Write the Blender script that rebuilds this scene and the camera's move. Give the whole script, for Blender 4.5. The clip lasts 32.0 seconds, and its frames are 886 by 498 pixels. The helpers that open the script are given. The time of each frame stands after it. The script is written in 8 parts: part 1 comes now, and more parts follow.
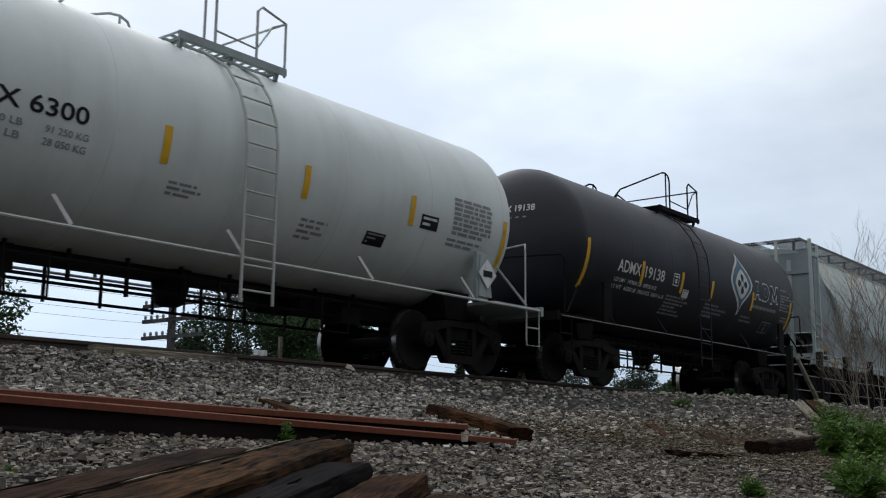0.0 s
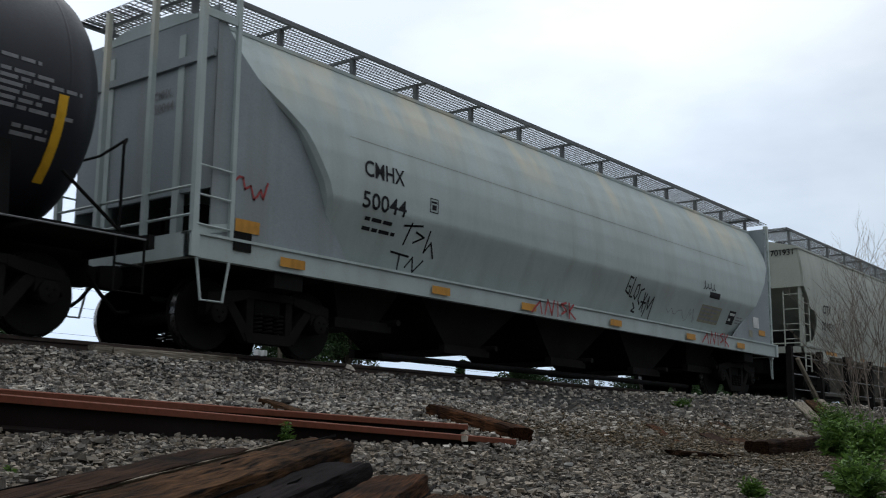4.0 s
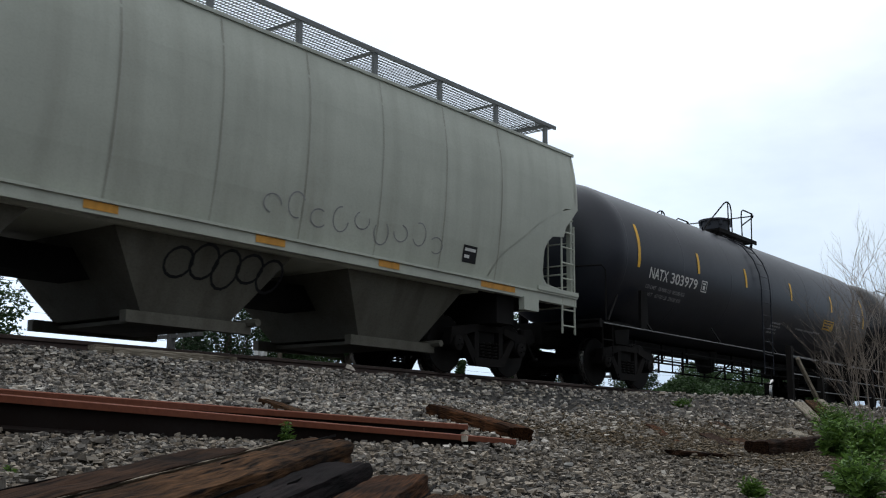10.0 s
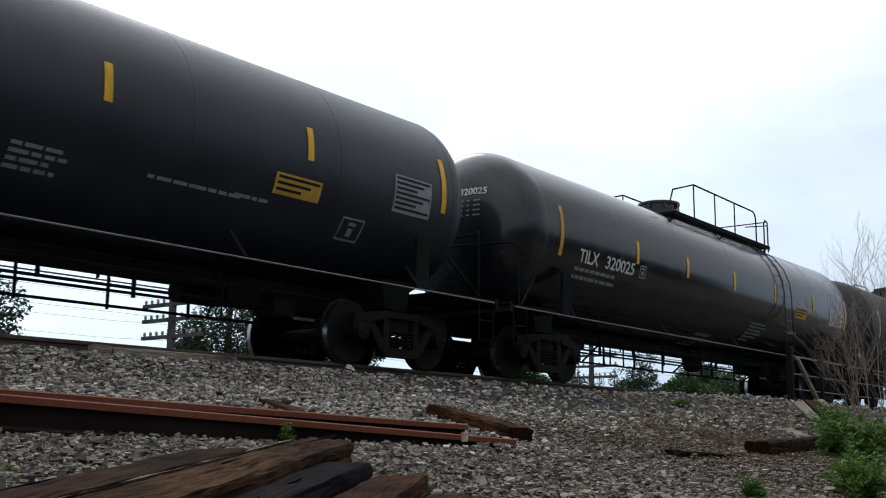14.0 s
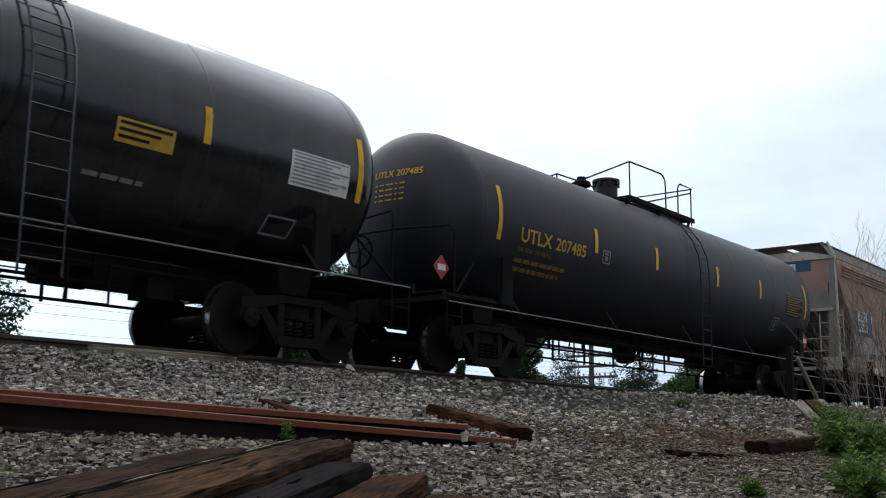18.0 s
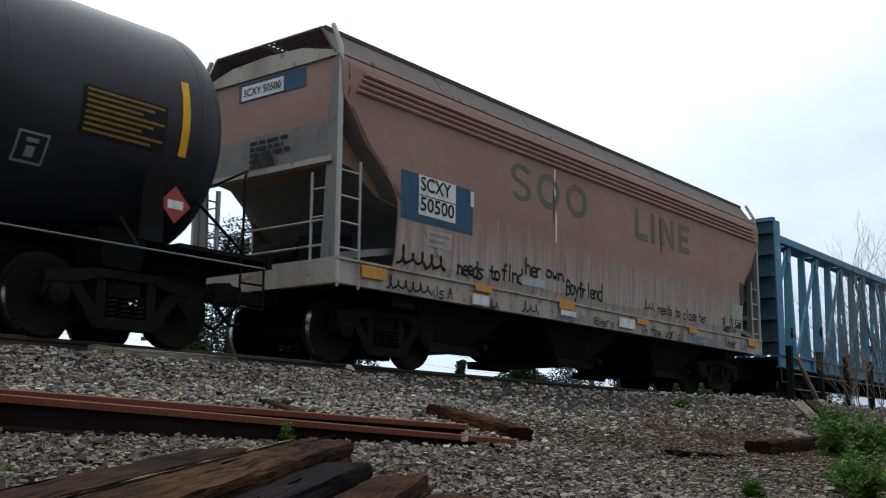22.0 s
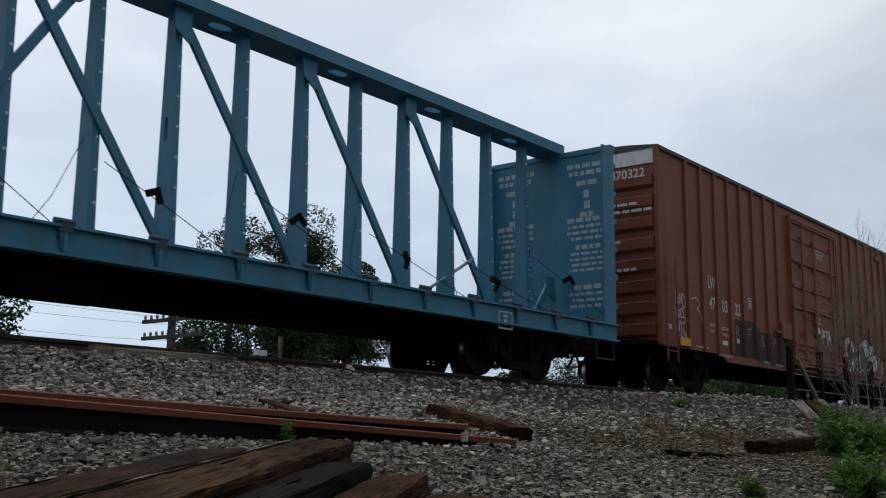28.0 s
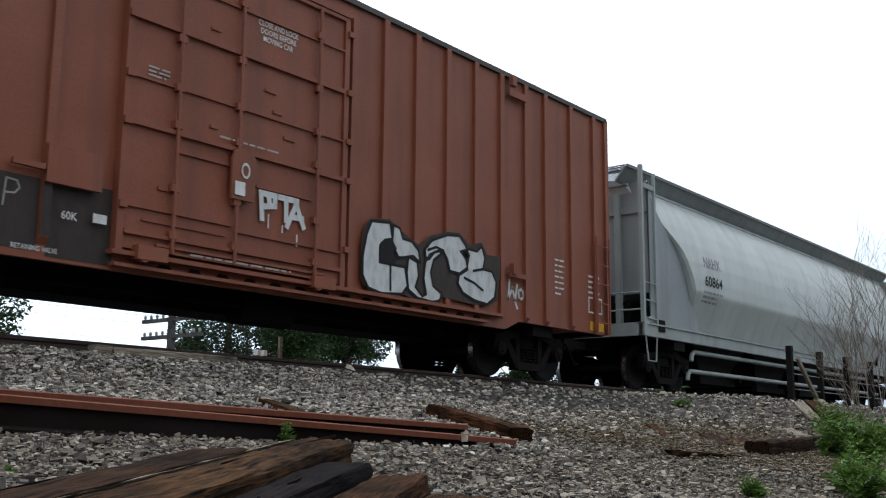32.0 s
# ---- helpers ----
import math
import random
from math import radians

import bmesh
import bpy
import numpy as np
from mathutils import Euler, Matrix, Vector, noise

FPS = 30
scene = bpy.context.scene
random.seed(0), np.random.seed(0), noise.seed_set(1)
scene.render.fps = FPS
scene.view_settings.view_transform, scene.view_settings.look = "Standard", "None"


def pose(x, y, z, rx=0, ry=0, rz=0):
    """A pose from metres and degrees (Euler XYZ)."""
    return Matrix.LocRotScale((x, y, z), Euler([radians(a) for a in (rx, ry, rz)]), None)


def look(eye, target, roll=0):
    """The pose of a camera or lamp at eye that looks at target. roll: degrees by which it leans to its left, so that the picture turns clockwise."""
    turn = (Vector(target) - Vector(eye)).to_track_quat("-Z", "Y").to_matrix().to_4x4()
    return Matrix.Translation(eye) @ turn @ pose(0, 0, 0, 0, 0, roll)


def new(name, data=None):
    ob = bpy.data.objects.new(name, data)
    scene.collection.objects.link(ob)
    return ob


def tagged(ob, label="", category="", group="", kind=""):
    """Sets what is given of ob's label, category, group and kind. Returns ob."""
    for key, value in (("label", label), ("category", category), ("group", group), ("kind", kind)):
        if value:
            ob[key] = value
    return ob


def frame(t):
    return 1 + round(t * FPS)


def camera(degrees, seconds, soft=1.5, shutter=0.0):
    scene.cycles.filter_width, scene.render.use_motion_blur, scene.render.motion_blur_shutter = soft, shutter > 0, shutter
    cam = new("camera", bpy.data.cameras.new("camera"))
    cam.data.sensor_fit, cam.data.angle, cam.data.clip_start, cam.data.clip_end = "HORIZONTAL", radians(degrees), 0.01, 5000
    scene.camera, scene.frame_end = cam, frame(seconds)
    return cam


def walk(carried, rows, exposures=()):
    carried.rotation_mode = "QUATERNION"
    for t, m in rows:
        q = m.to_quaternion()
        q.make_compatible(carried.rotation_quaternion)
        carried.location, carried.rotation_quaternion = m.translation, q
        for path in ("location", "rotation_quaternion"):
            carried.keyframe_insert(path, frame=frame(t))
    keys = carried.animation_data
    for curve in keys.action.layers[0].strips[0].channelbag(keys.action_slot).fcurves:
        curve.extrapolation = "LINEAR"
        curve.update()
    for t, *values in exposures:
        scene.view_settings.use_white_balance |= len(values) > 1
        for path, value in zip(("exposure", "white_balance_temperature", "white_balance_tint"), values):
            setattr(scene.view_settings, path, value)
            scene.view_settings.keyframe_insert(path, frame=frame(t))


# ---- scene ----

# Camera: stands still in low ground beside the line, looking up at the passing train.
EYE = Vector((0.0, 0.0, 0.64))
YAW, PITCH, ROLL = radians(51.961), radians(10.098), 0.481
AIM = Vector((math.sin(YAW) * math.cos(PITCH), math.cos(YAW) * math.cos(PITCH), math.sin(PITCH)))
cam = camera(45.06, 32.0, soft=1.1, shutter=0.12)
walk(cam, [(0.0, look(EYE, EYE + AIM, ROLL)), (32.0, look(EYE, EYE + AIM, ROLL))],
     exposures=[(0.0, -0.22), (3.0, -0.28), (4.5, -0.05), (6.0, 0.08), (24.0, 0.13), (26.0, -0.15), (28.0, -0.48), (29.0, -0.42), (30.0, -0.05), (31.0, 0.25), (32.0, 0.6)])

SLIP = 0.155                   # lost when the train checks
YC, RT = 11.37, 1.697          # centre of the track, top of the rails
GROUND0, SLOPE = 0.0, 0.13     # the low ground and its rise towards the track

# ---- world and light ----
world = bpy.data.worlds.new("sky")
scene.world = world
world.use_nodes = True
wn, wl = world.node_tree.nodes, world.node_tree.links
wn.clear()
w_out, w_bg = wn.new("ShaderNodeOutputWorld"), wn.new("ShaderNodeBackground")
w_sky = wn.new("ShaderNodeTexSky")
w_sky.sky_type, w_sky.sun_disc = "NISHITA", False
w_sky.sun_elevation, w_sky.sun_rotation = radians(48), radians(25)
w_co, w_map, w_no, w_ramp = wn.new("ShaderNodeTexCoord"), wn.new("ShaderNodeMapping"), wn.new("ShaderNodeTexNoise"), wn.new("ShaderNodeValToRGB")
w_map.inputs["Scale"].default_value = (1.0, 1.0, 2.6)
w_no.inputs["Scale"].default_value, w_no.inputs["Detail"].default_value, w_no.inputs["Roughness"].default_value = 2.2, 6.0, 0.55
w_ramp.color_ramp.elements[0].position, w_ramp.color_ramp.elements[0].color = 0.36, (8.3, 9.0, 9.9, 1)
w_ramp.color_ramp.elements[1].position, w_ramp.color_ramp.elements[1].color = 0.60, (11.1, 11.7, 12.2, 1)
w_mix = wn.new("ShaderNodeMix")
w_mix.data_type = "RGBA"
w_mix.inputs["Factor"].default_value = 0.88
wl.new(w_co.outputs["Generated"], w_map.inputs["Vector"])
wl.new(w_map.outputs["Vector"], w_no.inputs["Vector"])
wl.new(w_no.outputs["Fac"], w_ramp.inputs["Fac"])
wl.new(w_sky.outputs["Color"], w_mix.inputs["A"])
wl.new(w_ramp.outputs["Color"], w_mix.inputs["B"])
# thin cloud: brightest round the hidden sun, greyer on the far side of the sky
SUNWARD = Vector((0.42, 0.62, 0.66)).normalized()
w_dot, w_far = wn.new("ShaderNodeVectorMath"), wn.new("ShaderNodeMapRange")
w_dot.operation = "DOT_PRODUCT"
w_dot.inputs[1].default_value = SUNWARD
w_far.inputs["From Min"].default_value, w_far.inputs["From Max"].default_value = 0.5, 0.93
w_far.inputs["To Min"].default_value, w_far.inputs["To Max"].default_value = 0.58, 1.24
w_far.interpolation_type = "SMOOTHSTEP"
w_mul = wn.new("ShaderNodeVectorMath")
w_mul.operation = "SCALE"
wl.new(w_co.outputs["Generated"], w_dot.inputs[0])
wl.new(w_dot.outputs["Value"], w_far.inputs["Value"])
# an overcast sky is brightest overhead
w_up, w_high, w_gain = wn.new("ShaderNodeSeparateXYZ"), wn.new("ShaderNodeMapRange"), wn.new("ShaderNodeMath")
w_high.inputs["From Min"].default_value, w_high.inputs["From Max"].default_value = 0.42, 0.95
w_high.inputs["To Min"].default_value, w_high.inputs["To Max"].default_value = 1.0, 1.75
w_high.interpolation_type = "SMOOTHSTEP"
w_gain.operation = "MULTIPLY"
wl.new(w_co.outputs["Generated"], w_up.inputs[0])
wl.new(w_up.outputs["Z"], w_high.inputs["Value"])
wl.new(w_far.outputs["Result"], w_gain.inputs[0])
wl.new(w_high.outputs["Result"], w_gain.inputs[1])
wl.new(w_mix.outputs["Result"], w_mul.inputs[0])
wl.new(w_gain.outputs["Value"], w_mul.inputs["Scale"])
# the sky is bluer and a little dimmer low down
w_sep, w_low, w_tint = wn.new("ShaderNodeSeparateXYZ"), wn.new("ShaderNodeMapRange"), wn.new("ShaderNodeMix")
w_low.inputs["From Min"].default_value, w_low.inputs["From Max"].default_value = 0.05, 0.42
w_tint.data_type = "RGBA"
w_tint.inputs["A"].default_value, w_tint.inputs["B"].default_value = (0.72, 0.83, 0.97, 1), (1.0, 1.0, 1.0, 1)
w_cool = wn.new("ShaderNodeVectorMath")
w_cool.operation = "MULTIPLY"
wl.new(w_co.outputs["Generated"], w_sep.inputs[0])
wl.new(w_sep.outputs["Z"], w_low.inputs["Value"])
wl.new(w_low.outputs["Result"], w_tint.inputs["Factor"])
wl.new(w_mul.outputs["Vector"], w_cool.inputs[0])
wl.new(w_tint.outputs["Result"], w_cool.inputs[1])
wl.new(w_cool.outputs["Vector"], w_bg.inputs["Color"])
w_bg.inputs["Strength"].default_value = 0.10
wl.new(w_bg.outputs["Background"], w_out.inputs["Surface"])
sun_data = bpy.data.lights.new("sun", "SUN")
sun_data.energy, sun_data.angle, sun_data.color = 0.35, radians(25), (1.0, 1.0, 0.98)
sun = new("sun", sun_data)
sun.matrix_world = look(SUNWARD * 60, (0, 0, 0))


# ---- materials ----
def nodes_of(name):
    m = bpy.data.materials.new(name)
    m.use_nodes = True
    return m, m.node_tree.nodes, m.node_tree.links, m.node_tree.nodes["Principled BSDF"]


def noise_node(n, l, co, scale, stretch=(1, 1, 1), detail=5.0):
    mp, no = n.new("ShaderNodeMapping"), n.new("ShaderNodeTexNoise")
    mp.inputs["Scale"].default_value = stretch
    no.inputs["Scale"].default_value, no.inputs["Detail"].default_value = scale, detail
    l.new(co, mp.inputs["Vector"])
    l.new(mp.outputs["Vector"], no.inputs["Vector"])
    return no.outputs["Fac"]


def ramp_node(n, l, fac, lo, hi):
    r = n.new("ShaderNodeMapRange")
    r.inputs["From Min"].default_value, r.inputs["From Max"].default_value = lo, hi
    l.new(fac, r.inputs["Value"])
    return r.outputs["Result"]


def mix_node(n, l, fac, a, b, kind="MIX"):
    m = n.new("ShaderNodeMix")
    m.data_type, m.blend_type = "RGBA", kind
    for sock, val in (("Factor", fac), ("A", a), ("B", b)):
        if hasattr(val, "is_linked"):
            l.new(val, m.inputs[sock])
        elif sock == "Factor":
            m.inputs[sock].default_value = val
        else:
            m.inputs[sock].default_value = (*val, 1)
    return m.outputs["Result"]


def bump_node(n, l, bsdf, height, strength, dist):
    b = n.new("ShaderNodeBump")
    b.inputs["Strength"].default_value, b.inputs["Distance"].default_value = strength, dist
    l.new(height, b.inputs["Height"])
    l.new(b.outputs["Normal"], bsdf.inputs["Normal"])


def paint(name, colour, rough=0.5, dirt=(0.08, 0.07, 0.06), amount=0.5, streak=0.5, metal=0.0, bump=0.15, patch=0.0, spec=0.5, dust=None, spill=None):
    """Weathered paint: blotches, rain streaks down the sides, fine grain."""
    m, n, l, p = nodes_of(name)
    co = n.new("ShaderNodeTexCoord").outputs["Object"]
    big = ramp_node(n, l, noise_node(n, l, co, 0.9, (1, 1, 1.4)), 0.38, 0.72)
    run = ramp_node(n, l, noise_node(n, l, co, 1.9, (1.6, 1, 0.13), 8), 0.46, 0.8)
    fine = noise_node(n, l, co, 38.0, (1, 1, 1), 4)
    lighter = tuple(min(1.0, c * 1.12 + 0.01) for c in colour)
    c1 = mix_node(n, l, big, colour, lighter)
    k1 = n.new("ShaderNodeMath")
    k1.operation = "MULTIPLY"
    l.new(run, k1.inputs[0])
    k1.inputs[1].default_value = streak
    c2 = mix_node(n, l, k1.outputs[0], c1, dirt)
    k2 = n.new("ShaderNodeMath")
    k2.operation = "MULTIPLY"
    l.new(ramp_node(n, l, fine, 0.42, 0.75), k2.inputs[0])
    k2.inputs[1].default_value = amount * 0.45
    c3 = mix_node(n, l, k2.outputs[0], c2, dirt)
    if patch:
        spots = ramp_node(n, l, noise_node(n, l, co, 5.5, (1, 1, 1), 8), 0.62, 0.66)
        k3 = n.new("ShaderNodeMath")
        k3.operation = "MULTIPLY"
        l.new(spots, k3.inputs[0])
        k3.inputs[1].default_value = patch
        c3 = mix_node(n, l, k3.outputs[0], c3, (0.16, 0.07, 0.035))
    if dust:
        sp = n.new("ShaderNodeSeparateXYZ")
        l.new(co, sp.inputs[0])
        low = ramp_node(n, l, sp.outputs["Z"], dust[1], dust[0])
        k4 = n.new("ShaderNodeMath")
        k4.operation = "MULTIPLY"
        l.new(low, k4.inputs[0])
        l.new(ramp_node(n, l, noise_node(n, l, co, 3.2, (3.4, 1, 0.22), 9), 0.36, 0.60), k4.inputs[1])
        k5 = n.new("ShaderNodeMath")
        k5.operation = "MULTIPLY"
        l.new(low, k5.inputs[0])
        k5.inputs[1].default_value = 0.6
        c3 = mix_node(n, l, k5.outputs[0], c3, (0.235, 0.205, 0.185))
        c3 = mix_node(n, l, k4.outputs[0], c3, (0.46, 0.425, 0.39))
    if spill:
        # pale load spilt from the hatches and dried in runs below the roof edge
        sp2 = n.new("ShaderNodeSeparateXYZ")
        l.new(co, sp2.inputs[0])
        k6 = n.new("ShaderNodeMath")
        k6.operation = "MULTIPLY"
        l.new(ramp_node(n, l, sp2.outputs["Z"], spill[0], spill[1]), k6.inputs[0])
        l.new(ramp_node(n, l, noise_node(n, l, co, 1.0, (1.5, 0.6, 0.35), 9), 0.44, 0.60), k6.inputs[1])
        k7 = n.new("ShaderNodeMath")
        k7.operation = "MULTIPLY"
        l.new(k6.outputs[0], k7.inputs[0])
        k7.inputs[1].default_value = 0.75
        c3 = mix_node(n, l, k7.outputs[0], c3, (0.62, 0.57, 0.43))
    l.new(c3, p.inputs["Base Color"])
    rr = n.new("ShaderNodeMapRange")
    rr.inputs["To Min"].default_value, rr.inputs["To Max"].default_value = max(0.05, rough - 0.1), min(1, rough + 0.16)
    l.new(fine, rr.inputs["Value"])
    l.new(rr.outputs["Result"], p.inputs["Roughness"])
    p.inputs["Metallic"].default_value = metal
    p.inputs["Specular IOR Level"].default_value = spec
    if bump:
        bump_node(n, l, p, noise_node(n, l, co, 6.0, (1, 1, 0.6), 5), bump, 0.03)
    return m


def stone_mat(name, dark, light, scale=1.0, ground=False):
    """Crushed stone: each piece its own grey, some of them warm."""
    m, n, l, p = nodes_of(name)
    co = n.new("ShaderNodeTexCoord").outputs["Object"]
    rnd = n.new("ShaderNodeNewGeometry").outputs["Random Per Island"]
    if ground:
        v = n.new("ShaderNodeTexVoronoi")
        v.inputs["Scale"].default_value = 26.0
        l.new(co, v.inputs["Vector"])
        rnd = v.outputs["Color"]
    ramp = n.new("ShaderNodeValToRGB")
    e = ramp.color_ramp.elements
    e[0].position, e[0].color = 0.0, (*dark, 1)
    e[1].position, e[1].color = 1.0, (*light, 1)
    for pos, k, tint in ((0.3, 0.22, (1.0, 1.0, 1.02)), (0.5, 0.45, (1.12, 1.0, 0.86)), (0.7, 0.5, (0.96, 1.0, 1.04)), (0.88, 0.8, (1.08, 1.0, 0.9))):
        q = e.new(pos)
        q.color = (*[(d + (h - d) * k) * t for d, h, t in zip(dark, light, tint)], 1)
    l.new(rnd, ramp.inputs["Fac"])
    base = ramp.outputs["Color"]
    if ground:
        # cell borders darkened in the colour, as shade between stones
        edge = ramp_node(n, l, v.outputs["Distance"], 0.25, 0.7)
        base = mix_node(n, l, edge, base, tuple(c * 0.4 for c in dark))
    warm = ramp_node(n, l, noise_node(n, l, co, 0.35, (1, 1, 1), 6), 0.45, 0.7)
    # soil and rotten wood have worked into the stones of the lower bank beyond the old ties
    sx = n.new("ShaderNodeSeparateXYZ")
    l.new(co, sx.inputs[0])
    k = n.new("ShaderNodeMath")
    k.operation = "MULTIPLY"
    l.new(ramp_node(n, l, sx.outputs["X"], 5.0, 11.0), k.inputs[0])
    l.new(ramp_node(n, l, sx.outputs["Y"], 8.2, 5.2), k.inputs[1])
    k2 = n.new("ShaderNodeMath")
    k2.operation = "MULTIPLY"
    l.new(k.outputs[0], k2.inputs[0])
    l.new(ramp_node(n, l, noise_node(n, l, co, 1.3, (1, 1, 1), 6), 0.25, 0.6), k2.inputs[1])
    base = mix_node(n, l, k2.outputs[0], base, mix_node(n, l, 0.72, base, (0.115, 0.085, 0.048)))
    base = mix_node(n, l, warm, base, mix_node(n, l, 0.25, base, (0.15, 0.115, 0.08)))
    fine = noise_node(n, l, co, 70.0)
    col = mix_node(n, l, ramp_node(n, l, fine, 0.35, 0.85), base, mix_node(n, l, 0.3, base, (0.30, 0.29, 0.28)))
    l.new(col, p.inputs["Base Color"])
    p.inputs["Roughness"].default_value = 0.92
    p.inputs["Specular IOR Level"].default_value = 0.2
    bump_node(n, l, p, fine, 0.5, 0.008)
    return m


def wood_mat(name, dark, light, axis=0, grain=10.0):
    m, n, l, p = nodes_of(name)
    co = n.new("ShaderNodeTexCoord").outputs["Object"]
    st = [9.0, 9.0, 9.0]
    st[axis] = 0.7
    f1 = noise_node(n, l, co, grain * 0.8, st, 10)
    f2 = noise_node(n, l, co, 2.2, (1, 1, 1), 5)
    c = mix_node(n, l, ramp_node(n, l, f1, 0.33, 0.7), dark, light)
    c = mix_node(n, l, ramp_node(n, l, f2, 0.45, 0.75), c, tuple(q * 0.55 for q in dark))
    l.new(c, p.inputs["Base Color"])
    p.inputs["Roughness"].default_value = 0.95
    p.inputs["Specular IOR Level"].default_value = 0.06
    bump_node(n, l, p, f1, 0.7, 0.02)
    return m


def leaf_mat(name, dark, light):
    m, n, l, p = nodes_of(name)
    g = n.new("ShaderNodeNewGeometry")
    l.new(mix_node(n, l, g.outputs["Random Per Island"], dark, light), p.inputs["Base Color"])
    p.inputs["Roughness"].default_value = 0.65
    p.inputs["Specular IOR Level"].default_value = 0.3
    t = n.new("ShaderNodeBsdfTranslucent")
    l.new(mix_node(n, l, 0.5, dark, light), t.inputs["Color"])
    ms = n.new("ShaderNodeMixShader")
    ms.inputs["Fac"].default_value = 0.3
    l.new(p.outputs[0], ms.inputs[1])
    l.new(t.outputs[0], ms.inputs[2])
    l.new(ms.outputs[0], n["Material Output"].inputs["Surface"])
    return m


def plain(name, colour, rough=0.6):
    """Stencilled paint: thin, a little worn."""
    m, n, l, p = nodes_of(name)
    co = n.new("ShaderNodeTexCoord").outputs["Object"]
    f = noise_node(n, l, co, 9.0, (1, 1, 0.5), 6)
    l.new(mix_node(n, l, ramp_node(n, l, f, 0.45, 0.85), colour, tuple(c * 0.6 for c in colour)), p.inputs["Base Color"])
    p.inputs["Roughness"].default_value = rough
    p.inputs["Specular IOR Level"].default_value = 0.2
    return m


WHITE_PAINT = paint("white_tank_paint", (0.60, 0.63, 0.61), 0.42, (0.30, 0.29, 0.26), 0.15, 0.22, bump=0.06)
BLACK_MATT = paint("black_matt_paint", (0.006, 0.007, 0.013), 0.5, (0.014, 0.015, 0.020), 0.4, 0.5, bump=0.05, spec=0.4)
BLACK_SATIN = paint("black_satin_paint", (0.006, 0.008, 0.016), 0.42, (0.013, 0.016, 0.023), 0.4, 0.4, bump=0.05, spec=0.42)
BLACK_GLOSS = paint("black_gloss_paint", (0.009, 0.009, 0.012), 0.11, (0.055, 0.058, 0.062), 0.2, 0.45, bump=0.025)
GREY_HOPPER = paint("grey_hopper_paint", (0.41, 0.475, 0.465), 0.48, (0.27, 0.26, 0.22), 0.3, 0.4, spill=(3.15, 3.7))
TAN_HOPPER = paint("tan_hopper_paint", (0.40, 0.42, 0.36), 0.5, (0.20, 0.19, 0.15), 0.35, 0.4)
BROWN_HOPPER = paint("brown_hopper_paint", (0.275, 0.162, 0.125), 0.65, (0.27, 0.20, 0.165), 0.45, 0.5, patch=0.18, dust=(1.3, 2.5))
BLUE_PAINT = paint("blue_paint", (0.034, 0.195, 0.31), 0.5, (0.05, 0.095, 0.12), 0.6, 0.65, patch=0.3)
RED_PAINT = paint("boxcar_red_paint", (0.225, 0.062, 0.028), 0.58, (0.11, 0.038, 0.024), 0.6, 0.6, patch=0.10)
SILVER_HOPPER = paint("pale_grey_hopper_paint", (0.46, 0.51, 0.50), 0.4, (0.28, 0.27, 0.25), 0.3, 0.4)
GREY_STEEL = paint("grey_painted_steel", (0.29, 0.335, 0.33), 0.5, (0.15, 0.13, 0.11), 0.5, 0.5)
# steel below the cars: near-black base, little sheen
DARK_STEEL = paint("near_black_cast_steel", (0.007, 0.006, 0.0058), 0.8, (0.015, 0.012, 0.010), 0.7, 0.4, bump=0.4, spec=0.12)
UNDER_BLACK = paint("near_black_underframe", (0.006, 0.0055, 0.0055), 0.9, (0.013, 0.012, 0.011), 0.6, 0.3, spec=0.12)
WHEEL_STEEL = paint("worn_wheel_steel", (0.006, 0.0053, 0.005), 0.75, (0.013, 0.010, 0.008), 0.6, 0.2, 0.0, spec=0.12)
TREAD_STEEL = paint("bright_tread_steel", (0.42, 0.41, 0.40), 0.25, (0.2, 0.18, 0.16), 0.3, 0.1, 1.0)
DIM_ROD = paint("grey_grab_rail_paint", (0.16, 0.165, 0.17), 0.5, (0.05, 0.045, 0.04), 0.5, 0.4)
SOIL = stone_mat("brown_litter", (0.026, 0.019, 0.010), (0.17, 0.122, 0.068))
BRIGHT_ROD = paint("weathered_white_rail_paint", (0.42, 0.42, 0.40), 0.5, (0.15, 0.13, 0.11), 0.5, 0.4)
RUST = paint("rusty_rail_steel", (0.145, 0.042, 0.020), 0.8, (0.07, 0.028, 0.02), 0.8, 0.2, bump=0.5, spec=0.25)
RUST_DARK = paint("dark_rusty_rail_steel", (0.05, 0.032, 0.026), 0.75, (0.09, 0.05, 0.035), 0.7, 0.2, bump=0.4)
# near black: the shadow below the rail head is put into this colour
SHADED_WEB = paint("shadow_black_rail_web", (0.007, 0.004, 0.003), 0.9, (0.014, 0.007, 0.005), 0.7, 0.2, bump=0.5, spec=0.1)
TAN_NOTE = plain("tan_notice_patch", (0.30, 0.29, 0.22))
# grime plus the shade under the overhanging side, both in the base colour
SHADED_DIRTY_BAY = paint("shaded_grimy_bay_paint", (0.115, 0.11, 0.09), 0.75, (0.045, 0.038, 0.03), 0.7, 0.7, spec=0.2)
SEAM = paint("stained_seam_paint", (0.33, 0.34, 0.29), 0.6, (0.16, 0.15, 0.12), 0.6, 0.9)
PALE_SILL = paint("chalky_sill_paint", (0.38, 0.35, 0.31), 0.65, (0.15, 0.11, 0.08), 0.8, 0.8, patch=0.6)
YELLOW = plain("yellow_reflective_tape", (0.75, 0.42, 0.03), 0.4)
ORANGE = plain("orange_reflective_tape", (0.58, 0.28, 0.05), 0.5)
LETTER_WHITE = plain("white_stencil", (0.66, 0.66, 0.64))
LETTER_BLACK = plain("black_stencil", (0.010, 0.010, 0.012))
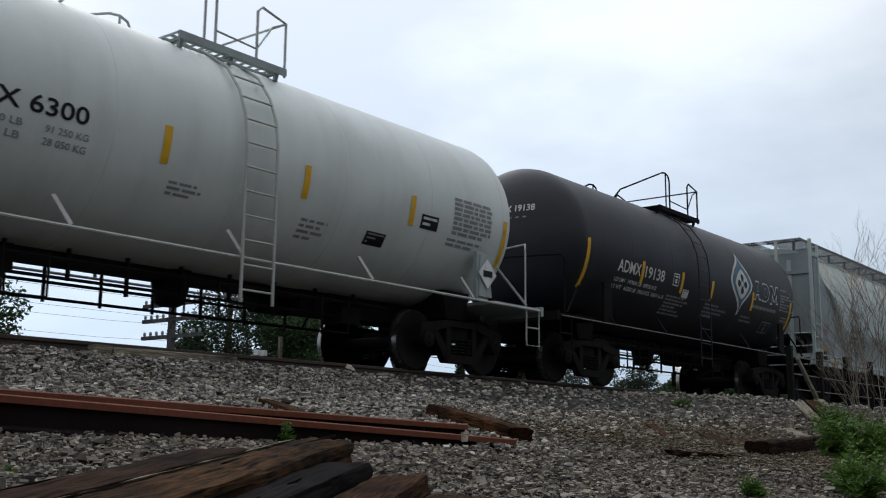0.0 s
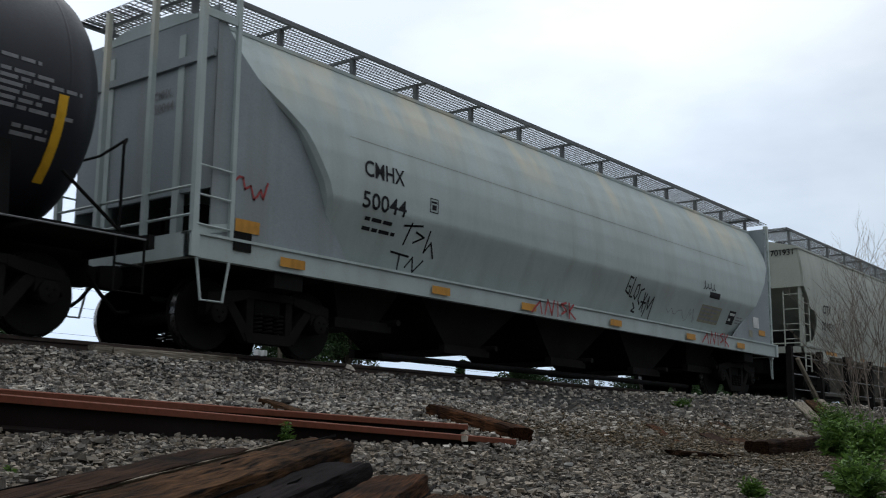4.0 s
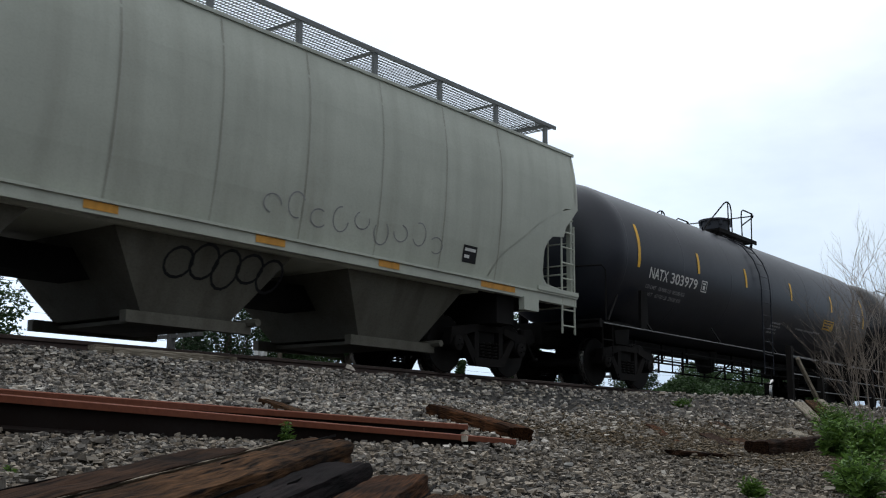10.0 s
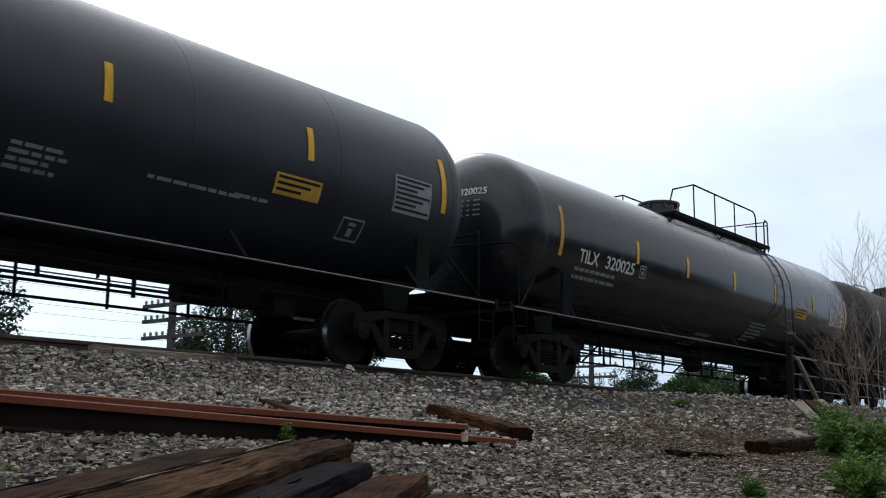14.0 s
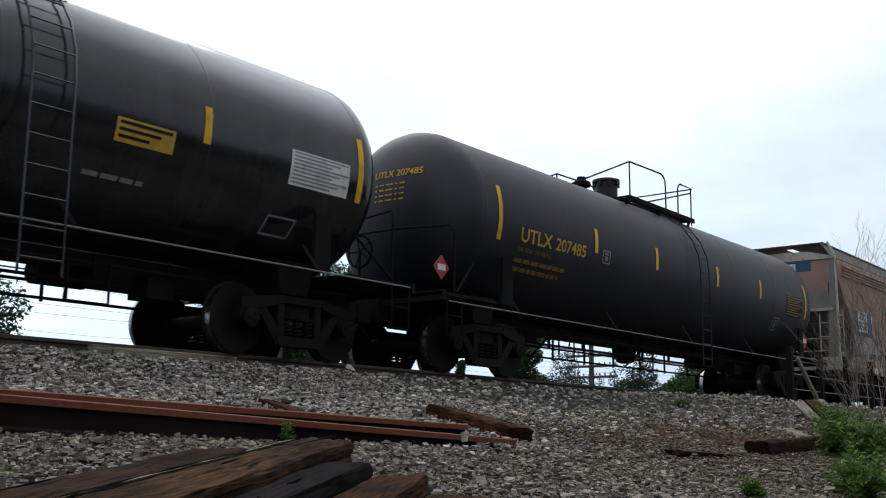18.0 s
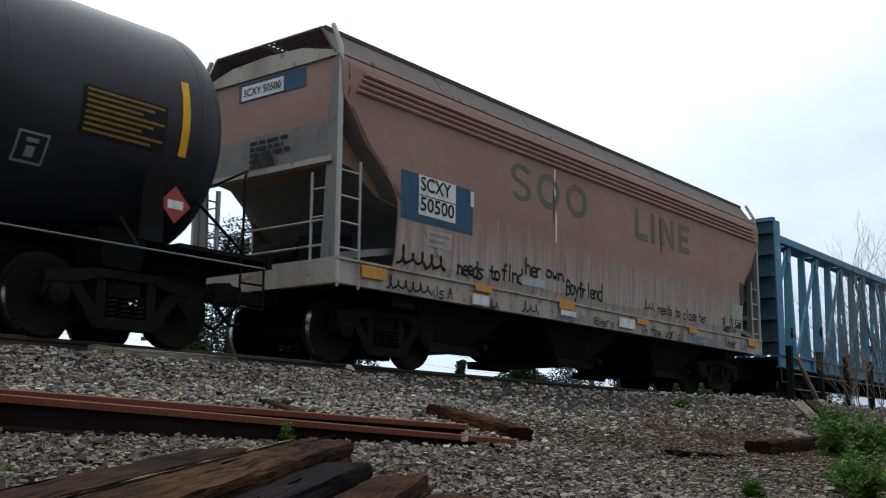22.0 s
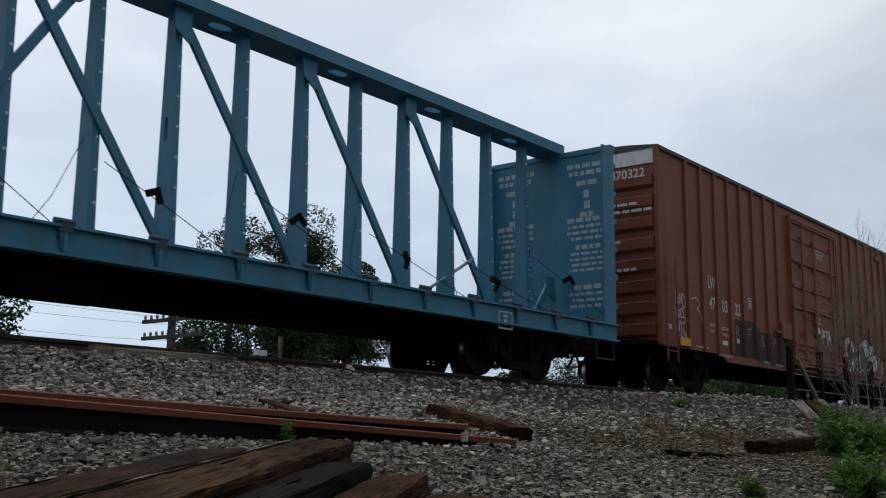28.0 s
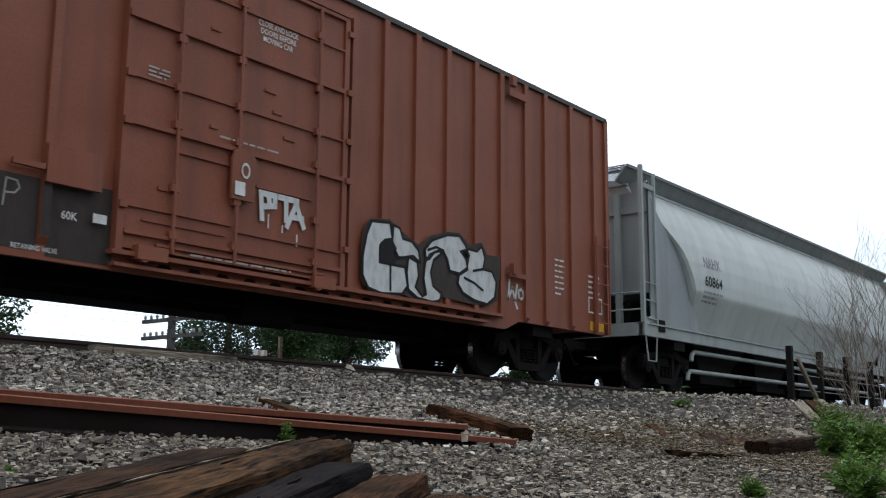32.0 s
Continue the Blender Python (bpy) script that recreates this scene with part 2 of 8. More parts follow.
LETTER_YELLOW = plain("yellow_stencil", (0.55, 0.33, 0.05))
LETTER_GREY = plain("faded_grey_stencil", (0.26, 0.26, 0.27))
LIME_STREAK = plain("pale_lime_run", (0.40, 0.34, 0.29), 0.8)
GREEN_FADED = plain("faded_green_lettering", (0.135, 0.135, 0.095))
BLUE_PANEL = plain("blue_panel_paint", (0.035, 0.095, 0.17))
SIGN_WHITE = plain("white_sign", (0.72, 0.73, 0.72))
GRAFFITI_WHITE = plain("chalky_white_spray", (0.60, 0.63, 0.63), 0.75)
SPRAY_RED = plain("red_spray", (0.38, 0.07, 0.07))
SPRAY_BLUE = plain("faded_blue_spray", (0.16, 0.22, 0.34))
SPRAY_GREY = plain("dark_grey_primer", (0.05, 0.040, 0.036))
TIE_BROWN = wood_mat("weathered_tie_wood", (0.005, 0.003, 0.002), (0.105, 0.052, 0.023))
TIE_GREY = wood_mat("dark_creosote_wood", (0.004, 0.003, 0.0035), (0.020, 0.014, 0.014))
TIE_RED = wood_mat("reddish_tie_wood", (0.007, 0.0035, 0.002), (0.12, 0.050, 0.021))
CRACK = paint("dark_wood_crack", (0.004, 0.003, 0.003), 0.95, (0.008, 0.006, 0.005), 0.5, 0.2, spec=0.05)
TIE_DUSK = wood_mat("dull_brown_tie_wood", (0.008, 0.004, 0.0025), (0.055, 0.028, 0.016))
BOARD = wood_mat("pale_weathered_board", (0.12, 0.10, 0.076), (0.36, 0.315, 0.25))
BARK = wood_mat("grey_bark", (0.05, 0.042, 0.034), (0.15, 0.125, 0.10), 2)
POLE_GREY = wood_mat("silvered_pole_wood", (0.055, 0.055, 0.053), (0.15, 0.15, 0.145), 2)
TWIG = wood_mat("bare_twig_bark", (0.16, 0.135, 0.115), (0.34, 0.29, 0.25), 2)
LEAF_DARK = leaf_mat("dark_tree_leaves", (0.010, 0.022, 0.009), (0.034, 0.062, 0.024))
LEAF_MID = leaf_mat("green_tree_leaves", (0.016, 0.038, 0.013), (0.055, 0.098, 0.032))
# hopper grey darkened for the shade under the roof walkway, with grime mixed in
GUSSET = paint("shaded_grimy_end_sheet_paint", (0.255, 0.295, 0.31), 0.55, (0.17, 0.16, 0.14), 0.5, 0.6)
WALKWAY = paint("dull_galvanised_walkway", (0.15, 0.16, 0.165), 0.7, (0.08, 0.07, 0.06), 0.5, 0.3)
LEAF_BRIGHT = leaf_mat("bright_weed_leaves", (0.022, 0.062, 0.010), (0.15, 0.26, 0.05))
BALLAST = stone_mat("crushed_ballast", (0.034, 0.032, 0.030), (0.64, 0.60, 0.545))
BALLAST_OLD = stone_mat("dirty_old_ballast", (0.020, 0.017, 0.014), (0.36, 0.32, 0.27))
# bed coloured near black so gaps among the loose stones look shadowed
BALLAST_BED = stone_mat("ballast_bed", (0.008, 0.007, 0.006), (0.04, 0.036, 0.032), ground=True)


# ---- mesh helpers ----
class Shape:
    """Collects vertices and faces for one mesh."""

    def __init__(self):
        self.v, self.f = [], []

    def add(self, verts, faces):
        o = len(self.v)
        self.v.extend(tuple(q) for q in verts)
        self.f.extend([tuple(o + i for i in fc) for fc in faces])
        return self

    def box(self, x0, x1, y0, y1, z0, z1, m=None):
        vs = [Vector(q) for q in ((x0, y0, z0), (x1, y0, z0), (x1, y1, z0), (x0, y1, z0), (x0, y0, z1), (x1, y0, z1), (x1, y1, z1), (x0, y1, z1))]
        if m:
            vs = [m @ q for q in vs]
        return self.add(vs, [(3, 2, 1, 0), (4, 5, 6, 7), (0, 1, 5, 4), (1, 2, 6, 5), (2, 3, 7, 6), (3, 0, 4, 7)])

    def bar(self, a, b, w, h=None, up=(0, 0, 1)):
        """A rectangular bar from a to b: w across, h along up."""
        a, b, h = Vector(a), Vector(b), h or w
        d = (b - a).normalized()
        s = d.cross(Vector(up))
        s = s.normalized() if s.length > 1e-4 else Vector((1, 0, 0))
        u = s.cross(d)
        q = [p + s * (i * w / 2) + u * (j * h / 2) for p in (a, b) for i, j in ((-1, -1), (1, -1), (1, 1), (-1, 1))]
        return self.add(q, [(0, 1, 2, 3), (7, 6, 5, 4), (0, 4, 5, 1), (1, 5, 6, 2), (2, 6, 7, 3), (3, 7, 4, 0)])

    def tube(self, pts, r, seg=8, r1=None, cap=True):
        """A round bar along points."""
        pts = [Vector(p) for p in pts]
        rings = []
        side = None
        for i, p in enumerate(pts):
            d = (pts[min(i + 1, len(pts) - 1)] - pts[max(i - 1, 0)]).normalized()
            if side is None:
                side = d.cross(Vector((0, 0, 1)))
                if side.length < 1e-3:
                    side = d.cross(Vector((1, 0, 0)))
            side = (side - d * side.dot(d)).normalized()
            u = side.cross(d)
            k = r if r1 is None else r + (r1 - r) * i / (len(pts) - 1)
            rings.append([p + (side * math.cos(a) + u * math.sin(a)) * k for a in (2 * math.pi * j / seg for j in range(seg))])
        return self.loft(rings, cap)

    def loft(self, rings, cap=True):
        n = len(rings[0])
        o = len(self.v)
        for ring in rings:
            self.v.extend(tuple(q) for q in ring)
        for i in range(len(rings) - 1):
            for j in range(n):
                k = (j + 1) % n
                self.f.append((o + i * n + j, o + i * n + k, o + (i + 1) * n + k, o + (i + 1) * n + j))
        if cap:
            self.f.append(tuple(o + j for j in reversed(range(n))))
            self.f.append(tuple(o + (len(rings) - 1) * n + j for j in range(n)))
        return self

    def spin(self, prof, seg=24, axis="x", cx=0.0, cy=0.0, cz=0.0):
        """Turns a profile of (along, radius) round an axis."""
        rings = []
        for a, r in prof:
            ring = []
            for j in range(seg):
                t = 2 * math.pi * j / seg
                c, s = r * math.cos(t), r * math.sin(t)
                ring.append({"x": (cx + a, cy + c, cz + s), "y": (cx + s, cy + a, cz + c), "z": (cx + c, cy + s, cz + a)}[axis])
            rings.append(ring)
        return self.loft(rings)

    def plate(self, outline, y0, y1):
        """An outline of (x, z) with a thickness from y0 to y1."""
        return self.loft([[(x, y0, z) for x, z in outline], [(x, y1, z) for x, z in outline]])

    def mesh(self, name, mat, smooth=40):
        me = bpy.data.meshes.new(name)
        me.from_pydata(self.v, [], self.f)
        me.materials.append(mat)
        if smooth:
            me.shade_smooth()
            me.set_sharp_from_angle(angle=radians(smooth))
        me.update()
        return me


def part(name, shape, mat, parent, label="", smooth=40, at=None):
    me = shape if isinstance(shape, bpy.types.Mesh) else shape.mesh(name, mat, smooth)
    ob = new(name, me)
    ob.parent = parent
    if at is not None:
        ob.matrix_basis = at
    if label:
        ob["label"] = label
    return ob


def thing(name, label, category, group="", m=None, kind=""):
    ob = new(name)
    ob.empty_display_size = 0.3
    if m is not None:
        ob.matrix_basis = m
    return tagged(ob, label, category, group, kind)


def solid(name, shape, mat, label, category, group="", kind="", m=None, smooth=40):
    ob = new(name, shape.mesh(name, mat, smooth))
    if m is not None:
        ob.matrix_basis = m
    return tagged(ob, label, category, group, kind)


def arc(cx, cz, r, a0, a1, n=6):
    return [(cx + r * math.cos(radians(a0 + (a1 - a0) * i / n)), cz + r * math.sin(radians(a0 + (a1 - a0) * i / n))) for i in range(n + 1)]


FONT_CURVE = bpy.data.curves.new("letters", "FONT")
FONT_CURVE.offset = 0.014
FONT_OB = bpy.data.objects.new("letters", FONT_CURVE)


def letter_shape(text, height, width, x, z, face, off=0.007, slant=0.0):
    """Letters laid on a side: face(x, z) gives the depth y of the side. width: of the whole line."""
    FONT_CURVE.body, FONT_CURVE.size, FONT_CURVE.resolution_u = text, 1.0, 3
    me = bpy.data.meshes.new_from_object(FONT_OB)
    vs = np.array([v.co[:2] for v in me.vertices]).reshape(-1, 2)
    fs = [tuple(p.vertices) for p in me.polygons]
    bpy.data.meshes.remove(me)
    sh = Shape()
    if not len(vs):
        return sh
    lo, hi = vs.min(0), vs.max(0)
    u, w = (vs[:, 0] - lo[0]) / (hi[0] - lo[0]) * width, (vs[:, 1] - lo[1]) / (hi[1] - lo[1]) * height
    sh.add([(x + a, face(x + a, z + b + a * slant) - off, z + b + a * slant) for a, b in zip(u, w)], fs)
    return sh


def patch(sh, x0, x1, z0, z1, face, off=0.006, n=4, slant=0.0):
    """A painted or taped rectangle that follows the side."""
    vs, fs = [], []
    for i in range(n + 1):
        z = z0 + (z1 - z0) * i / n
        for x in (x0, x1):
            zz = z + (x - x0) * slant
            vs.append((x, face(x, zz) - off, zz))
    for i in range(n):
        fs.append((2 * i, 2 * i + 1, 2 * i + 3, 2 * i + 2))
    return sh.add(vs, fs)


def ngon(parent, pts, y, mat, name="graffiti", label=""):
    """One flat painted shape on an upright side."""
    return part(name, Shape().add([(a, y, b) for a, b in pts], [tuple(range(len(pts)))]), mat, parent, label, 0)


def text_bars(parent, x, z, lines, face, mat, h=0.05, gap=0.1, name="small_stencil", seed=1):
    """Small stencilling that cannot be read: rows of short bars."""
    rng = random.Random(seed)
    sh = Shape()
    for i, w in enumerate(lines):
        a = x
        while a < x + w:
            b = min(a + rng.uniform(0.08, 0.26), x + w)
            patch(sh, a, b, z - i * gap - h, z - i * gap, face, 0.005, 1)
            a = b + 0.035
    return tagged(part(name, sh, mat, parent, smooth=0), kind="stuff")


def frame_mark(parent, x0, x1, z0, z1, face, mat, t=0.025, cross=True):
    sh = Shape()
    patch(sh, x0, x1, z0, z0 + t, face, n=1)
    patch(sh, x0, x1, z1 - t, z1, face, n=1)
    patch(sh, x0, x0 + t, z0 + t, z1 - t, face)
    patch(sh, x1 - t, x1, z0 + t, z1 - t, face)
    if cross:
        m = (x0 + x1) / 2
        patch(sh, m - 0.05, m + 0.05, z0 + (z1 - z0) * 0.2, z0 + (z1 - z0) * 0.55, face, n=2)
        patch(sh, m - 0.07, m + 0.07, z0 + (z1 - z0) * 0.66, z0 + (z1 - z0) * 0.8, face, n=1)
    return part("stencil_box", sh, mat, parent, smooth=0)


def ribbon(sh, pts, face, w):
    """One unbroken run of a stroke, a little longer than its points at both ends."""
    vs = []
    for k, q in enumerate(pts):
        d = (pts[min(k + 1, len(pts) - 1)] - pts[max(k - 1, 0)]).normalized()
        e = d * w * 0.45 * ((k == len(pts) - 1) - (k == 0))
        for c in (1, -1):
            x, z = q.x + e.x - d.y * c * w / 2, q.y + e.y + d.x * c * w / 2
            vs.append((x, face(x, z) - 0.006, z))
    sh.add(vs, [(2 * k, 2 * k + 1, 2 * k + 3, 2 * k + 2) for k in range(len(pts) - 1)])


def strokes(parent, lines, face, mat, w=0.03, name="graffiti", label=""):
    """Hand-drawn strokes on a side: polylines of (x, z)."""
    sh = Shape()
    for ln in lines:
        pts = [Vector(q) for k, q in enumerate(ln) if k == 0 or (Vector(q) - Vector(ln[k - 1])).length > 1e-5]
        if len(pts) < 2:
            continue
        cuts = [0] + [k for k in range(1, len(pts) - 1) if (pts[k] - pts[k - 1]).normalized().dot((pts[k + 1] - pts[k]).normalized()) < 0.6] + [len(pts) - 1]
        for c0, c1 in zip(cuts, cuts[1:]):
            ribbon(sh, pts[c0:c1 + 1], face, w)
    return part(name, sh, mat, parent, label, smooth=0)


def scribble(x, z, w, h, n, seed):
    """A wavy hand-drawn line that stands for handwriting."""
    rng = random.Random(seed)
    return [[(x + w * i / n + rng.uniform(-0.3, 0.3) * w / n, z + rng.random() * h) for i in range(n + 1)]]


def cursive(x, z, w, h, n):
    """Joined pen loops that stand for a written word."""
    pts = []
    for i in range(n * 12 + 1):
        t = i / 12.0
        k = 1.0 if int(t) % 3 else 1.45
        pts.append((x + w * t / n + 0.55 * h * math.sin(2 * math.pi * t), z - h * k * math.cos(2 * math.pi * t) * (0.8 + 0.2 * math.sin(3.1 * t))))
    return [pts]


# pen strokes of a hand: column and height of each point
HANDWRITING = dict(a="46 16 05 03 12 32 46 42", b="09 02 32 43 45 36 06", c="46 16 05 03 12 42", d="46 16 05 03 12 32 43|49 42", e="04 44 45 36 16 05 03 12 42", f="48 39 28 22|06 46", h="09 02|05 16 36 45 42", i="26 22|28 27", l="29 23 32",
                   m="02 06 15 16 25 22|25 36 46 42", n="06 02|05 26 45 42", o="16 05 03 12 32 43 45 36 16", r="06 02|04 16 36", s="46 16 05 14 34 43 32 02", t="29 23 32 42|06 46", u="06 03 12 32 46 42", v="06 22 46", w="06 12 24 32 46", y="06 24|46 10",
                   A="02 29 42|15 35", B="02 09 39 48 46 36 06|36 45 43 32 02", O="19 06 03 12 32 43 47 39 19", S="48 39 19 08 16 36 44 32 12 03")
HANDWRITING["p"], HANDWRITING["E"], HANDWRITING["k"] = "06 00|05 26 45 43 32 03", "48 08 02 42|05 35", "09 02|46 04 42"
HANDWRITING["!"] = "29 24|23 22"
HANDWRITING["-"] = "04 44"


def scrawl(parent, text, x, z, width, height, face, mat, w=0.03, seed=1, slant=0.0, label=""):
    """Hand-drawn writing in shaky strokes."""
    rng = random.Random(seed)
    step = width / len(text)
    lines = []
    for i, ch in enumerate(text):
        k, dz = rng.uniform(0.85, 1.15), rng.uniform(-0.06, 0.06) * height
        for run in HANDWRITING.get(ch, "").split("|"):
            pts = [(x + step * (i + 0.2 * int(q[0]) * k) + rng.uniform(-0.05, 0.05) * step, z + dz + slant * i * step + height * (int(q[1]) - 2) / 7 * k + rng.uniform(-0.03, 0.03) * height) for q in run.split()]
            if len(pts) > 1:
                soft = [pts[0]]
                for a, b in zip(pts, pts[1:]):
                    soft += [((a[0] * 3 + b[0]) / 4, (a[1] * 3 + b[1]) / 4), ((a[0] + 3 * b[0]) / 4, (a[1] + 3 * b[1]) / 4)]
                lines.append(soft + [pts[-1]])
    return strokes(parent, lines, face, mat, w, "graffiti", label)


# ---- running gear, shared by all the cars ----
def side_frame_mesh():
    s = Shape()
    for k in (-1, 1):
        s.plate([(k * 1.06, 0.58), (k * 1.06, 0.70), (k * 0.80, 0.74), (k * 0.40, 0.80), (k * 0.40, 0.68), (k * 0.72, 0.60)][::k], -0.10, 0.06)
        s.plate([(k * 0.78, 0.62), (k * 0.66, 0.66), (k * 0.30, 0.24), (k * 0.42, 0.14)][::k], -0.08, 0.05)
        s.plate([(k * 0.40, 0.80), (k * 0.28, 0.80), (k * 0.28, 0.16), (k * 0.40, 0.16)][::k], -0.07, 0.05)
        s.spin([(-0.13, 0.10), (-0.12, 0.125), (0.1, 0.135), (0.12, 0.10)], 16, "y", k * 0.889, 0.0, 0.457)
        s.plate([(k * 1.07, 0.58), (k * 0.73, 0.62), (k * 0.73, 0.44), (k * 0.80, 0.56), (k * 0.98, 0.56), (k * 1.07, 0.42)][::k], -0.09, 0.07)
    s.plate([(-0.42, 0.80), (0.42, 0.80), (0.42, 0.70), (-0.42, 0.70)][::-1], -0.09, 0.06)
    s.plate([(-0.44, 0.26), (0.44, 0.26), (0.38, 0.13), (-0.38, 0.13)][::-1], -0.09, 0.08)
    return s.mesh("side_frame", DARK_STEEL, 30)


def spring_mesh():
    s = Shape()
    pts = []
    for i in range(37):
        t = 2 * math.pi * i / 7.2
        pts.append((0.065 * math.cos(t), 0.065 * math.sin(t), 0.26 + 0.26 * i / 36))
    s.tube(pts, 0.017, 5)
    return s.mesh("spring", WHEEL_STEEL)


def wheel_mesh():
    s = Shape()
    s.spin([(0.0, 0.08), (0.03, 0.10), (0.04, 0.16), (0.02, 0.32), (0.0, 0.40), (0.0, 0.445), (0.012, 0.457), (0.10, 0.462), (0.115, 0.49), (0.135, 0.49),
            (0.14, 0.41), (0.10, 0.38), (0.09, 0.2), (0.12, 0.13), (0.12, 0.08)], 28, "y")
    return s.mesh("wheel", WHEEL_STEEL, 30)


def tread_mesh():
    s = Shape()
    seg = 28
    for a, b, r0, r1 in ((0.012, 0.10, 0.459, 0.464),):
        ring = [[(r * math.sin(2 * math.pi * j / seg), y, r * math.cos(2 * math.pi * j / seg)) for j in range(seg)] for y, r in ((a, r0), (b, r1))]
        s.loft(ring, False)
    return s.mesh("tread", TREAD_STEEL)


def axle_mesh():
    s = Shape()
    s.spin([(-1.13, 0.05), (-1.13, 0.075), (-0.8, 0.08), (-0.6, 0.085), (0, 0.08), (0.6, 0.085), (0.8, 0.08), (1.13, 0.075), (1.13, 0.05)], 14, "y")
    for k in range(3):
        a = 2 * math.pi * k / 3
        s.spin([(-1.16, 0.016), (-1.13, 0.016)], 6, "y", 0.05 * math.cos(a), 0, 0.05 * math.sin(a))
    s.spin([(-1.145, 0.03), (-1.13, 0.09)], 12, "y")
    return s.mesh("axle", WHEEL_STEEL)


def bolster_mesh():
    s = Shape()
    s.box(-0.22, 0.22, -1.02, 1.02, 0.50, 0.70)
    s.box(-0.3, 0.3, -0.45, 0.45, 0.70, 0.80)
    for k in (-1, 1):
        s.box(k * 0.38 - 0.05, k * 0.38 + 0.05, -0.85, 0.85, 0.36, 0.46)
        s.tube([(k * 0.42, -0.7, 0.40), (k * 0.5, -0.6, 0.36), (k * 0.5, 0.6, 0.36), (k * 0.42, 0.7, 0.40)], 0.03, 6)
    return s.mesh("bolster", UNDER_BLACK)


def coupler_mesh():
    s = Shape()
    s.box(0.0, 0.62, -0.09, 0.09, 0.78, 0.94)
    s.plate([(0.58, 0.74), (0.86, 0.72), (0.90, 0.80), (0.90, 0.96), (0.84, 1.02), (0.58, 0.99)], -0.17, 0.05)
    s.box(0.72, 0.94, 0.02, 0.16, 0.76, 0.98)
    s.tube([(0.3, -0.35, 0.82), (0.45, -0.38, 0.62), (0.75, -0.3, 0.42), (1.0, -0.2, 0.46)], 0.025, 6)
    return s.mesh("coupler", UNDER_BLACK)


MESH = {"frame": side_frame_mesh(), "spring": spring_mesh(), "wheel": wheel_mesh(), "tread": tread_mesh(), "axle": axle_mesh(), "bolster": bolster_mesh(), "coupler": coupler_mesh()}
WHEELSETS, CARS = [], []


def running_gear(car, x_trucks, x_ends):
    for xt in x_trucks:
        part("bolster", MESH["bolster"], None, car, at=pose(xt, 0, 0))
        for y, rz in ((-1.0, 0), (1.0, 180)):
            fr = part("side_frame", MESH["frame"], None, car, at=pose(xt, y, 0, 0, 0, rz))
            for dx in (-0.18, 0.0, 0.18):
                part("spring", MESH["spring"], None, fr, at=pose(dx, -0.02, 0))
        for dx in (-0.889, 0.889):
            ws = part("wheelset", MESH["axle"], None, car, at=pose(xt + dx, 0, 0.457))
            for y, rz in ((-0.845, 0), (0.845, 180)):
                part("wheel", MESH["wheel"], None, ws, at=pose(0, y, 0, 0, 0, rz))
                part("tread", MESH["tread"], None, ws, at=pose(0, y, 0, 0, 0, rz))
            WHEELSETS.append((ws, xt + dx))
    for x, rz in zip(x_ends, (180, 0)):
        part("coupler", MESH["coupler"], None, car, at=pose(x - (0.35 if rz == 0 else -0.35), 0, 0, 0, 0, rz))


def new_car(name, label, category, x0):
    car = thing(name, label, category, "cars of the freight train", pose(x0, YC, RT))
    CARS.append((car, x0))
    return car


def ladder(parent, x0, x1, z0, z1, y, n, mat, bow=None, name="ladder", r=0.014):
    """Two stringers and rungs; bow(z) gives the depth at each height."""
    at = bow or (lambda z: y)
    s = Shape()
    steps = 10 if bow else 1
    for x in (x0, x1):
        s.tube([(x, at(z0 + (z1 - z0) * i / steps), z0 + (z1 - z0) * i / steps) for i in range(steps + 1)], r * 1.5, 6)
    ob = part(name, s, mat, parent)
    rung = Shape().tube([(x0, 0, 0), (x1, 0, 0)], r, 6).mesh("rung", mat)
    for i in range(n):
        z = z0 + (z1 - z0) * (i + 0.5) / n
        part("rung", rung, None, ob, at=pose(0, at(z), z))
    return ob


def reflectors(car, xs, z0, z1, face, mat=None, w=0.11, label="yellow reflective strip"):
    for x in xs:
        s = Shape()
        patch(s, x, x + w, z0, z1, face, 0.008, 5)
        part("reflector", s, mat or YELLOW, car, label, 0)


def grating(sh, x0, x1, y0, y1, z, step=0.12, bars=4, deep=0.03):
    """Open bar grating."""
    n = int(round((x1 - x0) / step))
    for i in range(n + 1):
        x = x0 + (x1 - x0) * i / n
        sh.box(x - 0.006, x + 0.006, y0, y1, z - deep, z)
    for k in range(bars):
        y = y0 + (y1 - y0) * k / (bars - 1)
        sh.box(x0, x1, y - 0.007, y + 0.007, z - deep - 0.004, z + 0.002)
    return sh


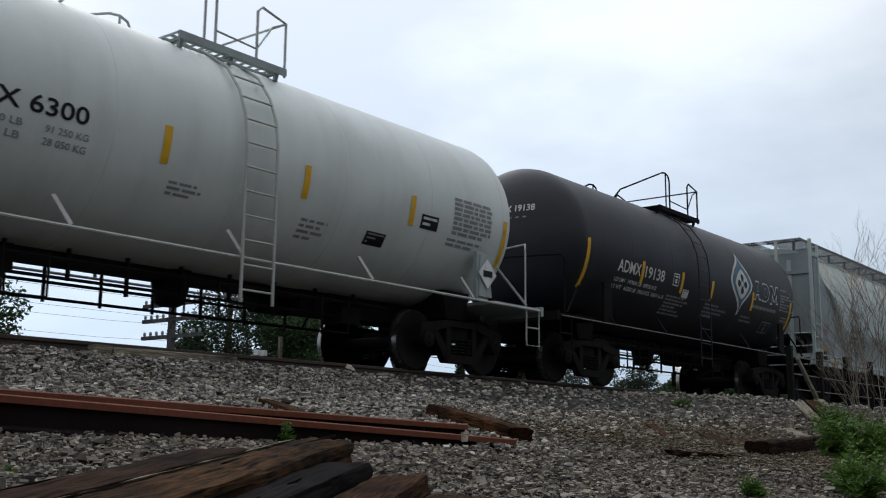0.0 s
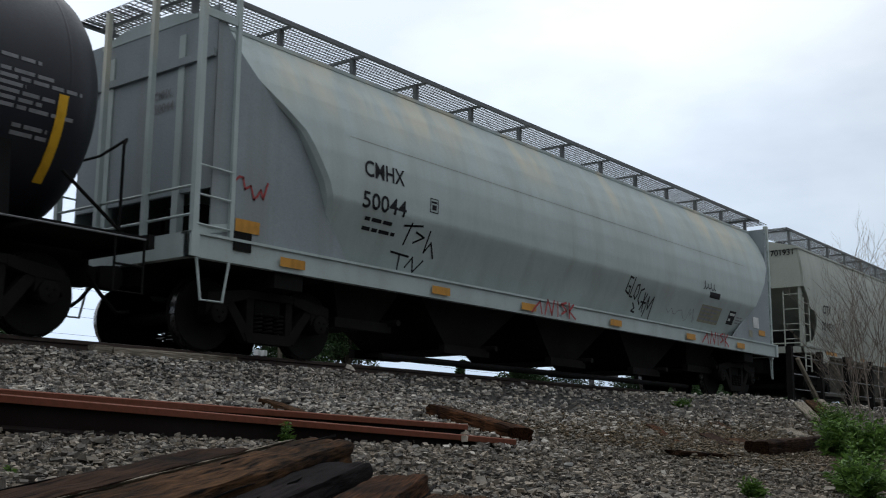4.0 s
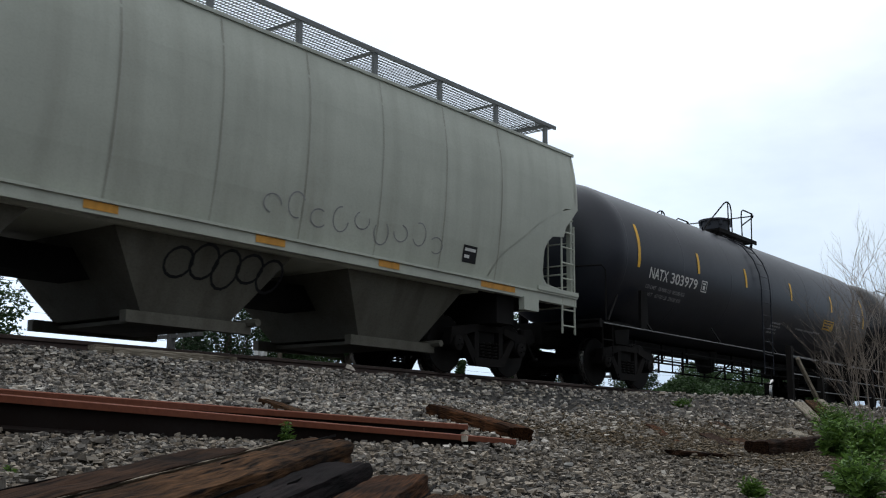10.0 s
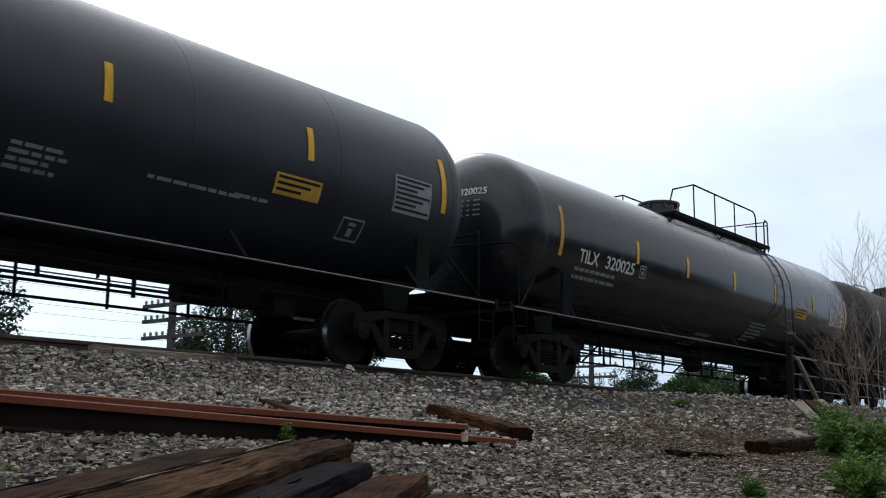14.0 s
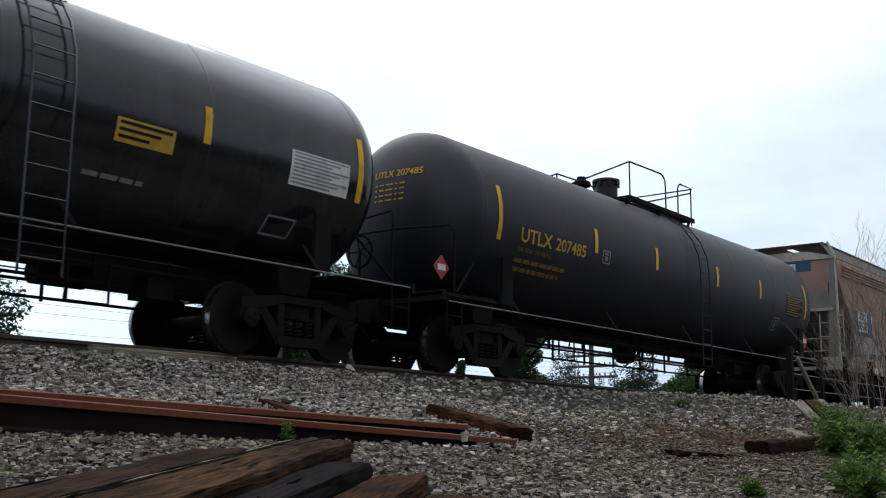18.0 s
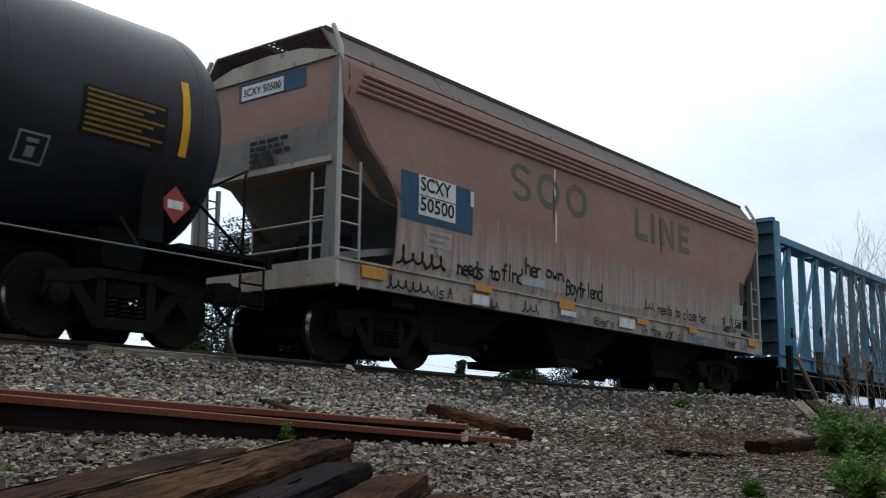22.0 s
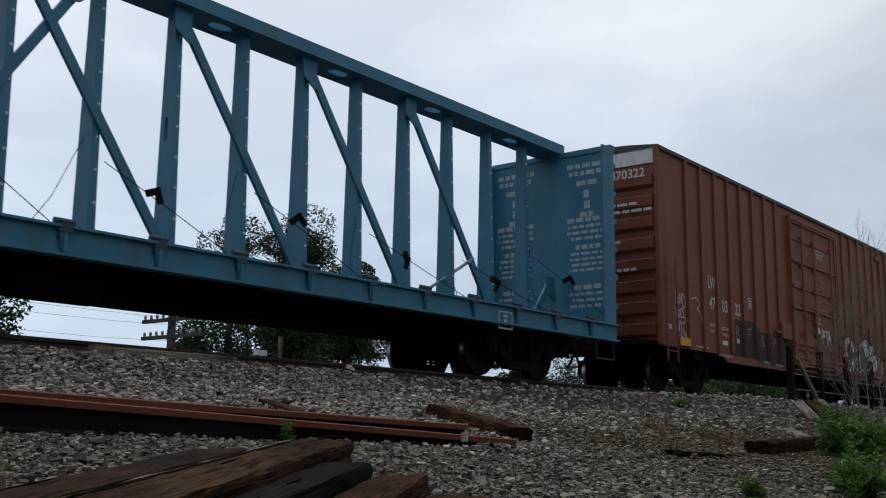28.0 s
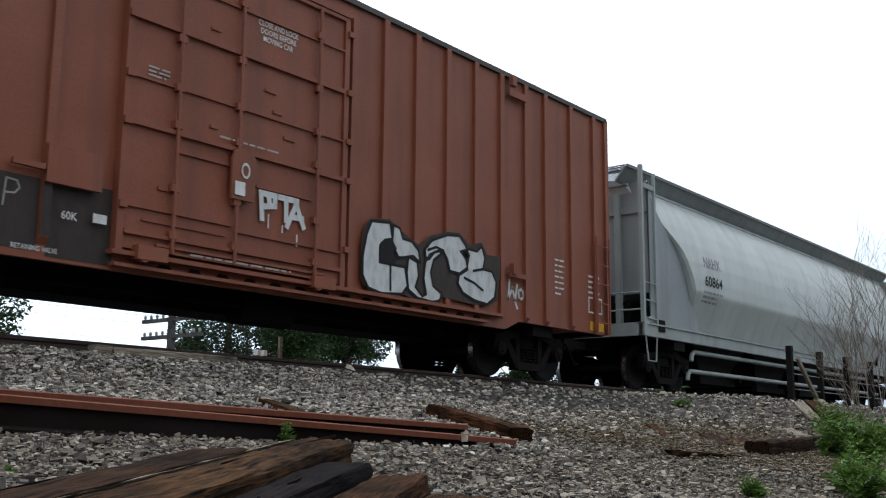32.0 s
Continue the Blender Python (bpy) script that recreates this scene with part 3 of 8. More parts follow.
# ---- tank cars ----
def tank_car(name, label, x0, half, r, zc, trucks, mat, rod_mat, plat, lad, dome=None, extra_valve=None, rails="loops", bottom="pipes", sill_z=1.125):
    car = new_car(name, label, "tank car", x0)
    t = Shape()
    depth = r * 0.52
    prof = [(-half + depth * (1 - math.cos(math.pi / 2 * i / 10)), max(0.01, r * math.sin(math.pi / 2 * i / 10))) for i in range(11)]
    prof = prof + [(-a, q) for a, q in prof[::-1]]
    t.spin(prof, 64, "x", 0, 0, zc)
    shell = part("tank", t, mat, car, "", 30)
    seam = Shape()
    ring = [[(x, (r + q) * math.cos(2 * math.pi * j / 64), zc + (r + q) * math.sin(2 * math.pi * j / 64)) for j in range(64)] for x, q in ((-0.02, -0.002), (-0.012, 0.0022), (0.012, 0.0022), (0.02, -0.002))]
    seam_m = seam.loft(ring, False).mesh("weld_seam", mat)
    for i in range(7):
        part("weld_seam", seam_m, None, shell, at=pose(-half + depth + 0.06 + (2 * half - 2 * depth - 0.12) * i / 6, 0, 0))

    def face(x, z):
        e = abs(x) - (half - depth)
        rr = r if e <= 0 else r * math.sqrt(max(0.0, 1 - (e / depth) ** 2))
        return -math.sqrt(max(0.0, rr * rr - (z - zc) ** 2))

    # underframe: stub sills, side rods, cradles
    u = Shape()
    for k in (-1, 1):
        u.box(min(k * (half - 4.2), k * (half + 0.35)), max(k * (half - 4.2), k * (half + 0.35)), -0.24, 0.24, 0.76, 1.12)
        xt = trucks[0] if k < 0 else trucks[1]
        u.plate([(xt - 0.25, 0.85), (xt + 0.25, 0.85), (xt + 0.35, 1.3), (xt - 0.35, 1.3)][::-1], -0.95, 0.95)
    u.box(-half + 3.5, half - 3.5, -0.2, 0.2, 0.94, 1.12)
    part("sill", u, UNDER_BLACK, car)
    for k in (-1, 1):
        xe = k * (half + 0.33)
        xt = trucks[0] if k < 0 else trucks[1]
        for y in (-1.47, 1.41):
            web = Shape().plate([(xt - 0.16, 1.12), (xt + 0.16, 1.12), (xt + 0.12, 1.90), (xt - 0.14, 1.90)], y, y + 0.06)
            part("bolster_web", web, UNDER_BLACK if mat is not WHITE_PAINT else GREY_STEEL, car, "upright plate over the truck")
        e = Shape()
        a, b = sorted((xe, k * (half - 1.1)))
        e.box(a, b, -1.5, -0.3, 1.10, 1.15)
        e.box(a, b, 0.3, 1.5, 1.10, 1.15)
        e.box(min(xe, xe - k * 0.08), max(xe, xe - k * 0.08), -1.52, 1.52, 1.02, 1.18)
        part("end_platform", e, UNDER_BLACK if mat is not WHITE_PAINT else GREY_STEEL, car)
        g = Shape()
        x2 = k * (half - 0.08)
        g.tube([(x2, -1.42, 1.15), (x2, -1.42, 2.15), (x2 + k * 0.06, -1.38, 2.24), (xe - k * 0.1, -0.5, 2.24), (xe - k * 0.1, 0.5, 2.24), (x2 + k * 0.06, 1.38, 2.24), (x2, 1.42, 2.15), (x2, 1.42, 1.15)], 0.018, 6)
        part("end_handrail", g, rod_mat, car)
        for y in (-1.5, 1.5):
            st = Shape()
            xa, xb = xe - k * 0.12, xe - k * 0.5
            st.tube([(xa, y, 1.12), (xa, y, 0.5), (xb, y, 0.5), (xb, y, 1.12)], 0.016, 6)
            st.tube([(xa, y, 0.8), (xb, y, 0.8)], 0.014, 6)
            part("step", st, rod_mat, car)
        dg = Shape()
        dg.tube([(k * (half - 0.75), -1.3, 1.75), (k * (half - 0.1), -1.45, 1.18)], 0.02, 6)
        part("brace", dg, UNDER_BLACK if mat is not WHITE_PAINT else rod_mat, car)
    for y in (-1.53, 1.53):
        s = Shape()
        s.tube([(-half - 0.2, y, sill_z - 0.02), (half + 0.2, y, sill_z - 0.02)], 0.021 if mat is WHITE_PAINT else 0.012, 6)
        part("side_rail", s, rod_mat if mat is WHITE_PAINT else DIM_ROD, car, "long side grab rail")
        nb = 5
        for i in range(nb):
            x = -half + 1.7 + (2 * half - 3.4) * i / (nb - 1)
            b = Shape().bar((x - 0.14, y * 0.90, sill_z + 0.32), (x, y, sill_z), 0.05, 0.02, (0, 1, 0))
            part("bracket", b, rod_mat, car)
    # brake pipes and rods under the tank
    if bottom == "pipes":
        for y, z in ((-0.55, 0.93), (-0.35, 0.74), (0.45, 0.80), (0.6, 0.62)):
            p = Shape().tube([(-half + 2.6, y, z), (half - 2.6, y, z)], 0.022, 6)
            part("brake_pipe", p, UNDER_BLACK, car)
        for i in range(9):
            x = -half + 3.2 + (2 * half - 6.4) * i / 8
            h = Shape()
            h.bar((x, -0.35, 1.1), (x, -0.35, 0.62 + 0.05 * (i % 3)), 0.035, 0.05, (0, 1, 0))
            part("hanger", Shape().bar((x + 0.22, 0.5, 1.1), (x + 0.22, 0.5, 0.56), 0.03, 0.04, (0, 1, 0)), UNDER_BLACK, car)
            if i % 3 == 1:
                lp = Shape()
                lp.tube([(x - 0.2, -0.7, 0.95), (x - 0.2, -0.7, 0.45), (x + 0.35, -0.7, 0.45), (x + 0.35, -0.7, 0.95)], 0.018, 6)
                part("safety_loop", lp, UNDER_BLACK, car)
                part("brake_lever", Shape().bar((x, -0.4, 0.95), (x + 0.4, 0.3, 0.6), 0.03, 0.03), UNDER_BLACK, car)
            part("hanger", h, UNDER_BLACK, car)
    o = Shape()
    o.spin([(0.62, 0.12), (0.66, 0.2), (0.85, 0.24), (1.15, 0.3)], 16, "z", (plat[0] + plat[1]) / 2 - 0.1, 0, 0)
    part("bottom_outlet", o, UNDER_BLACK, car)
    part("air_reservoir", Shape().spin([(-0.35, 0.16), (0.35, 0.16)], 14, "x", half - 4.4, 0.2, 0.88), UNDER_BLACK, car)
    part("brake_valve", Shape().box(half - 3.6, half - 3.2, -0.5, -0.1, 0.62, 0.95), UNDER_BLACK, car)
    # top platform, its posts and rails
    zp = zc + r - 0.10
    pf = Shape()
    grating(pf, plat[0], plat[1], -0.95, -0.45, zp, 0.14)
    grating(pf, plat[0], plat[1], 0.45, 0.95, zp, 0.14)
    pf.box(plat[0], plat[1], -0.98, -0.945, zp - 0.09, zp + 0.01)
    pf.box(plat[0], plat[1], 0.945, 0.98, zp - 0.09, zp + 0.01)
    for x in (plat[0] + 0.1, (plat[0] + plat[1]) / 2, plat[1] - 0.1):
        for s in (-1, 1):
            pf.bar((x, s * 0.9, zp), (x, s * 0.85, zc + math.sqrt(r * r - 0.72)), 0.05)
        pf.box(x - 0.03, x + 0.03, -0.95, 0.95, zp - 0.07, zp - 0.03)
    part("platform", pf, UNDER_BLACK if mat is not WHITE_PAINT else GREY_STEEL, car, "grated walkway on the crown of the tank")
    hr = zp + 0.80
    xl, xr = plat
    for y in (-0.93, 0.93):
        s = Shape()
        if not isinstance(rails, str):
            for run in rails:
                s.tube([(x, y * 0.97, z) for x, z in run], 0.018, 6)
        elif rails == "loops":
            s.tube([(xl - 1.5, y * 0.72, zc + r * 0.88), (xl - 1.35, y * 0.8, zp + 0.12), (xl + 0.25, y, hr - 0.02), (xl + 0.42, y, hr), (xl + 0.55, y, hr - 0.05), (xl + 0.6, y, hr - 0.15), (xl + 0.6, y, zp)], 0.02, 6)
            s.tube([(xl + 0.42, y, hr), (xl + 0.42, y, zp)], 0.018, 6)
            s.tube([(xr - 0.52, y, zp), (xr - 0.52, y, hr - 0.1), (xr - 0.44, y, hr - 0.02), (xr, y, hr - 0.12), (xr, y, zp - 0.1)], 0.02, 6)
            s.tube([(xl + 0.6, y, zp + 0.2), (xr - 0.52, y, zp + 0.16), (xr - 0.25, y, zp + 0.55), (xr, y, hr - 0.12)], 0.014, 6)
        else:
            s.tube([(xl - 0.2, y, zp + 0.12), (xl, y, zp + 0.5), (xl + 1.1, y, hr + 0.02), (xr - 1.0, y, hr), (xr - 0.85, y, hr - 0.06), (xr - 0.8, y, hr - 0.2), (xr - 0.8, y, zp)], 0.02, 6)
            k = 3 if rails == "long" else 1
            for i in range(k):
                x = xl + 1.1 + (xr - 1.9 - xl - 0.2) * i / max(1, k)
                s.tube([(x, y, hr), (x, y, zp)], 0.018, 6)
            s.tube([(xr - 1.5, y, zp + 0.3), (xr, y, hr - 0.22)], 0.016, 6)
            s.tube([(xr - 0.25, y, zp), (xr - 0.25, y, hr - 0.2), (xr - 0.15, y, hr - 0.1), (xr, y, hr - 0.14), (xr, y, zp - 0.15)], 0.02, 6)
        part("platform_handrail", s, rod_mat if mat is WHITE_PAINT else UNDER_BLACK, car)
    zx = hr - 0.12 if isinstance(rails, str) else 4.75
    cross = Shape().tube([(xr, -0.93, zx), (xr, 0.93, zx)], 0.016, 6)
    part("platform_handrail", cross, rod_mat if mat is WHITE_PAINT else UNDER_BLACK, car)
    if dome:
        d = Shape()
        xd, rd, hd = dome
        d.spin([(zc + r - 0.12, rd), (zc + r + hd - 0.05, rd), (zc + r + hd - 0.05, rd + 0.05), (zc + r + hd, rd + 0.05), (zc + r + hd + 0.03, rd - 0.05)], 28, "z", xd, 0, 0)
        for k in range(8):
            a = 2 * math.pi * k / 8
            d.box(xd + (rd + 0.02) * math.cos(a) - 0.03, xd + (rd + 0.02) * math.cos(a) + 0.03, (rd + 0.02) * math.sin(a) - 0.03, (rd + 0.02) * math.sin(a) + 0.03, zc + r + hd - 0.16, zc + r + hd - 0.02)
        part("manway_dome", d, mat, car)
    if extra_valve:
        d = Shape().spin([(zc + r - 0.1, 0.12), (zc + r + 0.13, 0.12), (zc + r + 0.16, 0.2), (zc + r + 0.24, 0.2), (zc + r + 0.3, 0.1), (zc + r + 0.36, 0.1)], 16, "z", extra_valve, 0, 0)
        part("relief_valve", d, UNDER_BLACK, car)

    def bow(z):
        dz = z - zc
        return -math.sqrt(max(0.04, r * r - dz * dz)) - 0.09 if dz > 0 else -r - 0.09
    ladder(car, lad[0], lad[1], 0.55, zc + r * 0.93, 0, 11, rod_mat if mat is WHITE_PAINT else mat, bow, r=0.014 if mat is WHITE_PAINT else 0.010)
    running_gear(car, trucks, (-half - 0.33, half + 0.33))
    return car, face


def placard(car, x, z, face_y, mat=None, size=0.26, red=False):
    """A diamond hazard placard in its holder."""
    s = Shape().plate([(x, z - size), (x + size, z), (x, z + size), (x - size, z)], face_y - 0.012, face_y)
    ob = part("placard", s, SPRAY_RED if red else SIGN_WHITE, car, "diamond hazard placard", 0)
    k = Shape()
    k.plate([(x - size * 0.5, z - 0.05), (x + size * 0.5, z - 0.05), (x + size * 0.5, z + 0.05), (x - size * 0.5, z + 0.05)], face_y - 0.017, face_y - 0.013)
    part("placard_field", k, SIGN_WHITE if red else LETTER_BLACK, ob, "", 0)
    return ob


def label_panel(car, x0, x1, z0, z1, face, mat, bar_mat, rows, name="stencil_panel"):
    s = Shape()
    patch(s, x0, x1, z0, z1, face, 0.005, 6)
    ob = part(name, s, mat, car, "", 0)
    b = Shape()
    h = (z1 - z0) / (rows + 0.5)
    for i in range(rows):
        patch(b, x0 + 0.04, x1 - 0.04 - 0.15 * (i % 3), z1 - (i + 0.85) * h, z1 - (i + 0.4) * h, face, 0.009, 1)
    tagged(part("panel_writing", b, bar_mat, ob, "", 0), kind="stuff")
    return ob


def letters(car, text, height, width, x, z, face, mat, off=0.007, slant=0.0):
    return part("lettering", letter_shape(text, height, width, x, z, face, off, slant), mat, car, "", 0)


def head_letters(car, text, height, width, y, z, half, r, zc, mat):
    """Letters on the near rounded end of a tank, read from outside."""
    sh = letter_shape(text, height, width, 0, 0, lambda x, z: 0)
    depth = r * 0.52
    out = []
    for u, _, w in sh.v:
        yy, zz = y - u, z + w
        q = min(0.98, ((yy * yy + (zz - zc) ** 2) ** 0.5) / r)
        out.append((-half + depth * (1 - math.sqrt(1 - q * q)) - 0.012, yy, zz))
    sh.v = out
    return part("lettering", sh, mat, car, "", 0)


# white tank car
car, face = tank_car("tank_car", "white tank car with yellow strips, white ladder and side rail", 8.62, 6.45, 1.49, 2.55, (-5.05, 5.05), WHITE_PAINT, BRIGHT_ROD,
                     (-0.70, 1.13), (-0.06, 0.46))
X = 8.62
letters(car, "GX 6300", 0.195, 1.32, 5.09 - X, 2.245, face, LETTER_BLACK)
for i, (t1, t2) in enumerate((("201200 LB", "91 250 KG"), ("61800 LB", "28 050 KG"))):
    letters(car, t1, 0.075, 0.62, 5.05 - X, 2.08 - 0.13 * i, face, LETTER_GREY)
    letters(car, t2, 0.075, 0.52, 5.93 - X, 2.08 - 0.13 * i, face, LETTER_GREY)
reflectors(car, (4.9 - X, 7.40 - X, 9.67 - X, 11.87 - X), 2.06, 2.50, face)
reflectors(car, (14.25 - X,), 1.75, 2.5, face)
text_bars(car, 7.6 - X, 1.90, (0.42, 0.5, 0.36), face, LETTER_GREY, 0.03, 0.06, seed=3)
text_bars(car, 9.8 - X, 1.83, (0.5, 0.4, 0.5, 0.3), face, LETTER_GREY, 0.035, 0.07, seed=4)
label_panel(car, 11.08 - X, 11.5 - X, 1.68, 1.86, face, LETTER_BLACK, LETTER_GREY, 3)
label_panel(car, 12.15 - X, 12.56 - X, 2.06, 2.27, face, LETTER_BLACK, LETTER_WHITE, 2)
text_bars(car, 12.92 - X, 2.66, (0.95, 1.0, 1.0, 1.0, 1.0, 1.0, 1.0, 0.8), face, LETTER_GREY, 0.05, 0.075, seed=5)
text_bars(car, 12.85 - X, 2.02, (0.9, 0.7), face, LETTER_GREY, 0.04, 0.07, seed=6)
s = Shape().plate([(13.55 - X, 1.18), (13.9 - X, 1.18), (13.8 - X, 1.85), (13.6 - X, 1.85)], -1.50, -1.38)
part("placard_holder", s, GREY_STEEL, car)
placard(car, 13.75 - X, 1.55, -1.515, size=0.24)
tagged(car, "white tank car with yellow strips, white ladder and side rail")

# black tank car with a white and blue leaf emblem
car, face = tank_car("tank_car", "matt black tank car with a blue and white leaf emblem", 22.2, 6.02, 1.51, 2.65, (-4.45, 4.45), BLACK_MATT, UNDER_BLACK,
                     (-1.20, 0.84), (-0.66, -0.12))
X = 22.2
letters(car, "ADMX", 0.235, 0.93, 18.18 - X, 2.19, face, LETTER_WHITE)
letters(car, "19138", 0.235, 0.84, 19.30 - X, 2.19, face, LETTER_WHITE)
letters(car, "LD LMT  197800 LB  89700 KG", 0.075, 1.75, 18.15 - X, 2.0, face, LETTER_WHITE)
letters(car, "LT WT   65200 LB  29600 KG  NEW 6-95", 0.075, 2.2, 18.15 - X, 1.87, face, LETTER_WHITE)
reflectors(car, (16.95 - X,), 1.75, 2.65, face)
reflectors(car, (19.13 - X, 20.93 - X, 22.45 - X, 24.77 - X), 2.06, 2.50, face)
reflectors(car, (27.25 - X,), 1.6, 2.5, face)
frame_mark(car, 20.55 - X, 20.82 - X, 2.18, 2.44, face, LETTER_WHITE)
label_panel(car, 21.09 - X, 21.38 - X, 1.99, 2.16, face, LETTER_WHITE, LETTER_GREY, 3)
text_bars(car, 20.45 - X, 1.98, (0.9, 1.05, 0.9, 0.6, 0.8, 1.0), face, LETTER_GREY, 0.035, 0.068, seed=7)
text_bars(car, 22.35 - X, 2.0, (0.7, 1.2, 1.0, 0.6), face, LETTER_GREY, 0.04, 0.08, seed=8)
text_bars(car, 24.42 - X, 1.92, (0.55, 0.72), face, LETTER_GREY, 0.04, 0.09, seed=9)
frame_mark(car, 25.80 - X, 26.36 - X, 1.64, 1.90, face, LETTER_GREY)
text_bars(car, 26.57 - X, 2.78, (0.45, 0.0, 0.6, 0.95, 0.3, 0.75, 0.5, 0.9), face, LETTER_GREY, 0.04, 0.072, seed=10)
text_bars(car, 26.8 - X, 2.10, (0.4, 0.42), face, LETTER_GREY, 0.04, 0.075, seed=14)


def leaf_outline(k, cx=24.11, cz=2.66):
    pts = [(0.0, 0.82), (0.06, 0.66), (0.16, 0.50), (0.29, 0.34), (0.40, 0.17), (0.465, 0.0), (0.43, -0.14), (0.31, -0.32), (0.18, -0.47), (0.09, -0.60), (0.055, -0.72), (0.04, -0.86),
           (-0.01, -0.86), (-0.02, -0.72), (-0.10, -0.58), (-0.20, -0.45), (-0.33, -0.30), (-0.44, -0.12), (-0.465, 0.04), (-0.40, 0.20), (-0.29, 0.38), (-0.15, 0.54), (-0.05, 0.68)]
    return [(cx - X + a * k * 1.38, cz + b * k * 0.88) for a, b in pts]


def decal(car, outline, face, mat, off, name="emblem", label=""):
    cx = sum(p[0] for p in outline) / len(outline)
    cz = sum(p[1] for p in outline) / len(outline)
    s = Shape()
    n = len(outline)
    rings = 4
    vs = [(cx, face(cx, cz) - off, cz)]
    for k in range(1, rings + 1):
        for a, b in outline:
            x, z = cx + (a - cx) * k / rings, cz + (b - cz) * k / rings
            vs.append((x, face(x, z) - off, z))
    fs = [(0, 1 + i, 1 + (i + 1) % n) for i in range(n)]
    for k in range(rings - 1):
        for i in range(n):
            fs.append((1 + k * n + i, 1 + (k + 1) * n + i, 1 + (k + 1) * n + (i + 1) % n, 1 + k * n + (i + 1) % n))
    s.add(vs, fs)
    return part(name, s, mat, car, label, 0)


EMBLEM_BLUE = plain("emblem_blue", (0.09, 0.17, 0.24))
EMBLEM_DARK = plain("emblem_dark_blue", (0.012, 0.03, 0.05))
decal(car, leaf_outline(1.0), face, LETTER_WHITE, 0.008, "emblem", "white-edged blue leaf emblem")
decal(car, leaf_outline(0.86), face, EMBLEM_BLUE, 0.013)
decal(car, [(24.11 - X + 0.40 * q * math.cos(radians(15 * i)), 2.62 + 0.36 * q * math.sin(radians(15 * i))) for i in range(24) for q in [1.0 / (abs(math.cos(radians(15 * i))) ** 1.3 + abs(math.sin(radians(15 * i))) ** 1.3) ** (1 / 1.3)]], face, LETTER_WHITE, 0.018)
for a, b in ((-0.19, 0.0), (0.19, 0.0), (0.0, 0.16), (0.0, -0.16)):
    decal(car, arc(24.11 - X + a, 2.62 + b, 0.085, 0, 330, 11), face, EMBLEM_DARK, 0.022)
ring = [(24.11 - X + 0.105 * math.cos(radians(60 * i)), 2.62 + 0.09 * math.sin(radians(60 * i))) for i in range(7)]
strokes(car, [ring], lambda x, z: face(x, z) - 0.016, EMBLEM_DARK, 0.022, "emblem")


# a row of three outlined blue blocks beside the emblem
BLOCKS = ([(24.87, 2.35), (24.99, 2.80), (25.14, 2.80), (25.32, 2.37), (25.20, 2.37), (25.16, 2.48), (25.01, 2.47), (24.98, 2.35)],
          [(25.42, 2.36), (25.42, 2.79), (25.64, 2.79), (25.78, 2.72), (25.83, 2.58), (25.78, 2.44), (25.64, 2.36)],
          [(25.92, 2.34), (25.92, 2.79), (26.07, 2.79), (26.18, 2.58), (26.29, 2.80), (26.43, 2.80), (26.43, 2.37), (26.31, 2.37), (26.31, 2.58), (26.22, 2.42), (26.14, 2.42), (26.04, 2.58), (26.04, 2.34)])
BLOCK_BLUE = plain("block_dark_blue", (0.035, 0.055, 0.075))
for run in BLOCKS:
    vs = [(a - X, face(a - X, b) - 0.004, b) for a, b in run]
    part("block_mark", Shape().add(vs, [tuple(range(len(vs)))]), BLOCK_BLUE, car, "dark blue block mark with a white outline", 0)
    strokes(car, [[(a - X, b) for a, b in run + run[:1]]], face, LETTER_WHITE, 0.028, "block_outline")
strokes(car, [[(25.03 - X, 2.55), (25.08 - X, 2.70), (25.13 - X, 2.56), (25.03 - X, 2.55)], [(25.53 - X, 2.47), (25.53 - X, 2.69), (25.66 - X, 2.67), (25.71 - X, 2.58), (25.66 - X, 2.48), (25.53 - X, 2.47)]], face, LETTER_GREY, 0.018, "block_outline")
text_bars(car, 24.88 - X, 2.22, (1.5,), face, LETTER_GREY, 0.075, 0.1, seed=12)

head_letters(car, "ADMX 19138", 0.13, 0.95, 0.2, 3.15, 6.02, 1.51, 2.65, LETTER_WHITE)
head_letters(car, "- - - - - -", 0.03, 0.8, 0.2, 3.02, 6.02, 1.51, 2.65, LETTER_GREY)

# black tank car with pale lettering and yellow strips
car, face = tank_car("tank_car", "dull black tank car with white lettering and yellow strips", 78.58, 8.42, 1.50, 2.66, (-6.87, 6.87), BLACK_SATIN, UNDER_BLACK,
                     (-1.9, 0.42), (-0.97, -0.40), dome=(0.09, 0.38, 0.52),
                     rails=[[(-2.74, 3.95), (-2.70, 3.88), (-2.60, 3.90), (-2.55, 4.0), (-1.41, 4.76), (-1.28, 4.82), (-1.16, 4.84), (-1.04, 4.79), (-0.98, 4.66), (-0.96, 4.0)], [(-1.18, 4.83), (-1.18, 4.0)],
                            [(-0.33, 4.0), (-0.35, 4.62), (-0.31, 4.75), (-0.22, 4.80), (0.38, 4.80), (0.42, 4.72), (-0.35, 4.37)], [(0.32, 4.78), (0.27, 3.85)]])
X = 78.58
letters(car, "NATX", 0.225, 0.82, 72.0 - X, 2.21, face, LETTER_WHITE)
letters(car, "303979", 0.225, 1.28, 72.95 - X, 2.21, face, LETTER_WHITE)
letters(car, "LD LMT  187800 LB  85200 KG", 0.075, 1.78, 71.97 - X, 2.01, face, LETTER_GREY)
letters(car, "LT WT   65100 LB  29500 KG", 0.075, 1.70, 71.97 - X, 1.87, face, LETTER_GREY)
reflectors(car, (71.43 - X,), 2.36, 3.24, face)
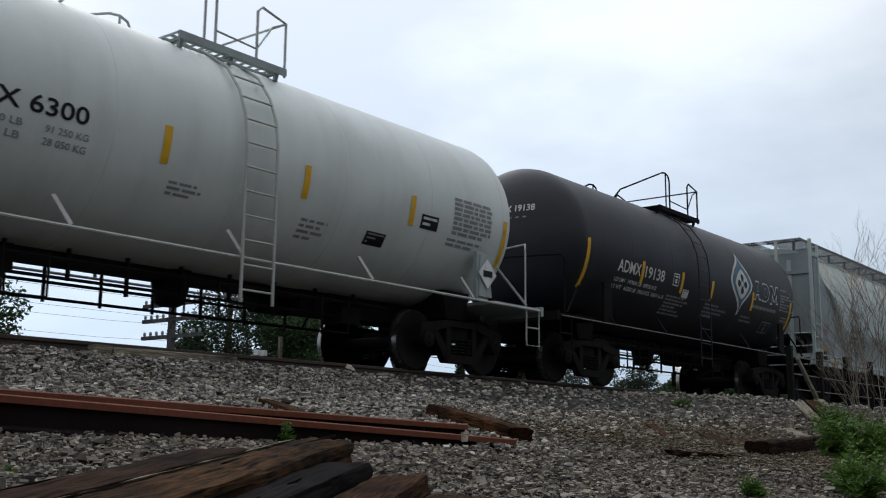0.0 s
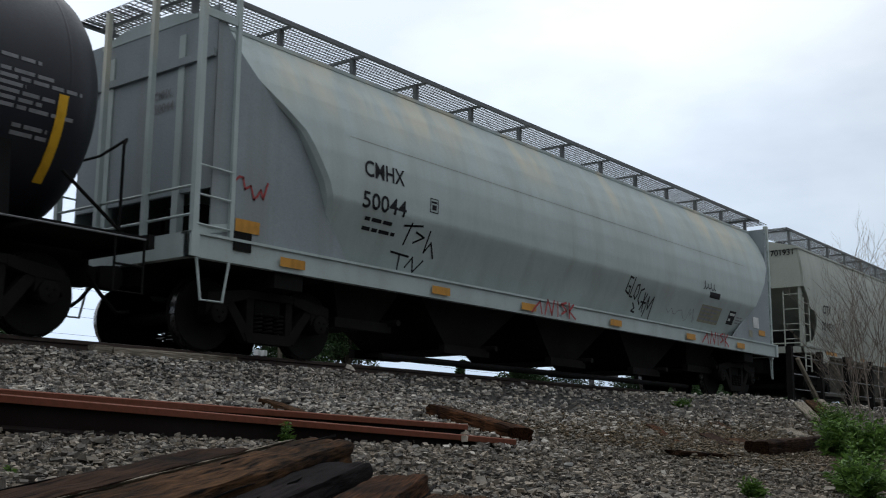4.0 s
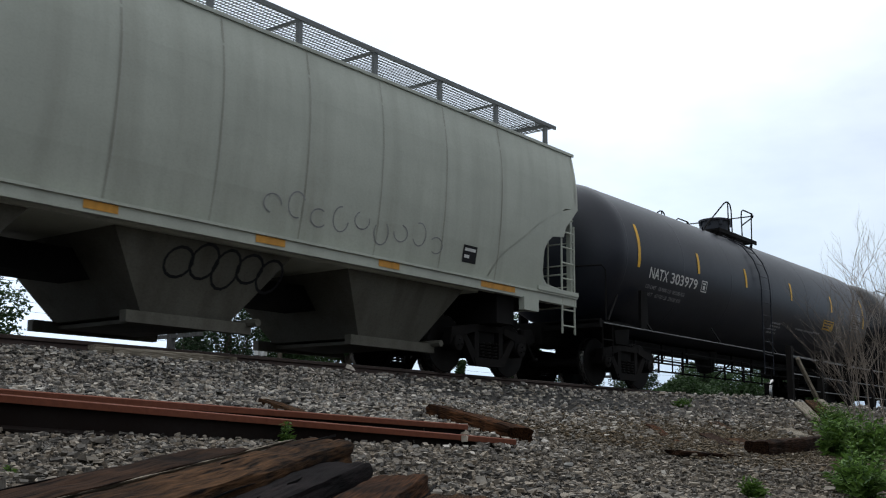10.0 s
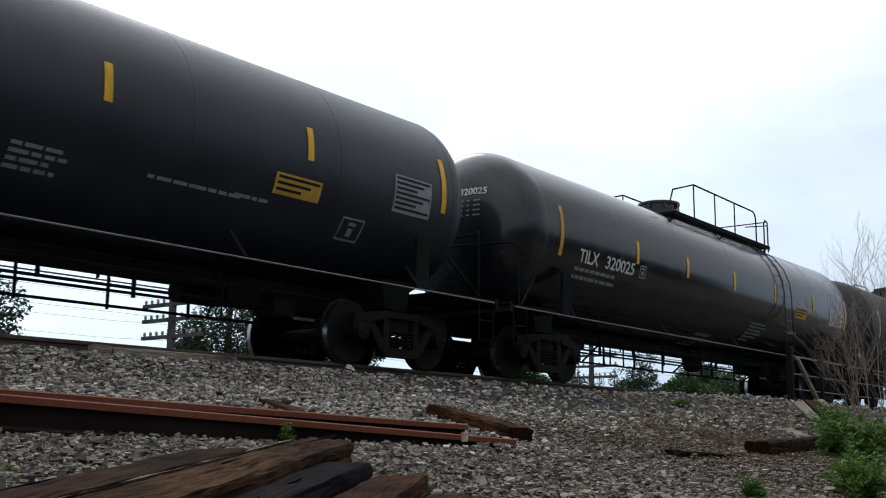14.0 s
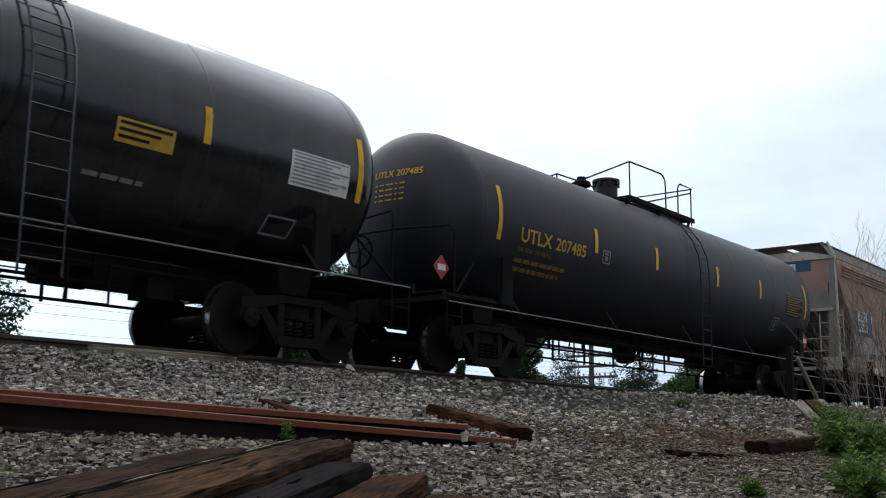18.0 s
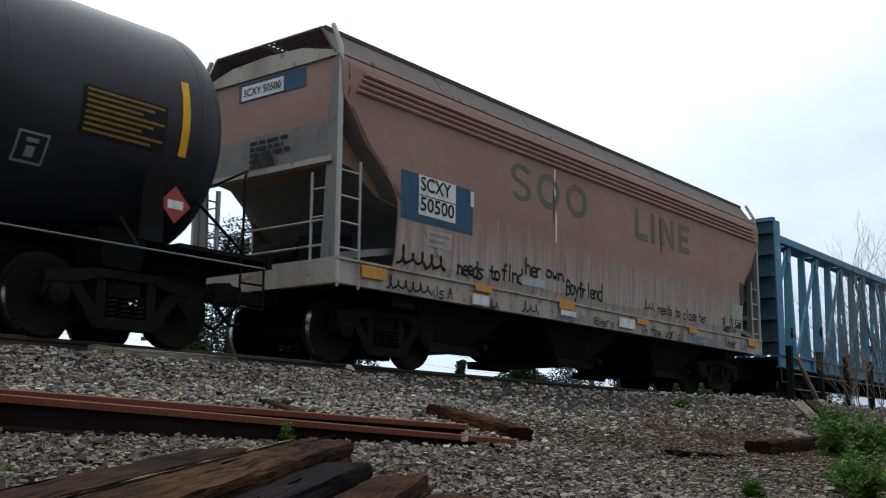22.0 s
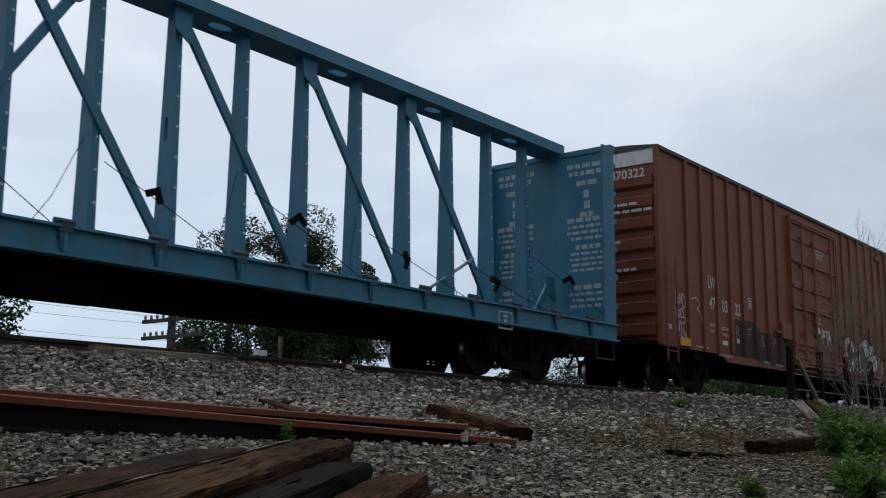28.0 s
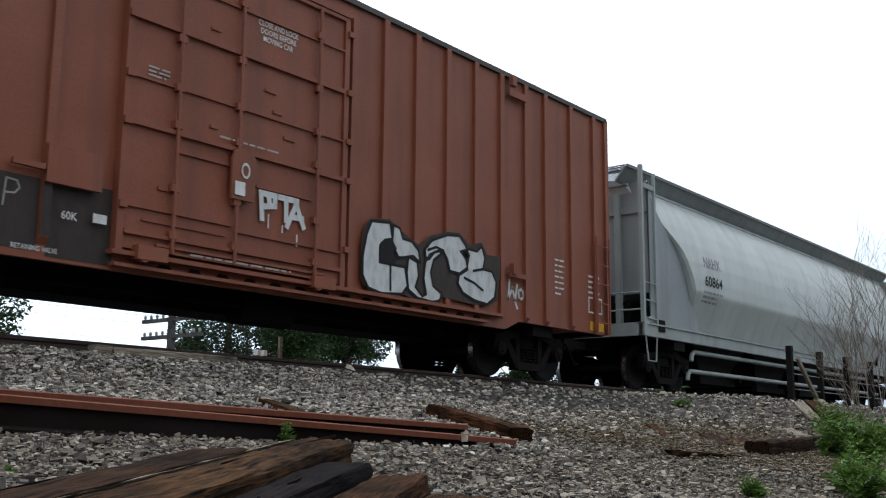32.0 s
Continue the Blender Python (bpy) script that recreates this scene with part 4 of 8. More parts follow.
reflectors(car, (74.20 - X, 76.85 - X, 79.83 - X, 82.97 - X), 2.57, 3.03, face)
reflectors(car, (85.85 - X,), 2.35, 3.22, face)
frame_mark(car, 74.44 - X, 74.72 - X, 2.2, 2.45, face, LETTER_WHITE)
text_bars(car, 78.9 - X, 1.95, (0.6, 0.7, 0.5, 0.6), face, LETTER_GREY, 0.04, 0.075, seed=13)
text_bars(car, 80.6 - X, 1.93, (1.4,), face, LETTER_GREY, 0.04, 0.08, seed=14)
label_panel(car, 82.47 - X, 83.3 - X, 2.05, 2.32, face, LETTER_YELLOW, LETTER_BLACK, 3, "yellow_notice")
text_bars(car, 81.9 - X, 1.95, (0.55,), face, LETTER_GREY, 0.04, 0.08, seed=15)
label_panel(car, 84.75 - X, 85.6 - X, 2.2, 2.75, face, LETTER_GREY, LETTER_BLACK, 7)
frame_mark(car, 83.85 - X, 84.3 - X, 1.68, 1.98, face, LETTER_GREY)

head_letters(car, "NATX 303979", 0.13, 0.95, 0.25, 3.2, 8.42, 1.5, 2.66, LETTER_GREY)
for k in range(3):
    head_letters(car, "- -- --- - --", 0.025, 0.75, 0.25, 3.08 - 0.09 * k, 8.42, 1.5, 2.66, LETTER_GREY)

# glossy black tank car
car, face = tank_car("tank_car", "glossy black tank car with orange strips and a long crown rail", 96.95, 8.95, 1.50, 2.66, (-7.40, 7.40), BLACK_GLOSS, UNDER_BLACK,
                     (-1.9, 3.75), (2.98, 3.48), dome=(-0.75, 0.45, 0.38), rails="long")
X = 96.95
letters(car, "TILX", 0.24, 0.70, 90.02 - X, 2.17, face, LETTER_WHITE)
letters(car, "320025", 0.24, 1.12, 91.0 - X, 2.17, face, LETTER_WHITE)
text_bars(car, 89.95 - X, 2.08, (1.5, 1.6), face, LETTER_GREY, 0.06, 0.14, seed=16)
frame_mark(car, 92.35 - X, 92.6 - X, 2.16, 2.41, face, LETTER_GREY)
reflectors(car, (89.3 - X,), 2.19, 3.1, face, ORANGE, label="orange reflective strip")
reflectors(car, (92.16 - X, 94.44 - X, 96.95 - X, 99.49 - X, 102.25 - X), 2.41, 2.87, face, label="yellow reflective strip")
reflectors(car, (104.97 - X,), 2.18, 3.1, face)
label_panel(car, 101.05 - X, 101.85 - X, 2.18, 2.45, face, LETTER_YELLOW, LETTER_BLACK, 3, "yellow_notice")
label_panel(car, 103.7 - X, 104.8 - X, 2.2, 2.66, face, SIGN_WHITE, LETTER_GREY, 9)
text_bars(car, 96.25 - X, 1.42, (0.8, 0.9, 0.7), face, LETTER_GREY, 0.05, 0.09, seed=17)
text_bars(car, 98.55 - X, 1.84, (0.9, 1.0, 0.8, 0.9, 0.8, 0.5), face, LETTER_GREY, 0.04, 0.075, seed=18)
text_bars(car, 100.8 - X, 1.83, (0.8,), face, LETTER_GREY, 0.05, 0.1, seed=19)
frame_mark(car, 103.56 - X, 104.07 - X, 1.56, 1.8, face, LETTER_GREY, cross=False)

head_letters(car, "TILX 320025", 0.13, 0.95, 0.25, 3.2, 8.95, 1.5, 2.66, LETTER_WHITE)
for k in range(4):
    head_letters(car, "- -- --- - --", 0.025, 0.85, 0.25, 3.08 - 0.09 * k, 8.95, 1.5, 2.66, LETTER_GREY)

# black tank car with yellow lettering
car, face = tank_car("tank_car", "black tank car with worn yellow lettering and a brake wheel", 115.52, 8.30, 1.50, 2.62, (-6.83, 6.83), BLACK_MATT, UNDER_BLACK,
                     (-1.62, 1.54), (0.42, 0.86), dome=(-0.85, 0.25, 0.50), extra_valve=-1.92,
                     rails=[[(-3.79, 3.85), (-1.45, 4.79), (0.0, 4.82), (0.13, 4.79), (0.21, 4.70), (0.23, 4.55), (0.23, 3.95)], [(-1.45, 4.79), (-1.45, 3.95)], [(0.84, 3.95), (0.85, 4.62), (0.89, 4.72), (0.99, 4.77), (1.54, 4.77), (1.53, 3.88)], [(-0.67, 4.05), (1.54, 4.66)]], sill_z=1.03)
X = 115.52
letters(car, "UTLX", 0.24, 0.98, 109.08 - X, 2.25, face, LETTER_YELLOW)
letters(car, "207485", 0.225, 1.02, 110.19 - X, 2.255, face, LETTER_YELLOW)
DIM_YELLOW = plain("dim_yellow_stencil", (0.20, 0.13, 0.035))
letters(car, "THE TANK CAR PEOPLE", 0.075, 1.05, 109.05 - X, 2.09, face, DIM_YELLOW)
text_bars(car, 109.05 - X, 1.98, (1.6, 1.5), face, DIM_YELLOW, 0.065, 0.14, seed=20)
reflectors(car, (108.39 - X,), 2.19, 3.1, face)
reflectors(car, (111.52 - X, 114.0 - X, 117.0 - X, 119.52 - X), 2.40, 2.86, face)
reflectors(car, (122.67 - X,), 2.18, 3.1, face)
frame_mark(car, 111.83 - X, 112.12 - X, 2.25, 2.5, face, LETTER_GREY)
label_panel(car, 121.35 - X, 122.46 - X, 2.16, 2.70, face, LETTER_BLACK, plain("dim_ochre_stencil", (0.24, 0.15, 0.03)), 8)
frame_mark(car, 120.70 - X, 121.06 - X, 1.75, 2.06, face, LETTER_GREY)
placard(car, 122.68 - X, 1.60, -1.42, size=0.22, red=True)
placard(car, 107.3 - X, 1.60, -1.15, size=0.2, red=True)
bw = Shape()
bw.tube([(107.0 - X, 0.3 + 0.26 * math.cos(a), 1.95 + 0.26 * math.sin(a)) for a in (2 * math.pi * i / 18 for i in range(19))], 0.022, 6)
for i in range(5):
    a = 2 * math.pi * i / 5
    bw.tube([(107.0 - X, 0.3, 1.95), (107.0 - X, 0.3 + 0.26 * math.cos(a), 1.95 + 0.26 * math.sin(a))], 0.014, 5)
bw.tube([(107.0 - X, 0.3, 1.95), (107.0 - X, 0.3, 1.1)], 0.025, 6)
part("brake_wheel", bw, UNDER_BLACK, car)
head_letters(car, "UTLX 207485", 0.12, 0.95, 0.25, 3.2, 8.30, 1.5, 2.62, LETTER_YELLOW)
for k in range(4):
    head_letters(car, "- -- --- - --", 0.025, 0.6, 0.2, 3.06 - 0.09 * k, 8.30, 1.5, 2.62, LETTER_YELLOW)


# ---- covered hoppers ----
def lerp_list(table, z):
    for (z0, a), (z1, b) in zip(table, table[1:]):
        if z <= z1:
            return a + (b - a) * max(0.0, min(1.0, (z - z0) / (z1 - z0)))
    return table[-1][1]


def hopper_car(name, label, x0, half, mat, width, inset, top, roof, board, trucks, bays, sill, ribs=(), frame_mat=None, post_x=None, board_mat=None, post_step=1.5, end_wall=None, corner_top=None, bay_mat=None, sill_y=None, side_edge=None, deep=0.006, ladder_mat=None, ext=0.0, fascia=None, end_mat=None, inset_r=None, recess=False, gate=0.66):
    """width: (z, half width); inset: (z, how far the body stands back from the car's end)."""
    car = new_car(name, label, "hopper car", x0)
    frame_mat = frame_mat or mat
    b = Shape()
    rings = []
    zs = sorted({z for z, _ in width} | {z for z, _ in inset} | {z for z, _ in inset_r or inset} | {width[0][0] + (top - width[0][0]) * i / 16 for i in range(17)})
    zs = [z for z in zs if width[0][0] <= z <= top]
    for z in zs:
        w, e, f = lerp_list(width, z), half - lerp_list(inset, z), half - lerp_list(inset_r or inset, z)
        a = lerp_list(side_edge, z) - lerp_list(inset, z) if side_edge and recess else 0.0
        c, d, m = (a, 0.3, a - 0.002) if a > 0.06 else (0.06, 0.06, 0.03)
        g = 0.3 if a > 0.06 else 0.03
        near = [(-e, -w + d, z), (-e + m, -w + g, z), (-e + c, -w, z), (f - c, -w, z), (f - m, -w + g, z), (f, -w + d, z)]
        rings.append(near + [(x, -y, z) for x, y, _ in near[::-1]])
    b.loft(rings)
    body = part("body", b, mat, car, "", 25)
    if end_mat:
        body.data.materials.append(end_mat)
        for p in body.data.polygons:
            if abs(p.normal.x) > 0.3 and p.center.z < 3.3:
                p.material_index = 1
    if side_edge:
        zz = sorted({z for z, _ in side_edge} | {side_edge[0][0] + (top - side_edge[0][0]) * i / 24 for i in range(25)})
        for k in (-1, 1):
            for sy in (-1, 1):
                q = Shape()
                rows = []
                for z in zz:
                    w = lerp_list(width, z)
                    a, c = k * (half - lerp_list(side_edge, z)), k * (half - max(lerp_list(inset, z), lerp_list(side_edge, z)) - 0.1)
                    rows.append([(a, sy * w, z), (c, sy * w, z), (c, sy * (w - 0.03), z), (a, sy * (w - 0.03), z)])
                q.loft(rows)
                part("side_sheet", q, mat, body, "side sheet with a cut-away corner", 25)

    def face(x, z):
        return -lerp_list(width, z)

    wt = lerp_list(width, top)
    rf = Shape()
    e = half - lerp_list(inset, top)
    prof = [(-wt - 0.03, top - 0.02), (-wt - 0.03, top + 0.03), (-wt * 0.5, top + 0.03 + (roof - top) * 0.75), (0, roof), (wt * 0.5, top + 0.03 + (roof - top) * 0.75), (wt + 0.03, top + 0.03), (wt + 0.03, top - 0.02)]
    rf.loft([[(-e - 0.04, y, z) for y, z in prof][::-1], [(e + 0.04, y, z) for y, z in prof][::-1]])
    part("roof", rf, frame_mat, car)
    for x in ribs:
        s = Shape()
        z0 = width[0][0] + 0.02
        patch(s, x - 0.016, x + 0.016, z0, top - 0.05, face, 0.004, 12)
        part("weld_seam", s, SEAM, car, "", 0)
    # side sills, end sills, centre sill
    for y in (-1, 1):
        s = Shape()
        yo = y * (sill_y or lerp_list(width, sill[1]) + 0.02)
        s.box(-half, half, min(yo, yo - y * 0.1), max(yo, yo - y * 0.1), sill[0], sill[1])
        s.box(-half, half, min(yo + y * 0.03, yo - y * 0.16), max(yo + y * 0.03, yo - y * 0.16), sill[1] - 0.03, sill[1] + 0.004)
        part("side_sill", s, frame_mat, car)
    part("centre_sill", Shape().box(-half + 0.1, half - 0.1, -0.32, 0.32, 0.78, 1.12), UNDER_BLACK, car)
    for k in (-1, 1):
        a, c = sorted((k * half, k * (half - 0.12)))
        part("end_sill", Shape().box(a, c, -1.5, 1.5, sill[0], sill[1]), frame_mat, car)
        xt = trucks[0] if k < 0 else trucks[1]
        part("body_bolster", Shape().box(xt - 0.25, xt + 0.25, -1.4, 1.4, 0.82, sill[0] + 0.1), UNDER_BLACK, car)
        a, c = sorted((k * (half - 0.12), k * (half - 2.6)))
        part("end_floor", Shape().box(a, c, -1.45, 1.45, sill[0] + 0.02, sill[0] + 0.07), UNDER_BLACK, car)
    # discharge bays; bay_mat sets them darker than the body
    for xa, xb, za in bays:
        s = Shape()
        m = (xa + xb) / 2
        zt = width[0][0] + 0.02
        w0 = lerp_list(width, zt) - 0.06
        s.loft([[(m - gate, -0.9, za), (m + gate, -0.9, za), (m + gate, 0.9, za), (m - gate, 0.9, za)], [(xa, -w0, zt), (xb, -w0, zt), (xb, w0, zt), (xa, w0, zt)]])
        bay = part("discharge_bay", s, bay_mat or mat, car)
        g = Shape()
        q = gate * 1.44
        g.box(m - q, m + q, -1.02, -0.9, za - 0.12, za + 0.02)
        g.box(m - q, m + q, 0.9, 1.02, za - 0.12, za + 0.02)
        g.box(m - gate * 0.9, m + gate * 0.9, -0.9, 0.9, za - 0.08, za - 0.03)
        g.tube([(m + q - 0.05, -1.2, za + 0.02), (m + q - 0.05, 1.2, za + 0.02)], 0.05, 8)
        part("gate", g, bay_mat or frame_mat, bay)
    # end frames: corner posts, cross beams, ladder
    for k in (-1, 1):
        xe = k * (half - 0.07)
        px = k * (half - (post_x if post_x is not None else 0.35))
        ex = ext if k > 0 else 0.0
        if ex:
            xo = k * (half + ext)
            a, c = sorted((k * half, xo))
            part("end_platform", Shape().box(a, c, -1.16, 1.16, sill[0] + 0.06, sill[1] - 0.06), frame_mat, car)
            for y in (-1, 1):
                post = part("corner_post", Shape().box(xo - 0.05, xo + 0.05, y * 1.1 - 0.05, y * 1.1 + 0.05, sill[0], board - 0.05), frame_mat, car)
                for i in range(8):
                    z = sill[1] + 0.18 + 0.38 * i
                    part("rung", Shape().tube([(k * (half - 0.42), y * 1.43, z), (xo, y * 1.14, z - 0.02)], 0.014, 6), frame_mat, post)
                part("step", Shape().tube([(k * (half - 0.05), y * 1.3, sill[0]), (k * half, y * 1.3, sill[0] - 0.5), (xo, y * 1.12, sill[0] - 0.5), (xo, y * 1.12, sill[0])], 0.016, 6), frame_mat, car)
        for y in (-1.44, 1.44):
            if ex:
                continue
            part("corner_post", Shape().box(xe - 0.04, xe + 0.04, y - 0.04, y + 0.04, sill[1], corner_top or board - 0.05), end_mat or frame_mat, car)
            part("end_brace", Shape().bar((xe, y, sill[1] + 0.02), (k * (half - 2.2), y * 0.9, width[0][0] + 0.5), 0.06, 0.1), end_mat or frame_mat, car)
        for y in (() if post_x is not None else (-0.75, 0.75)):
            part("end_post", Shape().bar((px, y, sill[1]), (px, y, top - 0.2), 0.1, 0.12), frame_mat, car)
        if end_wall:
            xw = half - end_wall
            q = Shape()
            q.box(min(k * xw, k * (xw - 0.06)), max(k * xw, k * (xw - 0.06)), -1.42, 1.42, 1.92, top + 0.05)
            q.box(min(k * xw, k * (xw + 0.05)), max(k * xw, k * (xw + 0.05)), -1.40, 1.40, top - 0.62, top - 0.52)
            # the end sheets carry their shade in the paint colour
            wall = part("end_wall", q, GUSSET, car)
            for y in (-1.43, 1.43):
                z_list = [1.28 + (top - 1.28) * i / 12 for i in range(13)]
                edge = [(k * (half - lerp_list(inset_r if k > 0 and inset_r else inset, z) - 0.03 - 0.7 * max(0.0, 1.85 - z)), z) for z in z_list]
                outline = [(k * (xw - 0.0), 1.28), *edge, (k * (xw - 0.0), top + 0.05)]
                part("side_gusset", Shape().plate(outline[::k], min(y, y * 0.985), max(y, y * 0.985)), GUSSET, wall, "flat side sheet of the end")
            for y in (-0.5, 0.5):
                xp = k * (half + ex - 0.05)
                s2 = Shape().box(xp - 0.035, xp + 0.035, y - 0.035, y + 0.035, sill[1], board - 0.04)
                part("platform_post", s2, frame_mat, wall)
        g = Shape()
        g.tube([(xe, -1.4, 1.55), (xe, 1.4, 1.55)], 0.018, 6)
        g.tube([(xe, -1.4, 1.9), (xe, 1.4, 1.9)], 0.018, 6)
        part("end_handrail", g, frame_mat, car)
        xa, xb = sorted((xe, xe - k * 0.46))
        for sy in (() if ex else (-1, 1)):
            yl = sy * 1.52
            lm = ladder_mat or frame_mat
            if corner_top is None:
                xi = xe - k * 0.55
                post = part("ladder_post", Shape().box(xi - 0.03, xi + 0.03, sy * 1.45 - 0.03, sy * 1.45 + 0.03, sill[1], board - 0.14), lm, car)
                for i in range(3):
                    z = sill[1] + 0.1 + 0.36 * i
                    part("rung", Shape().tube([(xe, sy * 1.47, z), (xi, sy * 1.47, z - 0.01)], 0.014, 6), lm, post)
                part("top_rail", Shape().box(min(xe, xi), max(xe, xi), sy * 1.45 - 0.02, sy * 1.45 + 0.02, top - 0.16, top - 0.06), lm, post)
                part("step", Shape().tube([(xe + k * -0.05, sy * 1.45, sill[0]), (xe - k * 0.12, sy * 1.47, sill[0] - 0.5), (xi + k * 0.1, sy * 1.47, sill[0] - 0.5), (xi, sy * 1.45, sill[0])], 0.018, 6), lm, car)
                # no hole is cut: a near-black plate stands for its shade
                part("dark_square_plate", Shape().box(xi - k * 0.18 - 0.14, xi - k * 0.18 + 0.14, sy * 1.475 - 0.008, sy * 1.475 + 0.008, sill[1] - 0.14, sill[1] + 0.1), UNDER_BLACK, car, "near-black square plate standing for a shaded opening in the end sill")
                continue
            xa, xb = sorted((xe + k * 0.02, xe - k * 0.40))
            ladder(car, xa, xb, sill[0] - (0.05 if ladder_mat else 0.5), 2.75, yl, 5 if ladder_mat else 7, lm)
            el = part("end_ladder", Shape().tube([(xe, sy * 0.98, sill[1]), (xe, sy * 0.98, corner_top - 0.1 if corner_top < 4 else 2.6)], 0.02, 6), lm, car)
            for i in range(4):
                part("rung", Shape().tube([(xe, sy * 0.98, sill[1] + 0.2 + 0.4 * i), (xe, yl, sill[1] + 0.2 + 0.4 * i)], 0.013, 6), lm, el)
            if ladder_mat:
                part("corner_pole", Shape().tube([(xe + k * 0.03, yl, sill[0]), (xe + k * 0.03, yl, top - 0.1), (xe + k * 0.03, yl * 0.98, top + 0.12), (xe, yl * 0.86, board)], 0.035, 8), lm, car, "worn white corner pole")
                part("slanted_brace", Shape().bar((xe, sy * 1.42, top - 0.2), (xe, sy * 1.28, sill[1]), 0.16, 0.05, (1, 0, 0)), end_mat or frame_mat, car)
        bx = Shape().box(min(k * (half - 0.55), k * (half - 1.0)), max(k * (half - 0.55), k * (half - 1.0)), -0.9, -0.25, sill[1], sill[1] + 0.5)
        bx.spin([(-0.4, 0.2), (0.4, 0.2)], 14, "y", k * (half - 0.8), 0.3, sill[1] + 0.3)
        part("brake_cylinder", bx, UNDER_BLACK, car)
    # roof running boards on stanchions
    bm = board_mat or GREY_STEEL
    for y in (-1, 1):
        ya, yb = sorted((y * 1.14, y * 0.14))
        s = Shape()
        grating(s, -half + 0.05, half - 0.05, ya, yb, board, 0.06, 13, deep)
        s.box(-half + 0.05, half - 0.05, y * 1.16 - 0.015, y * 1.16 + 0.015, board - 0.05, board + 0.015)
        ob = part("running_board", s, bm, car, "open steel roof walkway")
        n = int(2 * half / post_step)
        st = Shape().box(-0.04, 0.04, -0.03, 0.03, 0, board - top - 0.02).mesh("stanchion", bm)
        arm = Shape().box(-0.025, 0.025, -0.50, 0.50, -0.035, 0.0).mesh("cross_arm", bm)
        for i in range(n + 1):
            x = -half + 0.35 + (2 * half - 0.7) * i / n
            part("stanchion", st, None, ob, at=pose(x, y * (wt - 0.08) if wt < 1.2 else y * 1.12, top))
            part("cross_arm", arm, None, ob, at=pose(x, y * 0.64, board - 0.012))
    for k in (-1, 1):
        s = Shape()
        a, c = sorted((k * (half + (ext if k > 0 else 0) - 0.02), k * (half - 0.55)))
        grating(s, a, c, -1.14, 1.14, board, 0.085, 20, deep)
        part("end_walkway", s, bm, car)
    for i in range(4):
        m = -half * 0.72 + half * 1.44 * i / 3
        part("hatch", Shape().box(m - 1.1, m + 1.1, -0.38, 0.38, roof - 0.02, roof + 0.1), frame_mat, car)
    if fascia:
        for y in (-1, 1):
            for i in range(6):
                a, c = -half + 2 * half * i / 6 + 0.01, -half + 2 * half * (i + 1) / 6 - 0.01
                f = Shape().loft([[(x, y * (wt - 0.06), top + 0.02), (x, y * 1.15, board - 0.03), (x, y * 1.11, board - 0.03), (x, y * (wt - 0.10), top + 0.02)][::y] for x in (a, c)])
                part("roof_panel", f, fascia, car, "sloped roof side panel")
    running_gear(car, trucks, (-half - 0.1, half + 0.1 + ext))
    return car, face


ROUND = [(1.28, 1.20), (2.10, 1.57), (2.16, 1.59), (2.45, 1.60), (2.8, 1.58), (3.2, 1.50), (3.5, 1.40), (3.8, 1.26), (4.05, 1.10), (4.22, 0.97)]
SWEEP = [(1.28, 2.33), (1.83, 2.32), (2.33, 2.13), (2.65, 1.92), (2.95, 1.70), (3.2, 1.34), (3.44, 1.0), (3.75, 0.64), (4.0, 0.44), (4.22, 0.34)]
# grey round-sided hopper
X = 38.3
car, face = hopper_car("hopper_car", "pale grey round-sided covered hopper with black lettering and graffiti", X, 9.22, GREY_HOPPER, ROUND, SWEEP, 4.20, 4.36, 4.55,
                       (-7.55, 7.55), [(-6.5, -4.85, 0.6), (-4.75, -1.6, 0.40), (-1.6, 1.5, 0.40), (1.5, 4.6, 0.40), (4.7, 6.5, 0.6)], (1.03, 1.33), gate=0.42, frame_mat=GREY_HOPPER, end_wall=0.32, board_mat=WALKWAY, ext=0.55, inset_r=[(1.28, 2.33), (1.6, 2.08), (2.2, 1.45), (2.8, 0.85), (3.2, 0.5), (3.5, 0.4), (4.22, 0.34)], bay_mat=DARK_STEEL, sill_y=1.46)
letters(car, "CMHX", 0.24, 0.86, 31.95 - X, 2.55, face, LETTER_BLACK)
letters(car, "50044", 0.24, 0.94, 31.92 - X, 2.10, face, LETTER_BLACK)
text_bars(car, 32.05 - X, 2.0, (0.6, 0.7), face, LETTER_BLACK, 0.05, 0.13, seed=21)
frame_mark(car, 33.4 - X, 33.6 - X, 2.28, 2.5, face, LETTER_BLACK, 0.015)
strokes(car, [[(32.9 - X, 2.0), (33.3 - X, 2.05)], [(33.05 - X, 2.05), (33.0 - X, 1.75)], [(33.2 - X, 1.95), (33.4 - X, 1.9), (33.2 - X, 1.8)], [(33.5 - X, 2.0), (33.5 - X, 1.7), (33.6 - X, 1.85), (33.75 - X, 1.65)], [(32.8 - X, 1.62), (33.2 - X, 1.6)], [(33.0 - X, 1.6), (33.05 - X, 1.4)], [(33.2 - X, 1.45), (33.3 - X, 1.6), (33.4 - X, 1.4), (33.55 - X, 1.58)]], face, LETTER_BLACK, 0.03)
